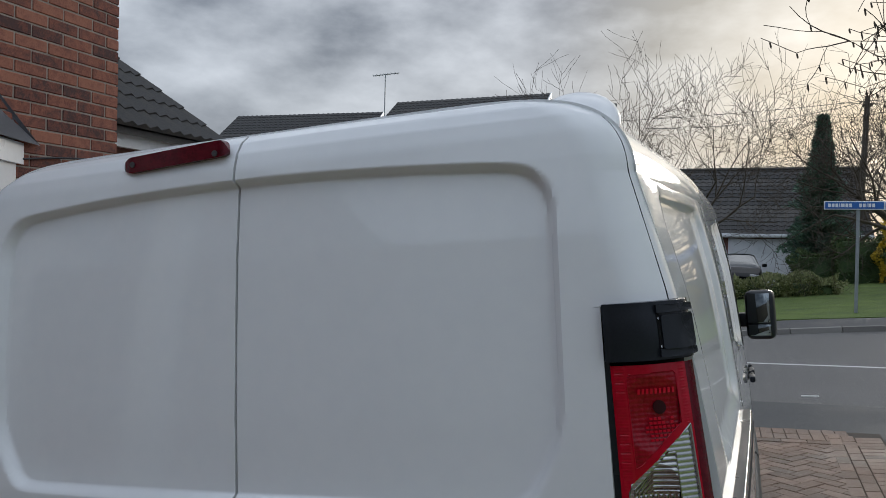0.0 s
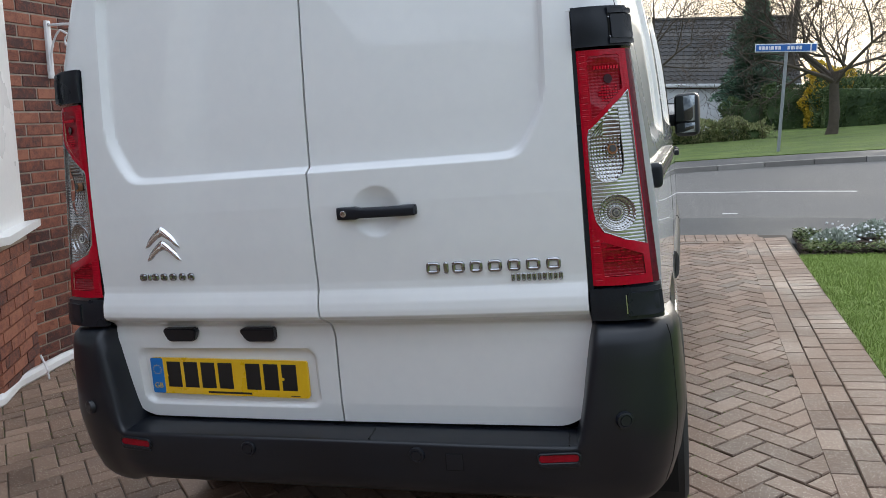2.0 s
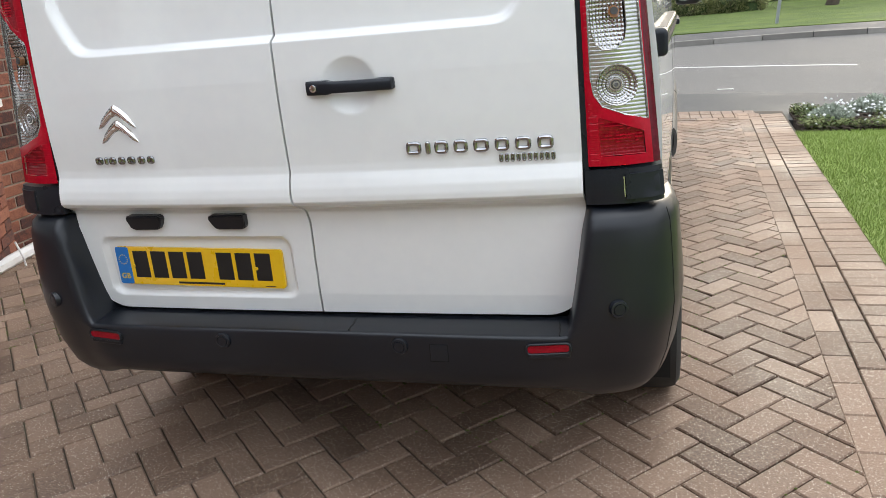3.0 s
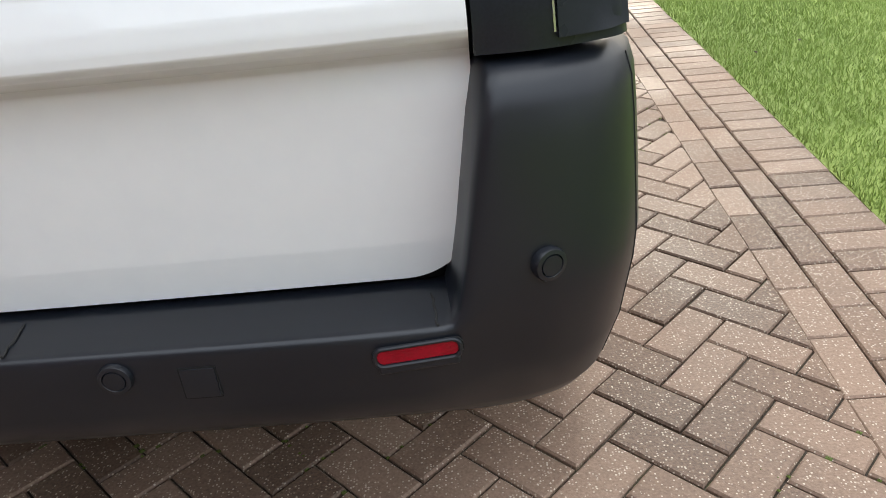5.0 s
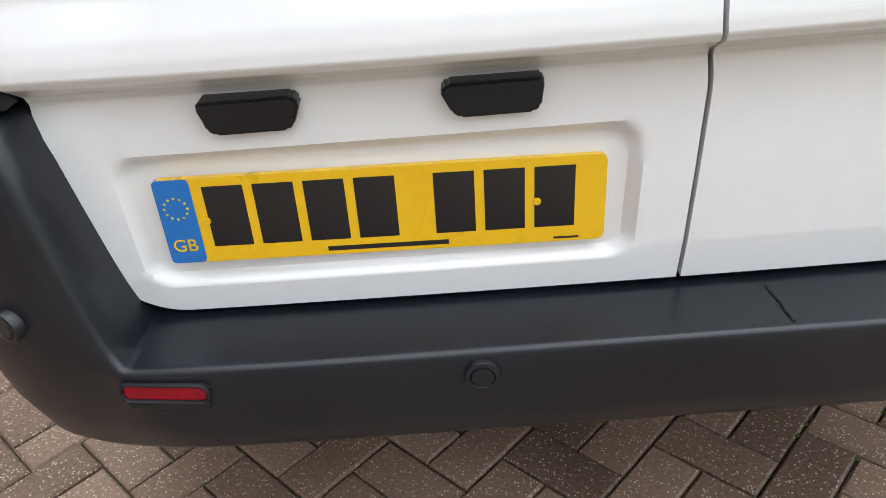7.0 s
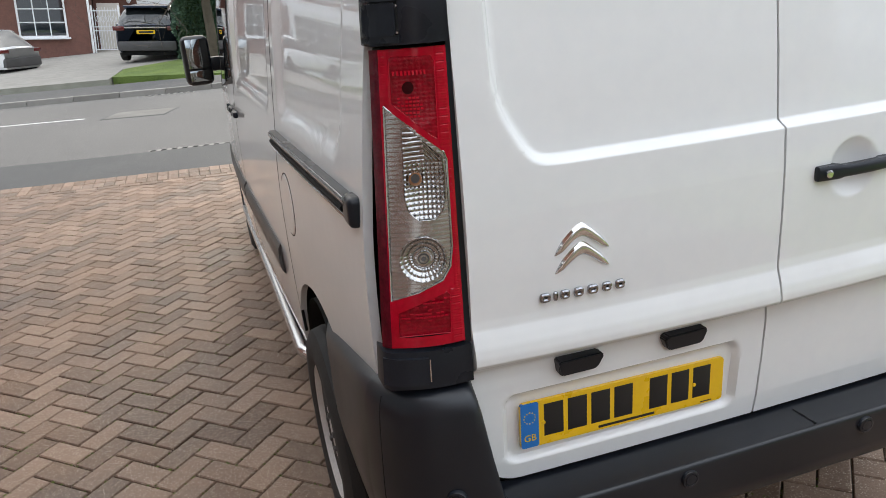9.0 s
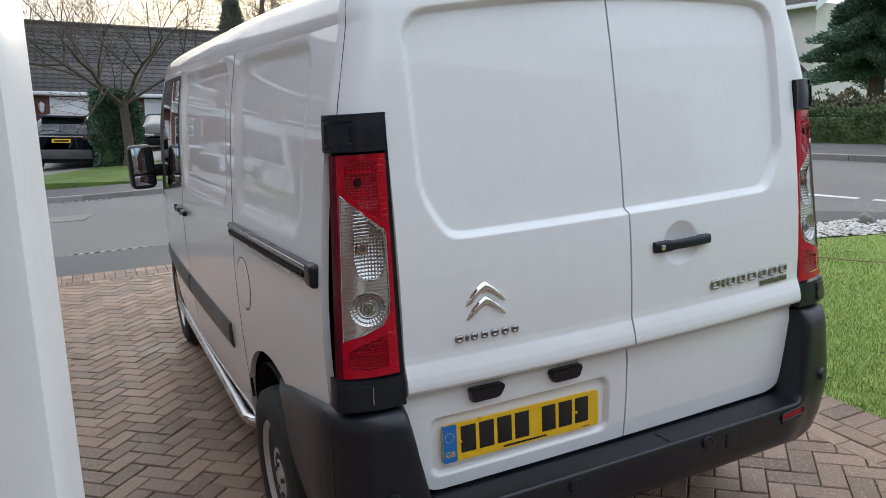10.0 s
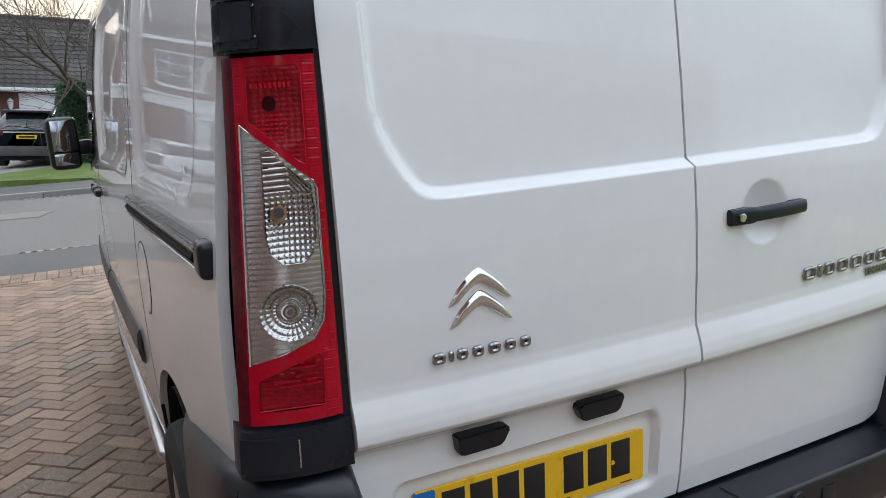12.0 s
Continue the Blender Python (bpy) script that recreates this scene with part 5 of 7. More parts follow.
for x in (-0.551, -0.165):
    part("plate_screw", lathe(bmesh.new(), [(0.0048, 0.0), (0.0045, 0.002), (0.002, 0.0024), (0.0005, 0.0015)], 14), YELLOW, plate, "yellow screw cap", m=Matrix.Translation((x, tray - 0.0125, 0.672)) @ Matrix.Rotation(radians(90), 4, "X"))
for x0, tip in ((-0.518, 1), (-0.260, -1)):
    bm = bmesh.new()
    y = rear_y(x0 + 0.05, 0.80)
    profile = [(x0, 0.827), (x0 + 0.098, 0.827), (x0 + (0.106 if tip > 0 else 0.098), 0.818), (x0 + 0.096, 0.793), (x0 + 0.088, 0.786), (x0 + 0.012, 0.786), (x0 + 0.003, 0.793), (x0 - (0.0 if tip > 0 else 0.008), 0.818)]
    front = [bm.verts.new((a, y - 0.026 + (0.827 - b) * 0.25, b)) for a, b in profile]
    back = [bm.verts.new((a, y + 0.02, b)) for a, b in profile]
    bm.faces.new(front)
    for i in range(len(profile)):
        k = (i + 1) % len(profile)
        bm.faces.new((front[i], front[k], back[k], back[i]))
    bmesh.ops.bevel(bm, geom=bm.edges[:], offset=0.003, segments=2, affect="EDGES")
    part("plate_lamp", bm, BLACK, left_door, "black number plate lamp hood")


# wheels
def wheel(side, y):
    turn = Matrix.Translation((side * 0.828, y, HUB)) @ Matrix.Rotation(radians(90 * side), 4, "Y")
    w = part("wheel", lathe(bmesh.new(), [(0.20, -0.10), (0.20, 0.075), (0.213, 0.092), (0.205, 0.098), (0.196, 0.086), (0.182, 0.066), (0.155, 0.062), (0.135, 0.074), (0.100, 0.082), (0.075, 0.076), (0.060, 0.084), (0.032, 0.088), (0.0005, 0.088)], 48), STEEL, van, "silver steel wheel", m=turn)
    part("tyre", lathe(bmesh.new(), [(0.205, -0.10), (0.24, -0.108), (0.29, -0.106), (0.315, -0.092), (0.324, -0.06), (0.325, 0.0), (0.324, 0.06), (0.315, 0.092), (0.29, 0.106), (0.24, 0.108), (0.212, 0.098), (0.205, 0.08)], 64), RUBBER, w, "black tyre")
    for i in range(8):
        a = 2 * math.pi * i / 8
        part("wheel_vent", lathe(bmesh.new(), [(0.016, 0.0), (0.016, 0.012), (0.0005, 0.012)], 14), DARK, w, m=Matrix.Translation((0.163 * math.cos(a), 0.163 * math.sin(a), 0.0575)))
    for i in range(5):
        a = 2 * math.pi * i / 5
        part("wheel_bolt", lathe(bmesh.new(), [(0.010, 0.0), (0.010, 0.016), (0.0005, 0.018)], 6), GREY_TRIM, w, m=Matrix.Translation((0.054 * math.cos(a), 0.054 * math.sin(a), 0.078)))


for side in (-1, 1):
    wheel(side, AXLE_REAR)
    wheel(side, AXLE_FRONT)

# ---- the house beside the drive ----
WALL_X, CORNER_Y = -3.02, 2.74
house = thing("house", "red brick house wall with a white bay window beside the drive", "house")
GROUND_H = WALL_X * RISE - 0.02
part("wall_core", boxes((-3.30, WALL_X - 0.006, -9.0, CORNER_Y - 0.012, GROUND_H - 0.3, 4.1), (-9.0, -3.30, CORNER_Y - 0.25, CORNER_Y - 0.012, GROUND_H - 0.5, 4.1), (-9.0, -3.30, -9.0, -8.8, GROUND_H - 0.5, 4.1)), MORTAR, house, "pale mortar of a brick wall", smooth=False)
bm = bmesh.new()
for x0, x1, z0, z1 in ((-2.85, -6.2, 4.0, 5.9), (-9.3, -6.2, 4.0, 5.9)):
    v = [bm.verts.new(c) for c in ((x0, -9.4, z0), (x0, CORNER_Y + 0.3, z0), (x1, CORNER_Y + 0.3, z1), (x1, -9.4, z1))]
    bm.faces.new(v)
bmesh.ops.solidify(bm, geom=bm.faces[:], thickness=0.12)
part("roof", bm, TILE, house, "dark tiled roof")
# bay: brick apron, sill, frames, panes and a lead roof
BAY_X, BAY_END = -2.70, 1.43
part("bay_apron", prism([(-3.02, -1.7), (BAY_X - 0.045, -1.7), (BAY_X - 0.045, BAY_END - 0.012), (-3.02, 1.985)], GROUND_H - 0.2, 0.655), MORTAR, house, "brick apron under the bay", smooth=False)
bay = part("bay_window", boxes((BAY_X - 0.09, BAY_X - 0.02, -1.7, BAY_END, 0.70, 0.77), (BAY_X - 0.09, BAY_X - 0.02, -1.7, BAY_END, 2.05, 2.13), bevel=0.006), UPVC, house, "white plastic bay window")
part("window_sill", prism([(-3.01, -1.76), (BAY_X + 0.055, -1.76), (BAY_X + 0.055, BAY_END + 0.06), (-3.01, 2.10)], 0.655, 0.70), UPVC, bay, "white window sill")
for y in (BAY_END - 0.085, 0.80, 0.10, -0.60, -1.30):
    part("mullion", box(bmesh.new(), BAY_X - 0.085, BAY_X, y, y + 0.085, 0.70, 2.13, 0.008), UPVC, bay)
for y in (0.885, 0.185, -0.515, -1.215):
    part("sash", boxes((BAY_X - 0.075, BAY_X - 0.008, y + 0.002, y + 0.05, 0.772, 2.048), (BAY_X - 0.075, BAY_X - 0.008, y + 0.56, y + 0.612, 0.772, 2.048), (BAY_X - 0.074, BAY_X - 0.009, y + 0.05, y + 0.56, 0.772, 0.82), (BAY_X - 0.074, BAY_X - 0.009, y + 0.05, y + 0.56, 2.0, 2.048)), UPVC, bay)
    part("pane", box(bmesh.new(), BAY_X - 0.055, BAY_X - 0.045, y + 0.03, y + 0.59, 0.80, 2.03), PANE, bay)
part("bay_return", prism([(-3.01, 1.88), (BAY_X - 0.07, BAY_END - 0.06), (BAY_X - 0.02, BAY_END), (-3.01, 1.97)], 0.70, 2.13), UPVC, bay, "white splayed end of the bay", smooth=False)
part("soffit", prism([(-3.01, -1.75), (BAY_X - 0.01, -1.75), (BAY_X - 0.01, BAY_END + 0.01), (-3.01, 2.02)], 2.13, 2.25), UPVC, bay, "white fascia over the bay")
bm = sheet(lambda y, u: Vector((BAY_X + 0.015 - 0.39 * u, y, 2.25 + 0.50 * u)), [-1.8, -1.0, -0.3, 0.4, 1.1, BAY_END + 0.02], span(0, 1, 6), rim=(-0.01, 0, -0.03))
part("lead_roof", bm, LEAD, bay, "grey lead bay roof")
bm = bmesh.new()
for tri in (((BAY_X + 0.015, BAY_END + 0.02, 2.25), (-3.01, 2.13, 2.25), (BAY_X - 0.375, BAY_END + 0.02, 2.75)), ((-3.01, 2.13, 2.25), (-3.01, 1.60, 2.75), (BAY_X - 0.375, BAY_END + 0.02, 2.75))):
    bm.faces.new([bm.verts.new(c) for c in tri])
bmesh.ops.solidify(bm, geom=bm.faces[:], thickness=0.02)
part("lead_hip", bm, LEAD, bay, "grey lead hip")
part("lead_flashing", box(bmesh.new(), -3.02, -2.985, -1.8, BAY_END + 0.06, 2.75, 2.92, 0.004), LEAD, bay)
# plinth duct, wall bracket, cable
duct = [(-2.975, CORNER_Y, GROUND_H + 0.05), (-2.955, 2.12, GROUND_H + 0.05), (BAY_X - 0.16, 1.62, GROUND_H + 0.06), (BAY_X - 0.02, BAY_END - 0.05, GROUND_H + 0.065), (BAY_X + 0.0, -1.2, GROUND_H + 0.065)]
gutter = part("base_gutter", ring_tube(bmesh.new(), duct, 0.042, 8), UPVC, house, "white plastic gutter laid along the wall's foot")
for y, x in ((2.52, -2.985), (1.86, -2.88)):
    part("gutter_clip", ring_tube(bmesh.new(), [(x, y, GROUND_H + 0.17), (x + 0.03, y - 0.01, GROUND_H + 0.13), (x + 0.09, y - 0.05, GROUND_H + 0.10), (x + 0.10, y - 0.05, GROUND_H + 0.02)], 0.007, 6), WHITE, gutter)
bracket = thing("wall_bracket", "white scrolled iron hanging-basket bracket on the brick wall", "bracket", Matrix.Translation((WALL_X + 0.005, 2.30, 1.58)))
part("back_plate", box(bmesh.new(), -0.004, 0.018, -0.020, 0.020, 0.0, 0.36, 0.006), WHITE, bracket)
part("arm", ring_tube(bmesh.new(), [(0.01, 0, 0.33), (0.12, 0, 0.335), (0.26, 0, 0.335)], 0.009, 8), WHITE, bracket)
part("scroll", ring_tube(bmesh.new(), [(0.012 + 0.11 * (1 - math.cos(a)) * 0.9, 0, 0.05 + 0.26 * math.sin(a / 1.15)) for a in span(0.0, 1.5, 10)] + [(0.17 + 0.035 * math.cos(a), 0, 0.23 + 0.035 * math.sin(a)) for a in span(1.2, 6.5, 14)], 0.007, 8), WHITE, bracket)
part("screw", lathe(bmesh.new(), [(0.010, 0), (0.010, 0.004), (0.0005, 0.006)], 10), GALV, bracket, m=Matrix.Translation((0.018, 0, 0.335)) @ Matrix.Rotation(radians(90), 4, "Y"))
cable = [(WALL_X + 0.012, y, 2.16 + 0.035 * math.sin(3.1 * y) + 0.03 * (y - 1.9)) for y in span(1.62, 2.75, 14)]
tagged(finish(ring_tube(bmesh.new(), cable, 0.006, 6), "wall_cable", BLACK), "thin black cable clipped along the brick wall", "cable")

# low wing behind the corner, with a tiled roof
wing = thing("house_wing", "single-storey wing with a dark interlocking tile roof", "house")
part("wall", boxes((-9.0, -4.20, CORNER_Y, 5.15, -0.9, 2.62)), FAR_BRICK, wing)
part("fascia", box(bmesh.new(), -4.16, -4.10, CORNER_Y, 5.25, 2.50, 2.66, 0.006), UPVC, wing, "white fascia board")
part("bargeboard", sheet(lambda u, v: Vector((-4.03 - 4.6 * u, 5.24 + 0.05 * v, 2.58 + 3.05 * u)), [0, 1], [0, 1], rim=(0, 0, -0.14)), UPVC, wing)
roof_deck = part("roof", sheet(lambda u, v: Vector((-4.03 - 4.6 * u, CORNER_Y + (5.28 - CORNER_Y) * v, 2.66 + 3.05 * u)), [0, 1], [0, 1], rim=(0, 0, -0.06)), TILE, wing, "dark tiled roof")
me = bpy.data.meshes.new("roof_tile")
verts, faces = [], []
n = 9
for k, (a, h) in enumerate(((0.0, 0.0), (0.38, 0.018))):
    for i in range(n):
        y = -0.15 + 0.30 * i / (n - 1)
        verts.append((-a, y, 0.026 + 0.016 * math.cos(2 * math.pi * (y / 0.15)) - h))
for i in range(n):
    verts.append((0.0, -0.15 + 0.30 * i / (n - 1), -0.012))
for i in range(n - 1):
    faces += [(i, i + 1, n + i + 1, n + i), (i + 1, i, 2 * n + i, 2 * n + i + 1)]
me.from_pydata(verts, [], faces)
me.materials.append(TILE)
pitch = math.atan2(3.05, 4.6)
for r in range(15):
    for c in range(9):
        d = 0.34 * r
        y = 5.27 - 0.15 - 0.30 * c
        if y < CORNER_Y:
            continue
        ob = new("roof_tile", me)
        ob.parent = roof_deck
        ob.matrix_basis = Matrix.Translation((-3.99 - d * math.cos(pitch), y, 2.68 + d * math.sin(pitch))) @ Matrix.Rotation(pitch, 4, "Y")

# white porch post close beside the path
post = thing("porch_post", "smooth white square porch post leaning slightly on the drive", "post", Matrix.Translation((-1.528, -1.335, -0.145)) @ Matrix.Rotation(radians(-2.9), 4, "Y"))
part("shaft", box(bmesh.new(), -0.09, 0.09, -0.09, 0.09, 0.0, 2.6, 0.010), UPVC, post)
part("base_block", box(bmesh.new(), -0.097, 0.097, -0.097, 0.097, 0.0, 0.16, 0.008), UPVC, post)


# ---- across the road ----
def window(name, parent, x, y, z, w, h, cols, rows, label, mat=UPVC):
    """A window facing south (towards -y), set in a wall at y."""
    f = part(name, boxes((x, x + w, y - 0.06, y + 0.02, z, z + 0.07), (x, x + w, y - 0.06, y + 0.02, z + h - 0.07, z + h), (x, x + 0.07, y - 0.058, y + 0.02, z + 0.07, z + h - 0.07), (x + w - 0.07, x + w, y - 0.058, y + 0.02, z + 0.07, z + h - 0.07)), mat, parent, label)
    part("sill", box(bmesh.new(), x - 0.08, x + w + 0.08, y - 0.14, y, z - 0.07, z - 0.002, 0.01), mat, f)
    for i in range(cols):
        for j in range(rows):
            a, b = (w - 0.14) / cols, (h - 0.14) / rows
            part("pane", box(bmesh.new(), x + 0.085 + a * i, x + 0.055 + a * (i + 1), y - 0.03, y - 0.02, z + 0.085 + b * j, z + 0.055 + b * (j + 1)), PANE, f)
    part("glazing_bars", boxes(*([(x + 0.07 + (w - 0.14) / cols * i - 0.02, x + 0.07 + (w - 0.14) / cols * i + 0.02, y - 0.05, y - 0.012, z + 0.07, z + h - 0.07) for i in range(1, cols)] + [(x + 0.07, x + w - 0.07, y - 0.047, y - 0.013, z + 0.07 + (h - 0.14) / rows * j - 0.02, z + 0.07 + (h - 0.14) / rows * j + 0.02) for j in range(1, rows)])) if cols * rows > 1 else boxes((x + 0.07, x + 0.075, y - 0.02, y, z + 0.07, z + 0.075)), mat, f)
    return f


def tiled_slope(name, parent, x0, x1, y0, z0, y1, z1, course=0.33, label="dark tiled roof"):
    """A roof slope rising from (y0, z0) to (y1, z1) in stepped, rippled courses."""
    length = math.hypot(y1 - y0, z1 - z0)
    n = max(2, round(length / course))
    ny, nz = (y1 - y0) / length, (z1 - z0) / length
    cols = max(2, round((x1 - x0) / 0.15))
    deck = part(name, sheet(lambda u, v: Vector((x0 + (x1 - x0) * u, y0 + (y1 - y0) * v, z0 + (z1 - z0) * v - 0.05)), [0, 1], [0, 1], rim=(0, 0, -0.06)), TILE, parent, label)
    for r in range(n):
        verts, faces = [], []
        for s, lift in ((r * course, 0.035), ((r + 1) * course, 0.0)):
            for i in range(cols + 1):
                bumpy = 0.018 * math.cos(math.pi * i)
                verts.append((x0 + (x1 - x0) * i / cols, y0 + ny * s, z0 + nz * s + lift + bumpy))
        for i in range(cols):
            faces.append((i, i + 1, cols + 2 + i, cols + 1 + i))
        for i in range(cols + 1):
            verts.append((x0 + (x1 - x0) * i / cols, y0 + ny * r * course, z0 + nz * r * course - 0.03))
        for i in range(cols):
            faces.append((i + 1, i, 2 * cols + 2 + i, 2 * cols + 3 + i))
        me = bpy.data.meshes.new("tile_course")
        me.from_pydata(verts, [], faces)
        part("tile_course", me, TILE_COURSE, deck, smooth=False)
    return deck


garages = thing("garage_block", "low brick garage block with white doors and a dark tiled roof", "garage")
GY = 36.0
part("wall", boxes((-4.55, 6.6, GY, GY + 8, -1.0, 2.5)), FAR_BRICK, garages, "red brick wall")
slope = tiled_slope("roof", garages, -4.7, 6.9, GY - 0.35, 2.42, GY + 4.0, 5.75)
tiled_slope("roof", garages, -4.7, 6.9, GY + 8.4, 2.42, GY + 4.0, 5.75)
part("ridge", ring_tube(bmesh.new(), [(-4.75, GY + 4.0, 5.74), (6.95, GY + 4.0, 5.74)], 0.13, 8), TILE, slope)
part("gutter", box(bmesh.new(), -4.7, 6.9, GY - 0.48, GY - 0.36, 2.32, 2.44, 0.02), UPVC, garages, "white gutter")
part("fascia", box(bmesh.new(), -4.7, 6.9, GY - 0.355, GY - 0.30, 2.28, 2.46), UPVC, garages)
for x0, x1 in ((-2.80, -0.30), (1.05, 3.90)):
    z0 = x0 * RISE
    door = part("garage_door", box(bmesh.new(), x0, x1, GY - 0.06, GY + 0.02, z0 - 0.1, 2.24, 0.01), UPVC, garages, "white panelled garage door")
    for i in range(4):
        for j in range(3):
            w, h = (x1 - x0) / 4, (2.1 - z0) / 3
            part("door_panel", box(bmesh.new(), x0 + w * i + 0.09, x0 + w * (i + 1) - 0.09, GY - 0.078, GY - 0.05, z0 + h * j + 0.12, z0 + h * (j + 1) - 0.06, 0.012), UPVC, door)
lantern = thing("wall_lantern", "white wall lantern on a brick pier", "lamp", Matrix.Translation((-3.12, GY - 0.16, 1.55)))
part("body", lathe(bmesh.new(), [(0.04, 0.0), (0.10, 0.10), (0.12, 0.32), (0.14, 0.34), (0.02, 0.46), (0.0005, 0.50)], 6), WHITE, lantern)
part("wall_arm", box(bmesh.new(), -0.02, 0.02, 0.0, 0.16, 0.02, 0.06), WHITE, lantern)

villa = thing("brick_villa", "two-storey red brick house with white windows, bands and a balcony", "house")
VY = 33.2
part("wall", boxes((-16.0, -4.6, VY, VY + 9, -2.2, 5.6)), FAR_BRICK, villa, "red brick wall")
part("white_band", box(bmesh.new(), -16.05, -4.55, VY - 0.10, VY, 2.15, 2.75, 0.02), UPVC, villa, "white band between the storeys")
part("band_ledge", box(bmesh.new(), -16.1, -4.5, VY - 0.22, VY, 2.65, 2.76, 0.02), UPVC, villa)
tiled_slope("roof", villa, -16.4, -4.3, VY - 0.4, 5.5, VY + 4.5, 9.0)
part("eaves", box(bmesh.new(), -16.4, -4.3, VY - 0.42, VY - 0.30, 5.35, 5.55), UPVC, villa)
rail = part("balcony_rail", boxes((-7.6, -4.95, VY - 0.65, VY - 0.59, 3.68, 3.76), (-7.6, -4.95, VY - 0.65, VY - 0.59, 2.86, 2.92), (-7.65, -4.9, VY - 0.75, VY, 2.68, 2.78)), UPVC, villa, "white balcony railing")
for i in range(24):
    part("baluster", box(bmesh.new(), -7.58 + 0.112 * i, -7.55 + 0.112 * i, VY - 0.635, VY - 0.605, 2.92, 3.68), UPVC, rail)
window("window", villa, -7.1, VY, 0.25, 1.75, 1.65, 3, 3, "white Georgian-barred window")
window("window", villa, -12.9, VY - 0.9, 0.0, 3.4, 1.75, 6, 3, "white bay window")
part("bay", boxes((-13.1, -9.3, VY - 0.85, VY, -1.4, 0.0), (-13.1, -9.3, VY - 0.95, VY, 1.8, 2.15), (-13.1, -12.9, VY - 0.9, VY, 0.0, 1.8), (-9.5, -9.3, VY - 0.9, VY, 0.0, 1.8)), UPVC, villa, "white bay")
for x in (-14.6, -12.0, -9.6, -6.6):
    window("window", villa, x, VY, 3.15, 1.25, 1.7, 2, 3, "tall white window")
part("downpipe", ring_tube(bmesh.new(), [(-4.50, VY - 0.06, 5.3), (-4.50, VY - 0.06, 2.9), (-4.50, VY - 0.12, 2.6), (-4.50, VY - 0.06, -0.4)], 0.045, 8), UPVC, villa, "white downpipe")

gate = thing("garden_gate", "tall white wrought-iron garden gate", "gate", Matrix.Translation((-4.42, VY + 0.1, -4.0 * RISE - 0.02)))
for x in (0.0, 1.0):
    part("gate_post", box(bmesh.new(), x - 0.03, x + 0.03, -0.03, 0.03, 0, 1.85, 0.006), WHITE, gate)
for z in (0.12, 0.85, 1.0, 1.62):
    part("gate_rail", box(bmesh.new(), 0.03, 0.97, -0.014, 0.014, z, z + 0.035), WHITE, gate)
for i in range(9):
    part("gate_bar", ring_tube(bmesh.new(), [(0.1 + 0.1 * i, 0, 0.12), (0.1 + 0.1 * i, 0, 1.72 + 0.06 * math.sin(math.pi * i / 8))], 0.011, 6), WHITE, gate)
for i in range(4):
    part("gate_scroll", ring_tube(bmesh.new(), [(0.2 + 0.2 * i + 0.07 * math.cos(a), 0, 1.32 + 0.12 * math.sin(a)) for a in span(0, 6.283, 13)], 0.010, 6, cap=False), WHITE, gate)
tagged(finish(boxes((-4.4, -3.5, GY - 0.4, GY - 0.3, -0.4, 1.55)), "garden_wall", RENDERED), "pale rendered wall behind the gate", "wall")

# house with cream walls across the bend
cream = thing("cream_house", "cream rendered house with a white gabled porch behind the conifer", "house", Matrix.Translation((27.0, 24.0, 2.0)) @ Matrix.Rotation(radians(-90), 4, "Z"))
part("wall", boxes((-6.5, 2.0, 0, 8, -1.5, 4.7)), RENDERED, cream, "cream rendered wall")
tiled_slope("roof", cream, -6.8, 2.3, -0.45, 4.6, 4.0, 7.6)
part("gutter", box(bmesh.new(), -6.8, 2.3, -0.60, -0.44, 4.45, 4.62, 0.02), UPVC, cream, "white gutter")
part("bargeboard", sheet(lambda u, v: Vector((2.3 + 0.05 * v, -0.45 + 4.45 * u, 4.6 + 3.0 * u)), [0, 1], [0, 1], rim=(0, 0, -0.3)), UPVC, cream)
window("window", cream, -1.5, 0.0, 3.0, 1.9, 1.2, 3, 1, "white bedroom window")
window("window", cream, -5.6, 0.0, 3.0, 1.9, 1.2, 3, 1, "white bedroom window")
porch = part("porch", boxes((-1.5, 1.6, -1.6, 0, -1.2, 1.7)), FAR_BRICK, cream, "brick porch")
bm = bmesh.new()
for a, b in (((-1.9, 1.62), (0.1, 3.15)), ((0.1, 3.15), (2.1, 1.62))):
    v = [bm.verts.new(c) for c in ((a[0], -1.9, a[1]), (b[0], -1.9, b[1]), (b[0], 0.1, b[1]), (a[0], 0.1, a[1]))]
    bm.faces.new(v)
bmesh.ops.solidify(bm, geom=bm.faces[:], thickness=0.1)
part("porch_roof", bm, TILE, porch, "tiled porch roof")
for a, b in (((-1.95, 1.57), (0.1, 3.13)), ((2.15, 1.57), (0.1, 3.13))):
    bm = bmesh.new()
    v = [bm.verts.new(c) for c in ((a[0], -1.94, a[1]), (b[0], -1.94, b[1]), (b[0], -1.94, b[1] - 0.3), (a[0], -1.94, a[1] - 0.3))]
    bm.faces.new(v)
    bmesh.ops.solidify(bm, geom=bm.faces[:], thickness=0.05)
    part("bargeboard", bm, UPVC, porch, "white bargeboard")
part("porch_gable", prism([(-1.7, 1.6), (1.9, 1.6), (0.1, 2.95)], 0, 0.05), RENDERED, porch, "pale gable", m=Matrix.Translation((0, -1.80, 0)) @ Matrix.Rotation(radians(90), 4, "X"))

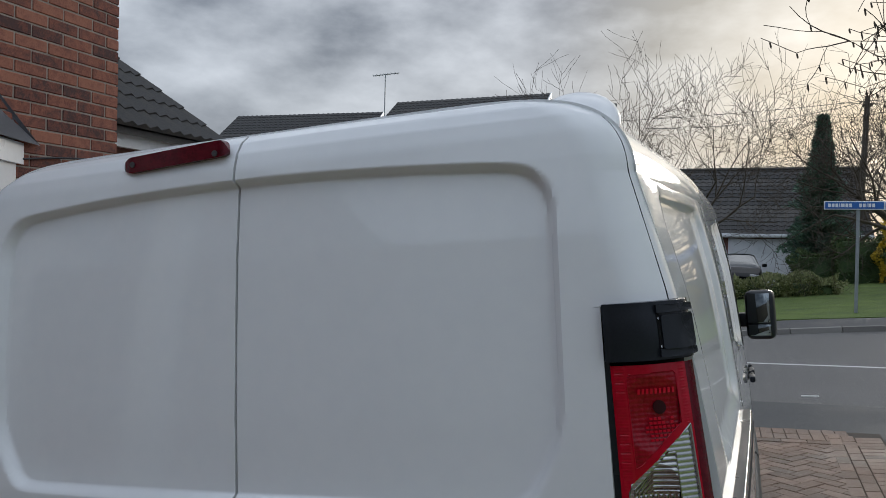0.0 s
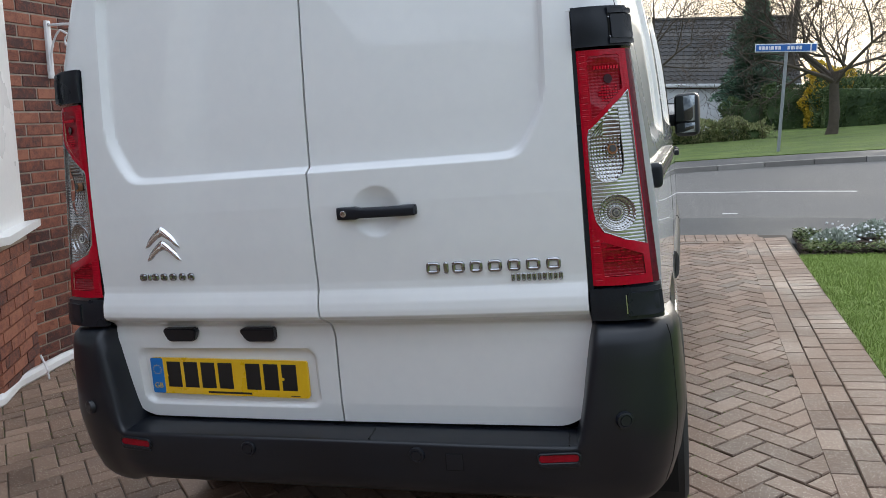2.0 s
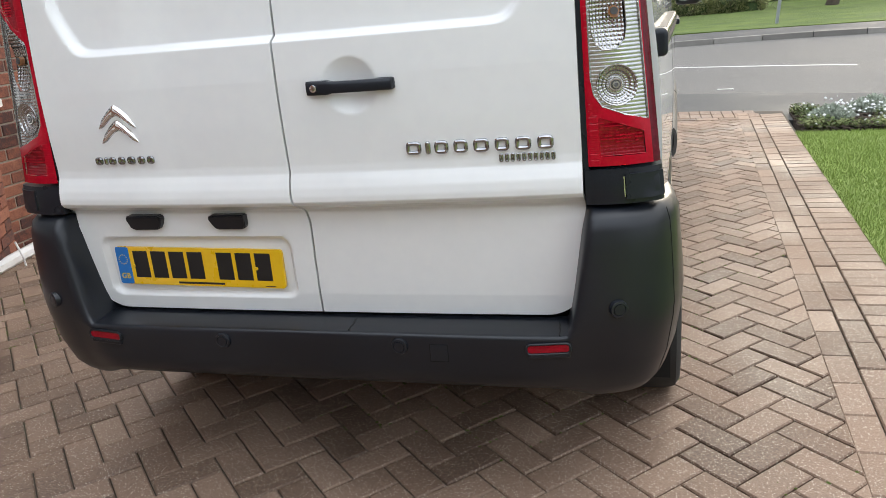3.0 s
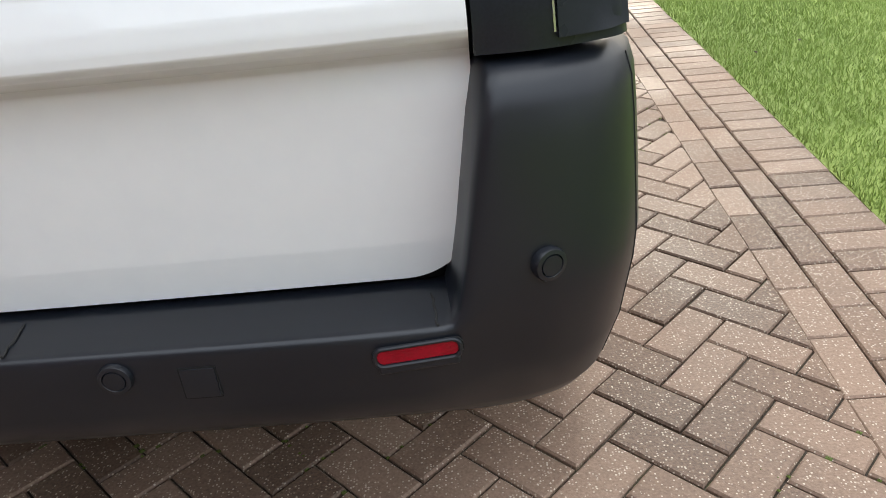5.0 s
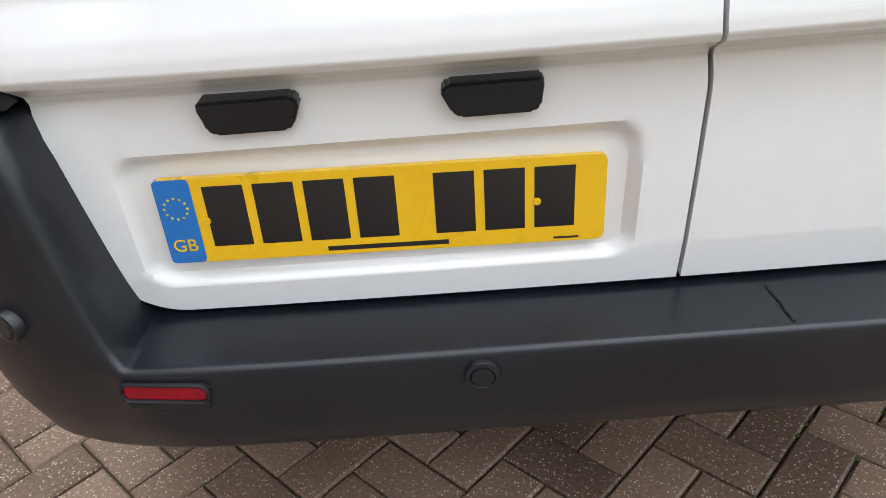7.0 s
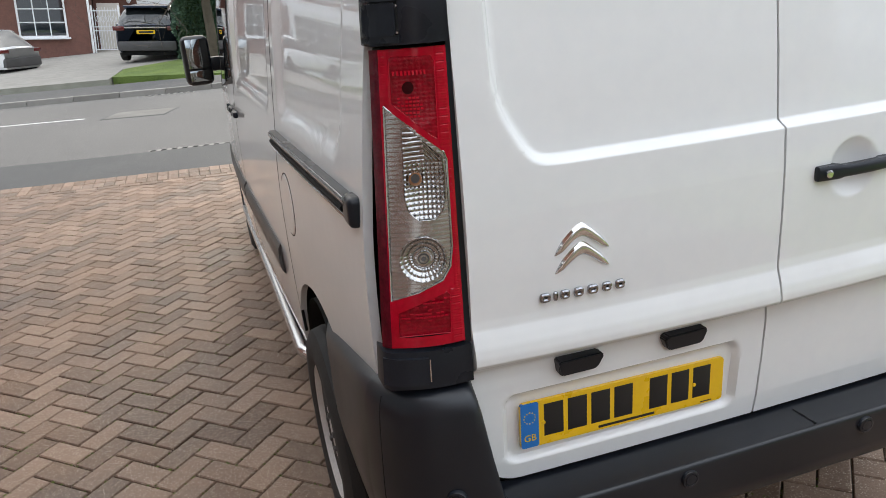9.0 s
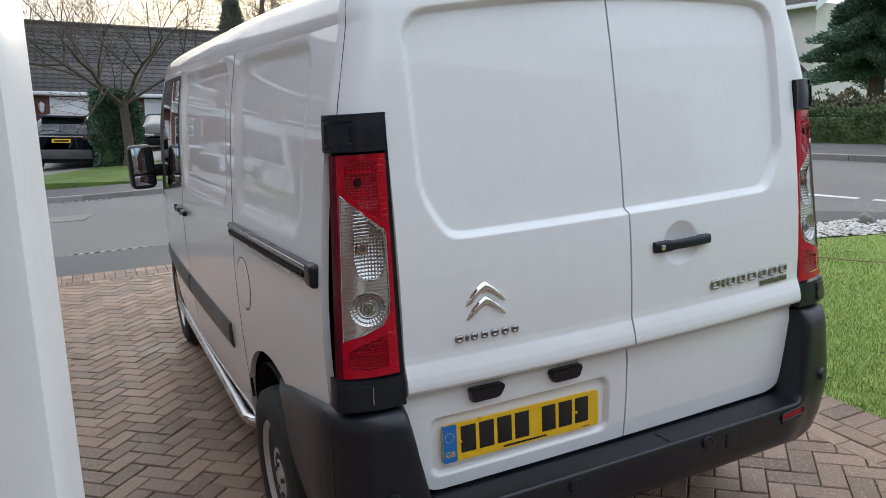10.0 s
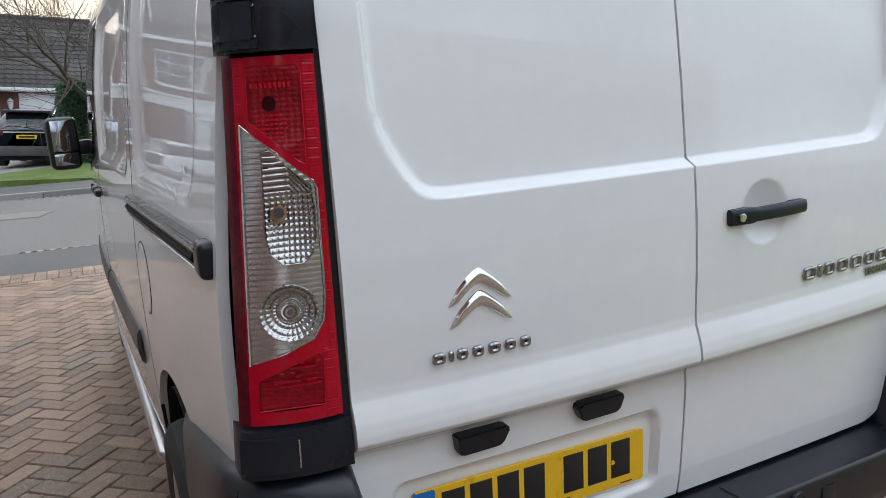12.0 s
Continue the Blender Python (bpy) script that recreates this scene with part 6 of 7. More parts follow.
# roofs seen over the van, with an aerial
for x, y, w, h, turn_ in ((-21.2, 33.0, 8.6, 8.75, 4), (-12.3, 34.0, 8.4, 8.70, -3)):
    far = thing("far_house", "far brick house with a dark tiled roof", "house", Matrix.Translation((x, y, x * RISE * 0.9)) @ Matrix.Rotation(radians(turn_), 4, "Z"), group="far houses")
    part("wall", boxes((-w / 2, w / 2, 0, 8, -1, h - 1.0)), FAR_BRICK, far)
    tiled_slope("roof", far, -w / 2 - 0.2, w / 2 + 0.2, -0.4, h - 1.1, 4.0, h + 2.0)
    part("bargeboard", sheet(lambda u, v, w=w, h=h: Vector((w / 2 + 0.2 + 0.05 * v, -0.4 + 4.4 * u, h - 1.1 + 3.1 * u)), [0, 1], [0, 1], rim=(0, 0, -0.25)), UPVC, far)
    part("window", boxes((-1.5, 0.5, -0.05, 0.02, h - 3.4, h - 2.0)), UPVC, far)
aerial = thing("tv_aerial", "thin rooftop television aerial", "aerial", Matrix.Translation((-16.8, 37.0, 7.8)))
part("mast", ring_tube(bmesh.new(), [(0, 0, 0), (0.02, 0, 3.2)], 0.03, 6), GALV, aerial)
part("boom", ring_tube(bmesh.new(), [(-0.75, 0, 3.12), (0.85, 0, 3.2)], 0.025, 6), GALV, aerial)
for i in range(7):
    part("element", ring_tube(bmesh.new(), [(-0.65 + 0.22 * i, -0.25, 3.13 + 0.01 * i), (-0.65 + 0.22 * i, 0.25, 3.13 + 0.01 * i)], 0.012, 5), GALV, aerial)

# street furniture
sign = thing("street_sign", "blue and white street name plate on a grey post", "sign", on_ground(3.62, 17.95, lift=-0.07))
part("sign_post", ring_tube(bmesh.new(), [(0, 0, -0.2), (0, 0, 2.62)], 0.038, 12), GALV, sign, "grey metal post")
panel = part("name_plate", box(bmesh.new(), -0.70, 0.64, -0.075, -0.045, 2.42, 2.61, 0.008), WHITE, sign, "white-edged plate")
part("blue_field", box(bmesh.new(), -0.68, 0.49, -0.080, -0.07, 2.44, 2.59), SIGN_BLUE, panel, "blue field")
part("side_field", box(bmesh.new(), 0.52, 0.62, -0.080, -0.07, 2.44, 2.59), SIGN_BLUE, panel)
x = -0.62
for w in (0.07, 0.07, 0.07, 0.03, 0.09, 0.07, 0.07, -0.12, 0.07, 0.07, 0.03, 0.07, 0.07):
    if w > 0:
        part("letter_bar", box(bmesh.new(), x, x + w - 0.015, -0.084, -0.078, 2.475, 2.555), WHITE, panel)
    x += abs(w) + 0.004
lamp_post = thing("street_lamp", "slim grey street lamp column on the far pavement", "street lamp", on_ground(13.2, 11.35))
part("column", ring_tube(bmesh.new(), [(0, 0, -0.2), (0, 0, 1.2), (0, 0, 1.25), (0, 0, 6.5)], [0.05, 0.05, 0.032, 0.024], 12), GALV, lamp_post)
part("lantern", box(bmesh.new(), -0.75, 0.05, -0.11, 0.11, 6.5, 6.62, 0.04), GALV, lamp_post)
pole = thing("telegraph_pole", "weathered wooden telegraph pole with wires", "pole", on_ground(6.4, 36.5, lift=-0.2))
part("shaft", ring_tube(bmesh.new(), [(0, 0, 0), (0.28, 0, 8.2)], [0.16, 0.11], 10), TIMBER, pole)
part("crossarm", box(bmesh.new(), 0.08, 0.46, -0.06, 0.06, 7.75, 7.87), TIMBER, pole)
for k, (x, y, z) in enumerate(((-22, 3, 0.2), (16, -6, 0.5), (30, 8, 0.8), (-9, -2, -1.2))):
    part("wire", ring_tube(bmesh.new(), [(0.28 + (x - 0.28) * t, y * t, 8.0 + z * t - 1.2 * 4 * t * (1 - t) * 0.3) for t in span(0, 1, 10)], 0.012, 4), BLACK, pole)

# unseen wall, added to close the drive behind and keep low sky off the rear doors
tagged(finish(boxes((-4.6, 9.5, -9.3, -9.05, -0.8, 4.4)), "boundary_wall", KERB), "unseen plain grey wall added behind the drive to dim the van's rear", "wall", kind="structure")

# ---- trees, hedges, plants ----
def limbs(rng, start, direction, length, radius, depth, spread, out, droop=0.0, kids=3, level=0, shrink_=0.68):
    """Grows a branch as bent segments and its side shoots; out collects (points, radii, level)."""
    pts, rad = [Vector(start)], [radius]
    d = Vector(direction).normalized()
    n = 5 if level < 2 else 4
    for i in range(n):
        d = (d + Vector((rng.uniform(-1, 1), rng.uniform(-1, 1), rng.uniform(-0.6, 0.8) - droop)) * 0.20).normalized()
        pts.append(pts[-1] + d * length / n)
        rad.append(radius * (1 - 0.62 * (i + 1) / n))
    out.append((pts, rad, level))
    if depth == 0:
        return
    for k in range(kids):
        i = rng.randrange(1 if level else 2, n + 1)
        a = rng.uniform(0, 2 * math.pi)
        side = d.cross(Vector((math.cos(a), math.sin(a), 0.3))).normalized()
        nd = (d * (1 - spread) + side * spread + Vector((0, 0, 0.12 - droop))).normalized()
        limbs(rng, pts[i], nd, length * rng.uniform(0.55, 0.85) * (1.0 if level else shrink_ / 0.68), rad[i] * rng.uniform(0.55, 0.8), depth - 1, spread, out, droop, kids, level + 1, shrink_)


def wood_mesh(name, branches, sides):
    verts, faces = [], []
    for pts, rad, level in branches:
        n = sides if level < 2 else 4 if level < 3 else 3
        k = len(verts)
        for i, p in enumerate(pts):
            a, b = pts[max(0, i - 1)], pts[min(len(pts) - 1, i + 1)]
            d = (b - a).normalized()
            s = d.cross(Vector((0.31, 0.17, 0.93)))
            s = s.normalized() if s.length > 1e-3 else Vector((1, 0, 0))
            t = s.cross(d)
            for j in range(n):
                q = 2 * math.pi * j / n
                verts.append(p + (s * math.cos(q) + t * math.sin(q)) * rad[i])
        for i in range(len(pts) - 1):
            for j in range(n):
                faces.append((k + i * n + j, k + i * n + (j + 1) % n, k + (i + 1) * n + (j + 1) % n, k + (i + 1) * n + j))
    me = bpy.data.meshes.new(name)
    me.from_pydata(verts, [], faces)
    return me


def bare_tree(label, place, height, fork, girth, seed, kids=4, depth=4, spread=0.55, crown=1.0, thin=0.0035):
    rng = random.Random(seed)
    tree = thing("tree", label, "tree", place, group="bare trees across the road")
    trunk = [(Vector((0.05 * math.sin(i), 0.04 * math.cos(2 * i), fork * i / 5 - 0.15)), girth * (1.25 if i == 0 else 1 - 0.05 * i)) for i in range(6)]
    part("trunk", wood_mesh("trunk", [([p for p, r in trunk], [r for p, r in trunk], 0)], 12), BARK, tree, "rough grey-brown trunk")
    out = []
    for k in range(6):
        a = 2 * math.pi * k / 6 + rng.uniform(-0.4, 0.4)
        d = Vector((math.cos(a) * crown, math.sin(a) * crown, rng.uniform(0.45, 1.1)))
        limbs(rng, trunk[-1][0] - Vector((0, 0, rng.uniform(0, 0.5))), d, (height - fork) * rng.uniform(0.5, 0.68), girth * rng.uniform(0.34, 0.5), depth, spread, out, 0.0, kids)
    for pts, rad, level in out:
        for i in range(len(rad)):
            rad[i] = max(rad[i], thin)
    big = [b for b in out if b[2] < 2]
    small = [b for b in out if b[2] >= 2]
    main = []
    for b in big:
        if b[2] == 0:
            main.append([b])
        else:
            main[-1].append(b)
    for group_ in main:
        part("limb", wood_mesh("limb", group_, 6), BARK, tree, "bare crooked limb")
    tagged(part("twigs", wood_mesh("twigs", small, 4), TWIG, tree, "bare winter twigs"), kind="stuff")
    return tree


bare_tree("leafless spreading tree with crooked limbs on the far verge", on_ground(-0.36, 22.85), 7.0, 2.15, 0.16, 4, 4, 4, 0.55, 0.9, 0.0048)
bare_tree("leafless brown garden tree on the far corner's grass", on_ground(6.05, 24.5), 6.9, 2.1, 0.17, 9, 4, 4, 0.58, 1.2, 0.0055)
bare_tree("leafless tree in the distance", on_ground(9.8, 38.0), 7.5, 2.0, 0.2, 15, 4, 4, 0.55, 1.0, 0.010)

# branches with catkins that hang over the flower bed
rng = random.Random(21)
over = thing("catkin_tree", "leafless hazel with dangling catkins leaning over the flower bed", "tree", SITE @ Matrix.Translation((4.9, 5.3, 0)))
stem = [Vector((0, 0, -0.1)), Vector((-0.05, 0, 0.9)), Vector((-0.25, -0.05, 1.9)), Vector((-0.7, -0.1, 2.7)), Vector((-1.4, -0.25, 3.25))]
part("trunk", wood_mesh("trunk", [(stem, [0.09, 0.08, 0.065, 0.05, 0.035], 0)], 10), BARK, over, "slender brown trunk")
out = []
for tx, ty, tz, l in ((1.86, 4.7, 3.02, 0), (2.15, 4.8, 2.80, 1), (2.10, 4.6, 3.22, 2), (2.35, 4.9, 2.85, 3), (2.30, 4.5, 3.40, 4), (2.6, 5.2, 3.1, 3), (2.5, 4.3, 3.0, 4), (2.6, 4.9, 3.7, 4), (5.3, 5.8, 4.1, 3), (4.6, 4.6, 4.2, 3)):
    start = stem[2 + l % 3]
    target = Vector((tx - 4.9, ty - 5.3, tz))
    pts, n = [], 9
    for i in range(n + 1):
        t = i / n
        pts.append(start.lerp(target, t) + Vector((0.05 * math.sin(5 * t + l), 0.06 * math.sin(4 * t + 2 * l), 0.22 * math.sin(math.pi * t) + 0.03 * math.sin(9 * t + l))))
    out.append((pts, [0.016 - 0.0135 * i / n for i in range(n + 1)], 0))
    for i in range(2, n + 1):
        for k in range(2):
            d = (pts[i] - pts[i - 1]).normalized() * 0.7 + Vector((rng.uniform(-0.5, 0.2), rng.uniform(-0.8, 0.8), rng.uniform(-0.5, 0.6)))
            limbs(rng, pts[i], d, rng.uniform(0.22, 0.50), 0.0055, 1, 0.5, out, 0.12, 2, 1)
for pts, rad, level in out:
    for i in range(len(rad)):
        rad[i] = max(rad[i], 0.0027)
tagged(part("twigs", wood_mesh("twigs", out, 5), BARK, over, "thin dark twigs"), kind="stuff")
verts, faces = [], []
for pts, rad, level in out:
    if level < 1:
        continue
    for p in pts[2:]:
        if rng.random() < 0.40:
            l, r = rng.uniform(0.03, 0.06), rng.uniform(0.005, 0.0075)
            k = len(verts)
            for h, w in ((0.0, 0.3), (0.25, 1.0), (0.75, 1.0), (1.0, 0.3)):
                for j in range(5):
                    a = 2 * math.pi * j / 5
                    verts.append(p + Vector((r * w * math.cos(a) + 0.006 * h, r * w * math.sin(a), -l * h)))
            for i in range(3):
                for j in range(5):
                    faces.append((k + i * 5 + j, k + i * 5 + (j + 1) % 5, k + (i + 1) * 5 + (j + 1) % 5, k + (i + 1) * 5 + j))
me = bpy.data.meshes.new("catkins")
me.from_pydata(verts, [], faces)
tagged(part("catkins", me, BARK, over, "brown dangling catkins"), kind="stuff")


def leaf_cloud(name, count, seed, inside_, size, mat, parent, label, up=0.3, kind="stuff", slim=1.0):
    """Many small leaf tufts; inside_(rng) gives a place and an outward way."""
    rng = random.Random(seed)
    verts, faces = [], []
    for _ in range(count):
        p, d = inside_(rng)
        d = (d + Vector((rng.uniform(-1, 1), rng.uniform(-1, 1), rng.uniform(-0.6, 1) + up)) * 0.7).normalized()
        s = d.cross(Vector((rng.uniform(-1, 1), rng.uniform(-1, 1), rng.uniform(-1, 1)))).normalized()
        l, w = size * rng.uniform(0.6, 1.5), size * rng.uniform(0.22, 0.42) * slim
        k = len(verts)
        verts += [p - s * w * 0.3, p + d * l * 0.5 - s * w, p + d * l, p + d * l * 0.5 + s * w]
        faces.append((k, k + 1, k + 2, k + 3))
    me = bpy.data.meshes.new(name)
    me.from_pydata(verts, [], faces)
    ob = part(name, me, mat, parent, label, smooth=False)
    return tagged(ob, kind=kind)


def conifer(label, place, height, radius, seed, count=26000, size=0.16, layered=0.55, bare=0.3, taper=0.85):
    tree = thing("conifer", label, "tree", place, group="conifers across the road")
    part("trunk", wood_mesh("trunk", [([Vector((0, 0, -0.2)), Vector((0.03, 0, height * 0.5)), Vector((0, 0, height * 0.97))], [radius * 0.10, radius * 0.06, 0.02], 0)], 10), BARK, tree)

    def place_leaf(rng):
        h = bare + (height - bare) * (1 - math.sqrt(rng.random())) if rng.random() < 0.7 else rng.uniform(bare, height)
        a = rng.uniform(0, 2 * math.pi)
        t = (h - bare) / (height - bare)
        tier = 0.66 + 0.34 * math.cos(2 * math.pi * (h / layered + 0.35 * math.sin(3 * a + seed)))
        lobe = 0.84 + 0.85 * noise.noise(Vector((math.cos(a) * 1.9, math.sin(a) * 1.9, h * 0.9 + seed)))
        r = radius * (1 - t) ** taper * tier * lobe * (0.85 + 0.5 * noise.noise(Vector((seed, h * 2.6, a * 0.5)))) * (0.45 + 0.55 * rng.random() ** 0.35) + 0.06
        return Vector((r * math.cos(a), r * math.sin(a), h - 0.22 * r)), Vector((math.cos(a), math.sin(a), 0.05))
    leaf_cloud("foliage", count, seed, place_leaf, size, CONIFER, tree, "dark green needled sprays", slim=0.45)
    return tree


conifer("tall dark narrow conifer beside the garage", on_ground(4.55, 33.0), 6.8, 2.3, 3, 40000, 0.18, 0.80, taper=1.15)
conifer("broad dark green conifer behind the hedge", on_ground(18.5, 12.7), 8.2, 2.3, 7, 150000, 0.125, 0.80, 1.3)
conifer("dark conifer behind the hedge", on_ground(22.5, 9.0), 8.0, 2.4, 8, 40000, 0.24, 0.75)


def hedge(name, label, m, sx, sy, h, seed, count, size, mat=HEDGE, round_=0.15):
    ob = thing(name, label, "hedge" if "hedge" in name else "shrub", m, group={"low_hedge": "low garden hedges", "shrub": "garden shrubs across the road"}.get(name, ""))
    core = box(bmesh.new(), -sx / 2 + 0.12, sx / 2 - 0.12, -sy / 2 + 0.12, sy / 2 - 0.12, -0.1, h - 0.12, min(0.12, sx / 4))
    part("core", core, HEDGE, ob, "shaded inner branches")

    def place_leaf(rng):
        f = rng.choices((0, 1, 2, 3, 4), (sy * h, sy * h, sx * h, sx * h, sx * sy))[0]
        u, v = rng.uniform(-0.5, 0.5), rng.uniform(0, 1)
        if f < 2:
            s = 1 if f else -1
            p, d = Vector((s * sx / 2, u * sy, v * h)), Vector((s, 0, 0))
        elif f < 4:
            s = 1 if f == 3 else -1
            p, d = Vector((u * sx, s * sy / 2, v * h)), Vector((0, s, 0))
        else:
            p, d = Vector((u * sx, rng.uniform(-0.5, 0.5) * sy, h)), Vector((0, 0, 1))
        wob = noise.noise(p * 1.6 + Vector((seed, 0, 0))) * round_ - 0.08 * rng.random()
        edge = max(0.0, p.z / h - 0.8)
        p = p + d * wob - Vector((p.x, p.y, 0)) * edge * 0.15
        return p, d
    leaf_cloud("foliage", count, seed, place_leaf, size, mat, ob, "small green leaves")
    return ob


hedge("column_hedge", "clipped dark green evergreen column beside the parked car", on_ground(-0.62, 23.8), 1.28, 1.05, 2.25, 2, 16000, 0.09, CONIFER, 0.25)
for y, l, mat, seed in ((6.0, 3.4, SHRUB, 5), (9.3, 3.2, HEDGE, 6), (2.4, 3.6, HEDGE, 7)):
    hedge("low_hedge", "low clipped garden hedge behind the far pavement", on_ground(13.1, y + 0.4, 6), 0.9, l, 0.62, seed, 9000, 0.06, mat, 0.16)
hedge("shrub", "dull brown-green shrub behind the hedge", on_ground(14.6, 9.6), 1.6, 5.6, 0.72, 17, 12000, 0.08, BROWN_SHRUB, 0.5)
for x, y, sx, h, mat, seed in ((1.9, 25.2, 1.5, 0.55, PALE_SHRUB, 31), (3.4, 25.3, 1.6, 0.50, PALE_SHRUB, 32), (7.8, 29.5, 2.4, 1.5, HEDGE, 33), (10.5, 30.0, 3.0, 1.5, HEDGE, 34), (7.0, 30.6, 1.3, 2.2, FLOWER, 35), (4.6, 31.5, 2.2, 1.2, HEDGE, 36), (6.0, 31.2, 2.4, 1.7, HEDGE, 37), (8.6, 33.5, 3.6, 2.0, HEDGE, 38)):
    hedge("shrub", {PALE_SHRUB: "low yellow-green shrub at the grass's back edge", HEDGE: "dark green rounded garden shrub", FLOWER: "shrub covered in yellow blossom"}[mat], on_ground(x, y), sx, 1.0, h, seed, 5000, 0.09, mat, 0.45)

# far lawns
site(tagged(finish(prism([(-2.9, 19.5), (-0.3, 17.0), (3.0, 16.85), (7.2, 16.3), (12, 14.6), (16, 20), (14, 30), (6, 31), (2.5, 30.0), (1.3, 25.0), (0.3, 23.9), (-1.3, 23.4), (-2.75, 21.9)], -0.15, 0.045), "far_lawn", VERGE), "mown grass verge on the far corner", "lawn", kind="structure"))
site(tagged(finish(prism([(-8.5, 20.6), (-2.95, 19.0), (-2.80, 21.93), (-1.33, 23.45), (0.27, 23.95), (1.27, 25.03), (2.47, 30.05), (4.0, 31), (4.2, 36), (-9, 36.5)], -0.15, 0.035), "far_drive", KERB), "pale paved drive in front of the garages", "driveway", kind="structure"))
# dead twig and leaves on the lawn
stick = [Vector((4.05, 2.76, 0.024)), Vector((4.14, 2.55, 0.030)), Vector((4.22, 2.36, 0.026)), Vector((4.36, 2.10, 0.034))]
tagged(finish(wood_mesh("fallen_twig", [(stick, [0.006, 0.006, 0.005, 0.004], 0)], 6), "fallen_twig", DEAD_WOOD, m=SITE), "thin brown twig lying on the lawn", "twig")
cord = [Vector((2.72, 1.00, 0.024)), Vector((2.52, 0.80, 0.022)), Vector((2.30, 0.66, 0.026)), Vector((2.28, 0.52, 0.022))]
tagged(finish(wood_mesh("fallen_twig", [(cord, [0.003, 0.004, 0.005, 0.007], 0)], 6), "fallen_twig", BARK, m=SITE), "dark crooked twig on the lawn beside the drive", "twig")


def fallen(rng):
    x, y = rng.uniform(1.9, 5.6), rng.uniform(-0.8, 4.8)
    if not inside(x, y, outline):
        return None
    a, r = rng.uniform(0, 6.28), rng.uniform(0.012, 0.026)
    c, s = math.cos(a) * r, math.sin(a) * r
    return [(x + c, y + s, 0.022), (x - s * 0.5, y + c * 0.5, 0.027), (x - c, y - s, 0.020), (x + s * 0.5, y - c * 0.5, 0.026)], [(0, 1, 2, 3)]


tagged(finish(scatter_mesh("fallen_leaves", fallen, 90, 4), "fallen_leaves", EARTH, smooth=False, m=SITE), "small dead brown leaves on the lawn", "leaves", kind="stuff")
# plants of the near bed
for x, y, s, h, mat, seed in ((2.75, 5.85, 0.42, 0.12, SILVER_LEAF, 41), (3.25, 5.6, 0.5, 0.14, SILVER_LEAF, 42), (2.35, 5.55, 0.35, 0.10, SILVER_LEAF, 43), (3.6, 5.1, 0.5, 0.3, HEDGE, 44), (4.55, 4.55, 0.55, 0.42, SHRUB, 45), (2.9, 5.25, 0.3, 0.12, HEDGE, 46)):
    plant = thing("bed_plant", {SILVER_LEAF: "low silver-leaved bedding plant in bark mulch", HEDGE: "small green bedding plant", SHRUB: "rounded yellow-green shrub beside white pebbles"}[mat], "plant", SITE @ Matrix.Translation((x, y, 0)), group="bedding plants")

    def tuft(rng, s=s, h=h):
        a, r = rng.uniform(0, 6.28), math.sqrt(rng.random())
        z = h * (1 - r * r) * rng.uniform(0.35, 1.0)
        return Vector((s / 2 * r * math.cos(a), s / 2 * r * math.sin(a), z + 0.01)), Vector((math.cos(a) * r, math.sin(a) * r, 0.8))
    leaf_cloud("leaves", 1500, seed, tuft, 0.035, mat, plant, "small leaves")


def chip(rng):
    for _ in range(5):
        x, y = rng.uniform(2.0, 4.2), rng.uniform(4.7, 6.2)
        if inside(x, y, bed_front):
            break
    else:
        return None
    a, l, w = rng.uniform(0, 6.28), rng.uniform(0.012, 0.035), rng.uniform(0.006, 0.014)
    c, s, z = math.cos(a), math.sin(a), rng.uniform(0.008, 0.03)
    t = rng.uniform(-0.01, 0.01)
    return [(x + c * l - s * w, y + s * l + c * w, z + t), (x - c * l - s * w, y - s * l + c * w, z), (x - c * l + s * w, y - s * l - c * w, z + 0.004), (x + c * l + s * w, y + s * l - c * w, z + t + 0.004)], [(0, 1, 2, 3)]


tagged(finish(scatter_mesh("bark_chips", chip, 3500, 12), "bark_chips", EARTH, smooth=False, m=SITE), "loose brown bark chips on the bed", "mulch", kind="stuff")

def cover(rng):
    for _ in range(6):
        x, y = rng.uniform(2.05, 4.2), rng.uniform(4.7, 6.2)
        if inside(x, y, bed_front) and noise.noise(Vector((x * 2.4, y * 2.4, 1.7))) > 0.02:
            break
    else:
        return None
    a, l, w, z = rng.uniform(0, 6.28), rng.uniform(0.015, 0.035), rng.uniform(0.006, 0.012), rng.uniform(0.01, 0.07)
    c, s = math.cos(a), math.sin(a)
    return [(x, y, z), (x + c * l * 0.5 - s * w, y + s * l * 0.5 + c * w, z + l * 0.4), (x + c * l, y + s * l, z + l * 0.5), (x + c * l * 0.5 + s * w, y + s * l * 0.5 - c * w, z + l * 0.4)], [(0, 1, 2, 3)]


tagged(finish(scatter_mesh("ground_cover", cover, 5200, 23), "ground_cover", SHRUB, smooth=False, m=SITE), "low yellow-green ground cover in the flower bed", "plants", kind="stuff")


def blossom(rng):
    x, y = rng.gauss(2.95, 0.34), rng.gauss(5.66, 0.20)
    if rng.random() < 0.12:
        x, y = rng.uniform(2.1, 3.4), rng.uniform(5.1, 6.0)
    if not inside(x, y, bed_front):
        return None
    r, z = rng.uniform(0.008, 0.017), rng.uniform(0.03, 0.13)
    o = [(r, 0, 0), (0, r, 0), (-r, 0, 0), (0, -r, 0), (0, 0, r), (0, 0, -r * 0.5)]
    return [(x + p, y + q, z + w) for p, q, w in o], [(0, 1, 4), (1, 2, 4), (2, 3, 4), (3, 0, 4), (1, 0, 5), (2, 1, 5), (3, 2, 5), (0, 3, 5)]


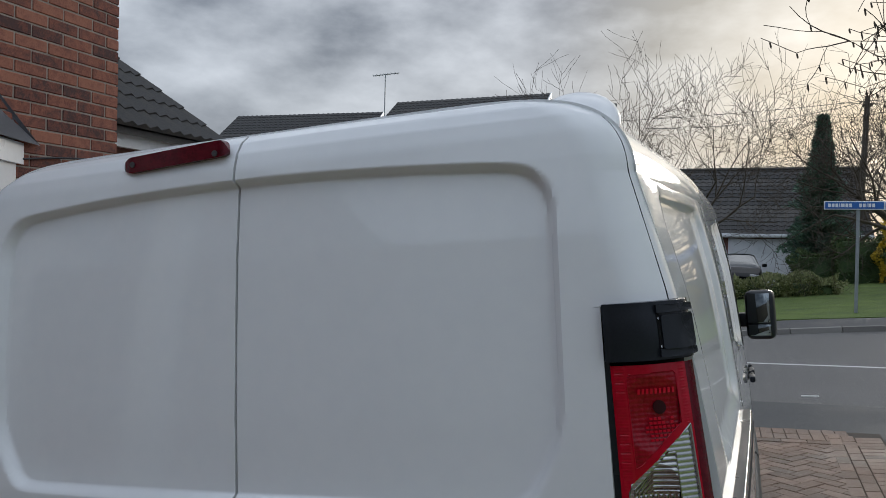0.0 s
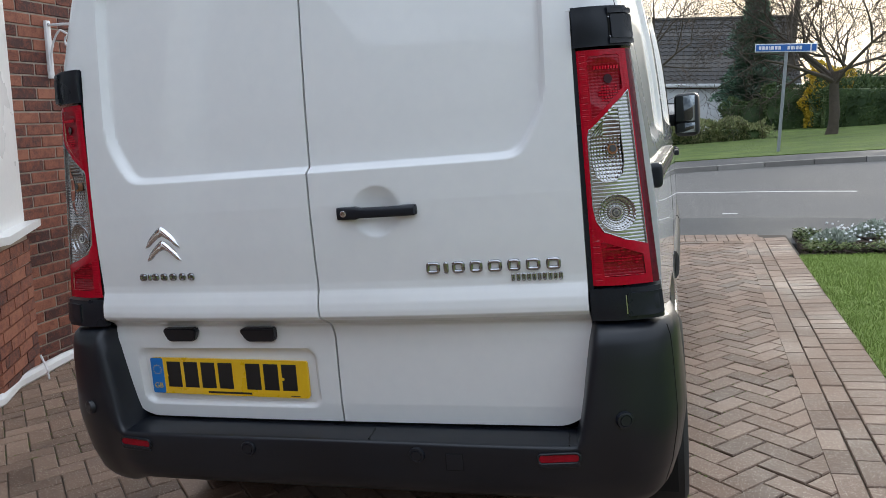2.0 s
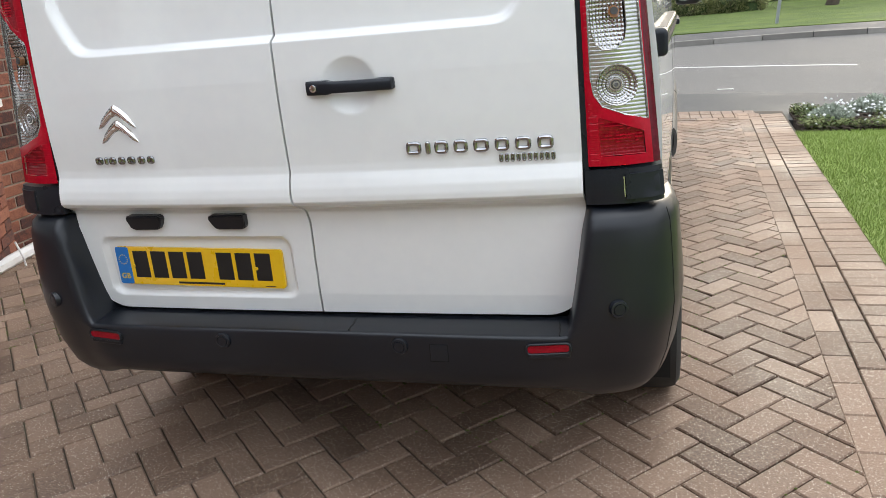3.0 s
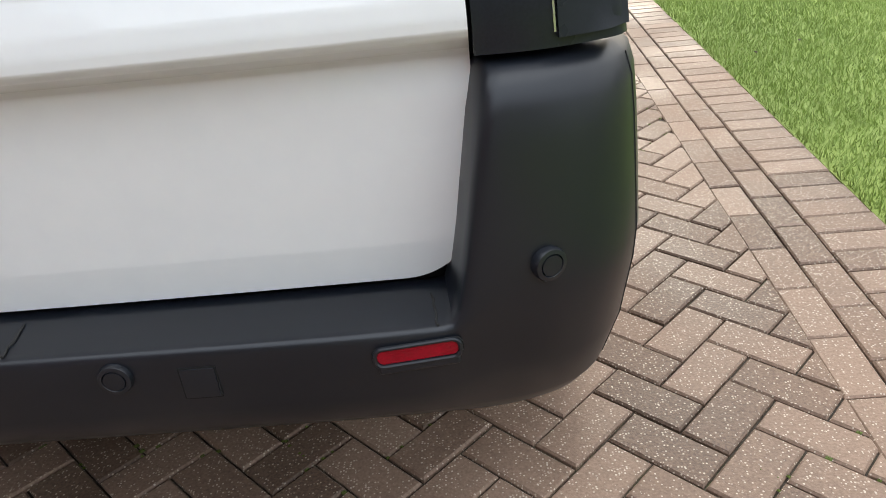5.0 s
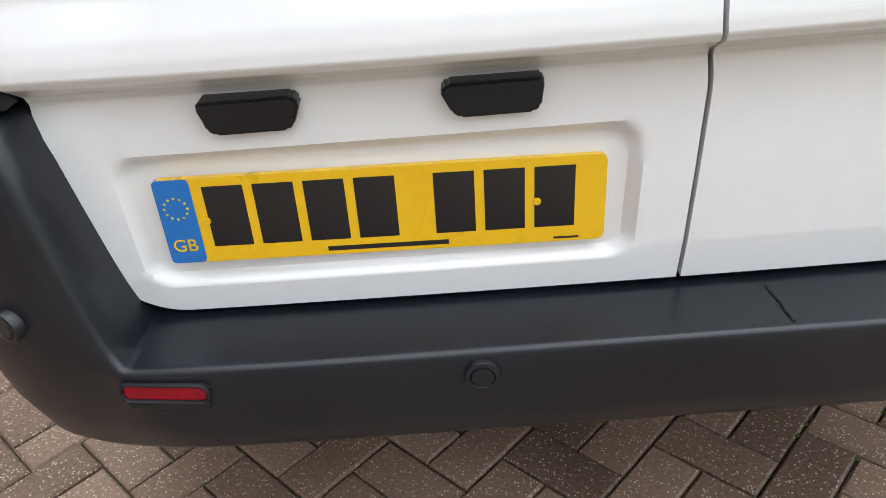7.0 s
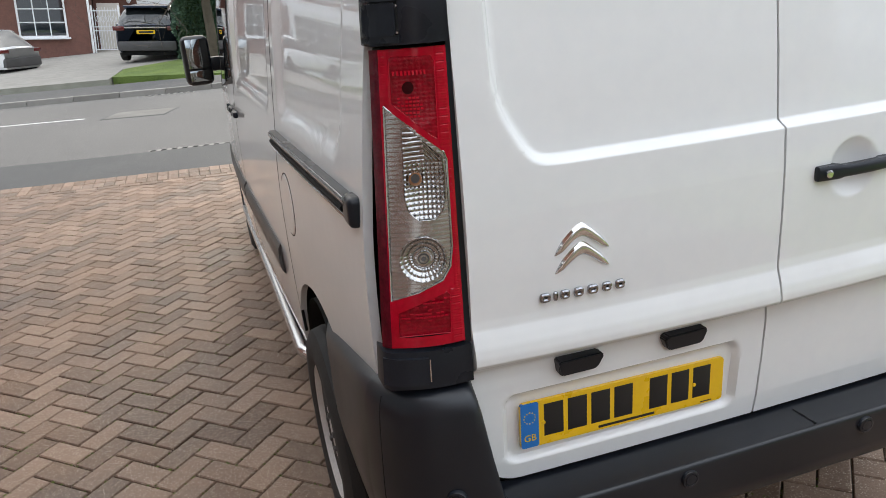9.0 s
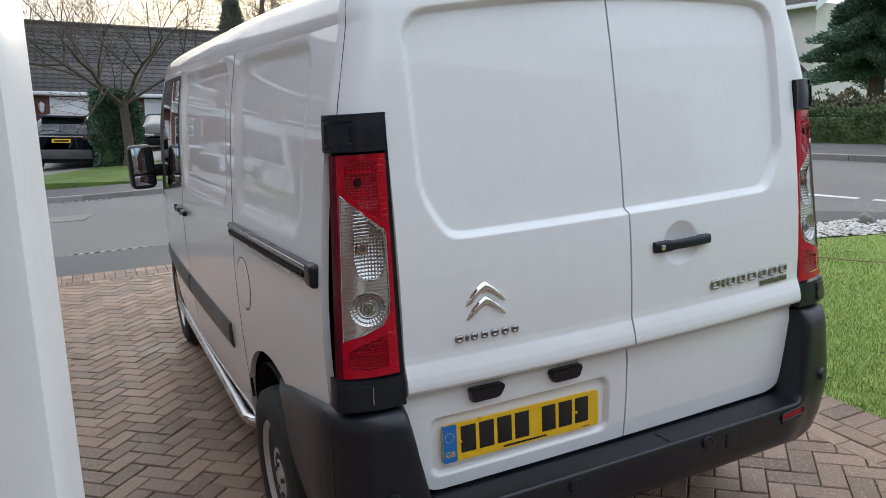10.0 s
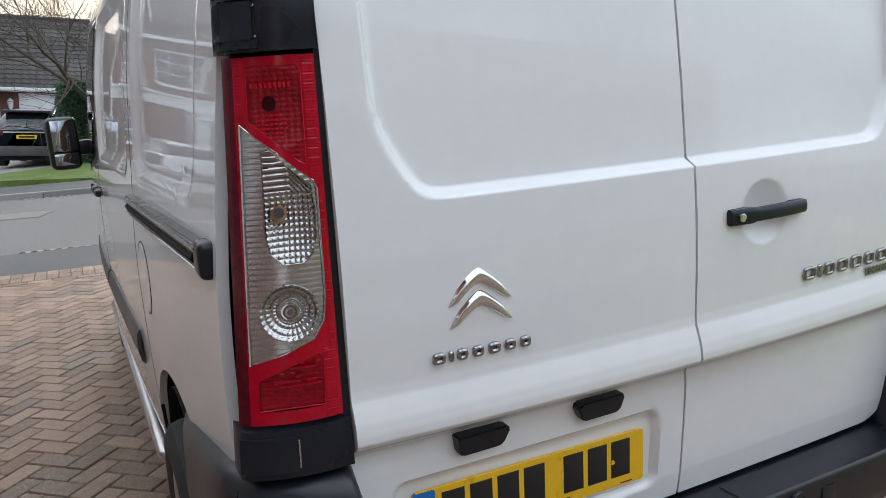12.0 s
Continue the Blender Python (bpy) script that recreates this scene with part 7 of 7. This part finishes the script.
tagged(finish(scatter_mesh("blossom", blossom, 330, 29), "blossom", WHITE, smooth=False, m=SITE), "small white blossom over the silver-leaved plants", "flowers", kind="stuff")

# fence by the far hedge
fence = thing("fence", "brown timber garden fence behind the hedge", "fence", on_ground(15.2, 5.6, 8))
for i in range(26):
    part("slat", box(bmesh.new(), -0.012, 0.012, -2.6 + 0.16 * i, -2.45 + 0.16 * i, 0.0, 1.05 + 0.02 * math.sin(i * 2.3)), FENCE, fence)
for z in (0.3, 0.85):
    part("fence_rail", box(bmesh.new(), 0.012, 0.06, -2.6, 1.6, z, z + 0.07), FENCE, fence)
for y in (-2.6, -0.5, 1.6):
    part("fence_post", box(bmesh.new(), 0.02, 0.12, y - 0.05, y + 0.05, -0.1, 1.2, 0.01), FENCE, fence)


# ---- parked cars ----
def car(name, label, m, paint, length, width, height, waist, nose, tail, plate_mat=None):
    """A parked car facing +y: body lofted from sections, glasshouse, wheels, lamps."""
    root = thing(name, label, "car", m, group="cars parked across the road")
    w = width / 2

    def section(y):
        t = (y + length / 2) / length
        low = 0.28
        belt = waist * along([(0, 0.93), (0.06, 0.99), (0.5, 1.0), (0.7, 0.97), (0.8, 0.90), (0.97, 0.72), (1.0, 0.60)], t)
        half = w * along([(0, 0.86), (0.05, 0.96), (0.3, 1.0), (0.75, 1.0), (0.92, 0.94), (1.0, 0.74)], t)
        return low, belt, half

    def body(u, y):
        low, belt, half = section(y)
        prof = [(0.93, 0.0), (0.99, 0.18), (1.0, 0.5), (0.985, 0.8), (0.95, 0.96), (0.85, 1.0), (0.0, 1.03)]
        k = abs(u) * (len(prof) - 1)
        i = min(int(k), len(prof) - 2)
        s = k - i
        a = prof[len(prof) - 1 - i]
        b = prof[len(prof) - 2 - i]
        x = (a[0] + (b[0] - a[0]) * s) * half
        z = low + (belt - low) * (a[1] + (b[1] - a[1]) * s)
        return Vector((math.copysign(x, u), y, z))
    ys = span(-length / 2, length / 2, 34)
    us_ = span(-1, 1, 37)
    bm = sheet(body, us_, ys)
    bmesh.ops.holes_fill(bm, edges=[e for e in bm.edges if e.is_boundary])
    shell = part("body", bm, paint, root, "glossy car body")

    def cabin(u, v):
        ang = math.pi * (v - 0.5)
        t = u
        y0, y1 = -length / 2 + tail, length / 2 - nose
        y = y0 + (y1 - y0) * t
        rise = along([(0, 0.0), (0.07, 0.45), (0.15, 0.90), (0.3, 1.0), (0.62, 0.96), (1.0, 0.0)] if plate_mat else [(0, 0.0), (0.13, 0.93), (0.3, 1.0), (0.62, 0.96), (1.0, 0.0)], t)
        low, belt, half = section(y)
        h = (height - belt + 0.02) * rise
        x = (half * 0.93 - 0.16 * rise * w) * math.copysign(abs(math.sin(ang)) ** 0.45, math.sin(ang))
        z = belt - 0.01 + h * max(0.0, math.cos(ang)) ** 0.42
        return Vector((x, y, z))
    part("glasshouse", sheet(cabin, span(0, 1, 30), span(0.02, 0.98, 25)), GLASS_DARK, root, "dark car windows")
    part("roof_panel", sheet(lambda u, v: cabin(0.14 + 0.48 * u, 0.22 + 0.56 * v) + Vector((0, 0, 0.012)), span(0, 1, 12), span(0, 1, 10), rim=(0, 0, -0.02)), paint, root)
    for sx in (-1, 1):
        for wy in (-length * 0.29, length * 0.31):
            wh = part("wheel", lathe(bmesh.new(), [(0.22, -0.10), (0.22, 0.08), (0.20, 0.06), (0.06, 0.05), (0.0005, 0.06)], 20), STEEL, root, "silver wheel", m=Matrix.Translation((sx * (w - 0.12), wy, 0.34)) @ Matrix.Rotation(radians(90 * sx), 4, "Y"))
            part("tyre", lathe(bmesh.new(), [(0.22, -0.11), (0.31, -0.11), (0.34, -0.08), (0.34, 0.08), (0.31, 0.11), (0.225, 0.11)], 24), RUBBER, wh)
        tail_y = -length / 2
        part("tail_lamp", box(bmesh.new(), sx * w * 0.80 - 0.17, sx * w * 0.80 + 0.17, tail_y - 0.02, tail_y + 0.10, waist * 0.80, waist * 0.92, 0.03), TAIL_LAMP, root, "dark tail lamp")
        part("head_lamp", box(bmesh.new(), sx * w * 0.68 - 0.18, sx * w * 0.68 + 0.18, length / 2 - 0.16, length / 2 + 0.005, waist * 0.58, waist * 0.70, 0.04), SILVER, root, "clear head lamp")
        part("door_mirror", box(bmesh.new(), sx * (w + 0.09) - 0.09, sx * (w + 0.09) + 0.09, length * 0.17, length * 0.17 + 0.10, waist * 0.98, waist * 1.12, 0.03), paint, root)
    part("rear_bumper", box(bmesh.new(), -w * 0.88, w * 0.88, -length / 2 - 0.05, -length / 2 + 0.2, 0.33, 0.62, 0.06), GREY_TRIM, root, "grey lower bumper")
    part("underbody", box(bmesh.new(), -w * 0.82, w * 0.82, -length / 2 + 0.12, length / 2 - 0.25, 0.20, 0.40), DARK, root)
    part("front_bumper", box(bmesh.new(), -w * 0.72, w * 0.72, length / 2 - 0.2, length / 2 + 0.04, 0.28, 0.50, 0.06), paint, root)
    if plate_mat:
        number = part("number_plate", box(bmesh.new(), -0.26, 0.26, -length / 2 - 0.035, -length / 2 + 0.05, 0.82, 0.93), plate_mat, root, "yellow number plate")
        part("plate_bar", box(bmesh.new(), -0.20, 0.20, -length / 2 - 0.040, -length / 2 - 0.03, 0.85, 0.90), INK, number)
        part("trim_strip", box(bmesh.new(), -w * 0.62, w * 0.62, -length / 2 - 0.03, -length / 2 + 0.05, 0.985, 1.025), SATIN, root, "bright strip across the tailgate")
        part("spoiler", box(bmesh.new(), -w * 0.66, w * 0.66, -length / 2 + tail + 0.22, -length / 2 + tail + 0.75, height - 0.10, height - 0.03, 0.03), paint, root)
    return root


car("parked_car", "dark navy sport utility car parked with its rear to the road", on_ground(-1.80, 25.9, -9), CAR_NAVY, 4.35, 1.92, 1.66, 1.14, 0.95, 0.03, YELLOW)
car("parked_car", "black hatchback parked before the garage door", on_ground(1.45, 32.2, 178), CAR_BLACK, 4.1, 1.75, 1.42, 0.95, 1.0, 0.2)
car("parked_car", "white estate car parked before the brick villa", on_ground(-7.9, 27.5, 60), CAR_WHITE, 4.4, 1.8, 1.45, 0.95, 1.0, 0.2)

# brickwork of the near wall, brick by brick
shared = []
for k, l in enumerate((0.215, 0.1025)):
    me = bpy.data.meshes.new("brick")
    bm = box(bmesh.new(), -0.05, 0.0, -l / 2, l / 2, -0.0325, 0.0325, 0.004, segments=1)
    bm.to_mesh(me)
    bm.free()
    me.materials.append(BRICK)
    shared.append(me)
rng = random.Random(5)
rest_v, rest_f, count = [], [], 0
course = 0
z = GROUND_H + 0.02
while z < 4.0:
    off = 0.0 if course % 2 else 0.1125
    y = CORNER_Y
    first = True
    while y > -8.9:
        l = 0.1025 if first and course % 2 else 0.215
        cy, first = y - l / 2, False
        y -= l + 0.010
        if -1.85 < cy < 1.75 and not z > 2.7:
            continue
        jut = rng.uniform(-0.002, 0.002)
        if z < 3.3 and cy > -1.0 and count < 300:
            ob = new("brick", shared[1 if l < 0.15 else 0])
            ob.parent = house
            ob.matrix_basis = Matrix.Translation((WALL_X + jut, cy, z + 0.0325)) @ Matrix.Rotation(rng.uniform(-0.006, 0.006), 4, "X")
            count += 1
        else:
            k = len(rest_v)
            rest_v += [(WALL_X + jut - (0.05 if a < 0 else 0.0), cy + b * l / 2, z + 0.0325 + c * 0.0325) for a in (-1, 1) for b in (-1, 1) for c in (-1, 1)]
            rest_f += [tuple(k + i for i in f) for f in ((4, 6, 7, 5), (0, 4, 5, 1), (2, 3, 7, 6), (1, 5, 7, 3), (0, 2, 6, 4))]
    z += 0.075
    course += 1
# the bay's apron: its splayed end and its front
for course in range(13):
    z = GROUND_H - 0.01 + 0.075 * course
    if z + 0.065 > 0.655:
        break
    for a, b in (((-3.005, 1.985), (BAY_X - 0.03, BAY_END - 0.005)), ((BAY_X - 0.03, BAY_END - 0.005), (BAY_X - 0.03, -1.7))):
        run = math.hypot(b[0] - a[0], b[1] - a[1])
        dx, dy = (b[0] - a[0]) / run, (b[1] - a[1]) / run
        s = 0.0
        first = True
        while s < run - 0.03:
            l = min(0.1025 if first and course % 2 else 0.215, run - s - 0.004)
            first = False
            jut = rng.uniform(-0.002, 0.002)
            k = len(rest_v)
            for back in (-1, 1):
                for e in (0, l):
                    for h in (0.0, 0.065):
                        off = -0.045 if back < 0 else jut
                        rest_v.append((a[0] + dx * (s + e) - dy * off, a[1] + dy * (s + e) + dx * off, z + h))
            rest_f += [tuple(k + i for i in f) for f in ((4, 6, 7, 5), (0, 4, 5, 1), (2, 3, 7, 6), (1, 5, 7, 3), (0, 2, 6, 4))]
            s += l + 0.010
me = bpy.data.meshes.new("brick_field")
me.from_pydata(rest_v, [], rest_f)
tagged(part("brick_field", me, BRICK_REST, house, "red brickwork", smooth=False), kind="stuff")

# ---- the drive's block paving: a herringbone field, a stretcher row and a soldier row along the lawn and the road ----
drive = thing("drive", "brown herringbone block-paved drive, damp and mossy in its joints", "driveway", SITE, kind="structure")


def drive_end(x):
    return 6.56 - 0.185 * x


west = -4.4
field_poly = [(west, -4.5), (lawn_edge(-4.5) - 0.403, -4.5), (lawn_edge(6.1) - 0.403, drive_end(1.70) - 0.525), (west, drive_end(west) - 0.525)]
part("sub_base", prism([(west - 0.2, -4.6), (lawn_edge(-4.6) + 0.02, -4.6), (lawn_edge(6.1) + 0.02, drive_end(2.08) + 0.0), (west - 0.2, drive_end(west - 0.2))], -0.12, -0.010), JOINT, drive, "dark sandy joints", smooth=False)


def clip(poly, border):
    """The part of a convex outline inside a convex border, both counter-clockwise."""
    for (ax, ay), (bx, by) in zip(border, border[1:] + border[:1]):
        got = []
        for (px, py), (qx, qy) in zip(poly, poly[1:] + poly[:1]):
            dp = (bx - ax) * (py - ay) - (by - ay) * (px - ax)
            dq = (bx - ax) * (qy - ay) - (by - ay) * (qx - ax)
            if dp >= 0:
                got.append((px, py))
            if (dp >= 0) != (dq >= 0):
                t = dp / (dp - dq)
                got.append((px + (qx - px) * t, py + (qy - py) * t))
        poly = got
        if len(poly) < 3:
            return []
    return poly


def area(poly):
    return 0.5 * abs(sum(p[0] * q[1] - q[0] * p[1] for p, q in zip(poly, poly[1:] + poly[:1])))


def shrink(poly, d):
    """A convex counter-clockwise outline with each edge drawn in by d."""
    n, got = len(poly), []
    for i in range(n):
        (ax, ay), (bx, by), (cx, cy) = poly[i - 1], poly[i], poly[(i + 1) % n]
        l0, l1 = max(1e-6, math.hypot(bx - ax, by - ay)), max(1e-6, math.hypot(cx - bx, cy - by))
        n0, n1 = (-(by - ay) / l0, (bx - ax) / l0), (-(cy - by) / l1, (cx - bx) / l1)
        k = d / max(0.35, 1 + n0[0] * n1[0] + n0[1] * n1[1])
        got.append((bx + (n0[0] + n1[0]) * k, by + (n0[1] + n1[1]) * k))
    return got


def paver_geometry(poly, lift, tilt):
    """A chamfered block: outline, top and faces about its own centre."""
    n = len(poly)
    cx, cy = sum(p[0] for p in poly) / n, sum(p[1] for p in poly) / n
    inner = shrink(poly, 0.0042)
    v = [(x, y, -0.045) for x, y in poly] + [(x, y, -0.0045 + lift + tilt[0] * (x - cx) + tilt[1] * (y - cy)) for x, y in poly] + [(x, y, lift + tilt[0] * (x - cx) + tilt[1] * (y - cy)) for x, y in inner]
    f = [tuple(range(2 * n, 3 * n))]
    for i in range(n):
        k = (i + 1) % n
        f += [(i, k, n + k, n + i), (n + i, n + k, 2 * n + k, 2 * n + i)]
    return v, f


rng = random.Random(11)
outlines = []
U, GAP = 0.1, 0.0024
turn = radians(46.5)
ct, st = math.cos(turn), math.sin(turn)
ox, oy = (0.849, 0.199)
for i in range(-75, 76):
    for j in range(-75, 76):
        d = (i - j) % 4
        if d == 0:
            a0, a1, b0, b1 = i, i + 2, j, j + 1
        elif d == 3:
            a0, a1, b0, b1 = i, i + 1, j, j + 2
        else:
            continue
        cx, cy = (a0 + a1) / 2 * U, (b0 + b1) / 2 * U
        px, py = cx * ct - cy * st + ox, cx * st + cy * ct + oy
        if not (west - 0.2 < px < 2.0 and -4.8 < py < 7.8):
            continue
        quad = [(a0 * U + GAP, b0 * U + GAP), (a1 * U - GAP, b0 * U + GAP), (a1 * U - GAP, b1 * U - GAP), (a0 * U + GAP, b1 * U - GAP)]
        quad = [(x * ct - y * st + ox, x * st + y * ct + oy) for x, y in quad]
        cut = clip(quad, field_poly)
        if len(cut) >= 3 and area(cut) > 0.0012:
            outlines.append(cut)
# rows along the lawn
y = -4.4
while y < 6.0:
    for k in range(2):
        ya = y + 0.1 * k
        outlines.append([(lawn_edge(ya) - 0.2 + GAP, ya + GAP), (lawn_edge(ya) - GAP, ya + GAP), (lawn_edge(ya + 0.1) - GAP, ya + 0.1 - GAP), (lawn_edge(ya + 0.1) - 0.2 + GAP, ya + 0.1 - GAP)])
    for inner, shift in ((0.300, 0.05), (0.400, 0.14)):
        low_x, high_x = lawn_edge(y + shift) - inner, lawn_edge(y + shift + 0.2) - inner
        outlines.append([(low_x + GAP, y + shift + GAP), (low_x + 0.1 - GAP, y + shift + GAP), (high_x + 0.1 - GAP, y + shift + 0.2 - GAP), (high_x + GAP, y + shift + 0.2 - GAP)])
    y += 0.2
# rows along the road
x = west
while x < 1.72:
    for k in range(2):
        xa = x + 0.1 * k
        for off in (0.0, 0.205):
            outlines.append([(xa + GAP, drive_end(xa) - 0.2 - off), (xa + 0.1 - GAP, drive_end(xa + 0.1) - 0.2 - off), (xa + 0.1 - GAP, drive_end(xa + 0.1) - GAP - off), (xa + GAP, drive_end(xa) - GAP - off)])
    outlines.append([(x + 0.05 + GAP, drive_end(x + 0.05) - 0.515), (x + 0.25 - GAP, drive_end(x + 0.25) - 0.515), (x + 0.25 - GAP, drive_end(x + 0.25) - 0.415), (x + 0.05 + GAP, drive_end(x + 0.05) - 0.415)])
    x += 0.2

verts, faces, made = [], [], 0
for poly in outlines:
    n = len(poly)
    cx, cy = sum(p[0] for p in poly) / n, sum(p[1] for p in poly) / n
    lift, tilt = rng.uniform(-0.0018, 0.0018), (rng.uniform(-0.012, 0.012), rng.uniform(-0.012, 0.012))
    v, f = paver_geometry(poly, lift, tilt)
    near = (0.05 < cx < 1.75 and -0.35 < cy < 1.15) or (-1.75 < cx < -0.95 and -0.1 < cy < 1.4)
    if near and made < 300 and n == 4:
        me = bpy.data.meshes.new("paver")
        me.from_pydata([(a - cx, b - cy, c) for a, b, c in v], [], f)
        me.materials.append(PAVER)
        ob = new("paver", me)
        ob.parent = drive
        ob.matrix_basis = Matrix.Translation((cx, cy, 0))
        made += 1
    else:
        k = len(verts)
        verts += v
        faces += [tuple(i + k for i in face) for face in f]
me = bpy.data.meshes.new("paving_field")
me.from_pydata(verts, [], faces)
rest = part("paving_field", me, PAVER_REST, drive, smooth=False)
tagged(rest, "brown block paving", kind="stuff")


# moss in the joints
def moss(rng):
    a, b = rng.randrange(-60, 61), rng.randrange(-60, 61)
    horizontal = rng.random() < 0.5
    s = rng.random()
    lx, ly = ((a + s) * U, b * U) if horizontal else (a * U, (b + s) * U)
    d = (a - b) % 4
    x, y = lx * ct - ly * st + ox, lx * st + ly * ct + oy
    patch = noise.noise(Vector((x * 0.9, y * 0.9, 4.2)))
    if not inside(x, y, field_poly) or patch < 0.06 or (math.hypot(x, y + 0.3) < 0.6):
        return None
    if (horizontal and d == 2) or (not horizontal and d == 2):
        return None
    r = rng.uniform(0.004, 0.0085)
    return [(x + r, y, -0.003), (x, y + r, -0.003), (x - r, y, -0.003), (x, y - r, -0.003), (x, y, 0.0005)], [(0, 1, 4), (1, 2, 4), (2, 3, 4), (3, 0, 4)]


tagged(finish(scatter_mesh("moss", moss, 42000, 8), "moss", MOSS, smooth=False, m=SITE), "green moss in the joints of the paving", "moss", kind="stuff")
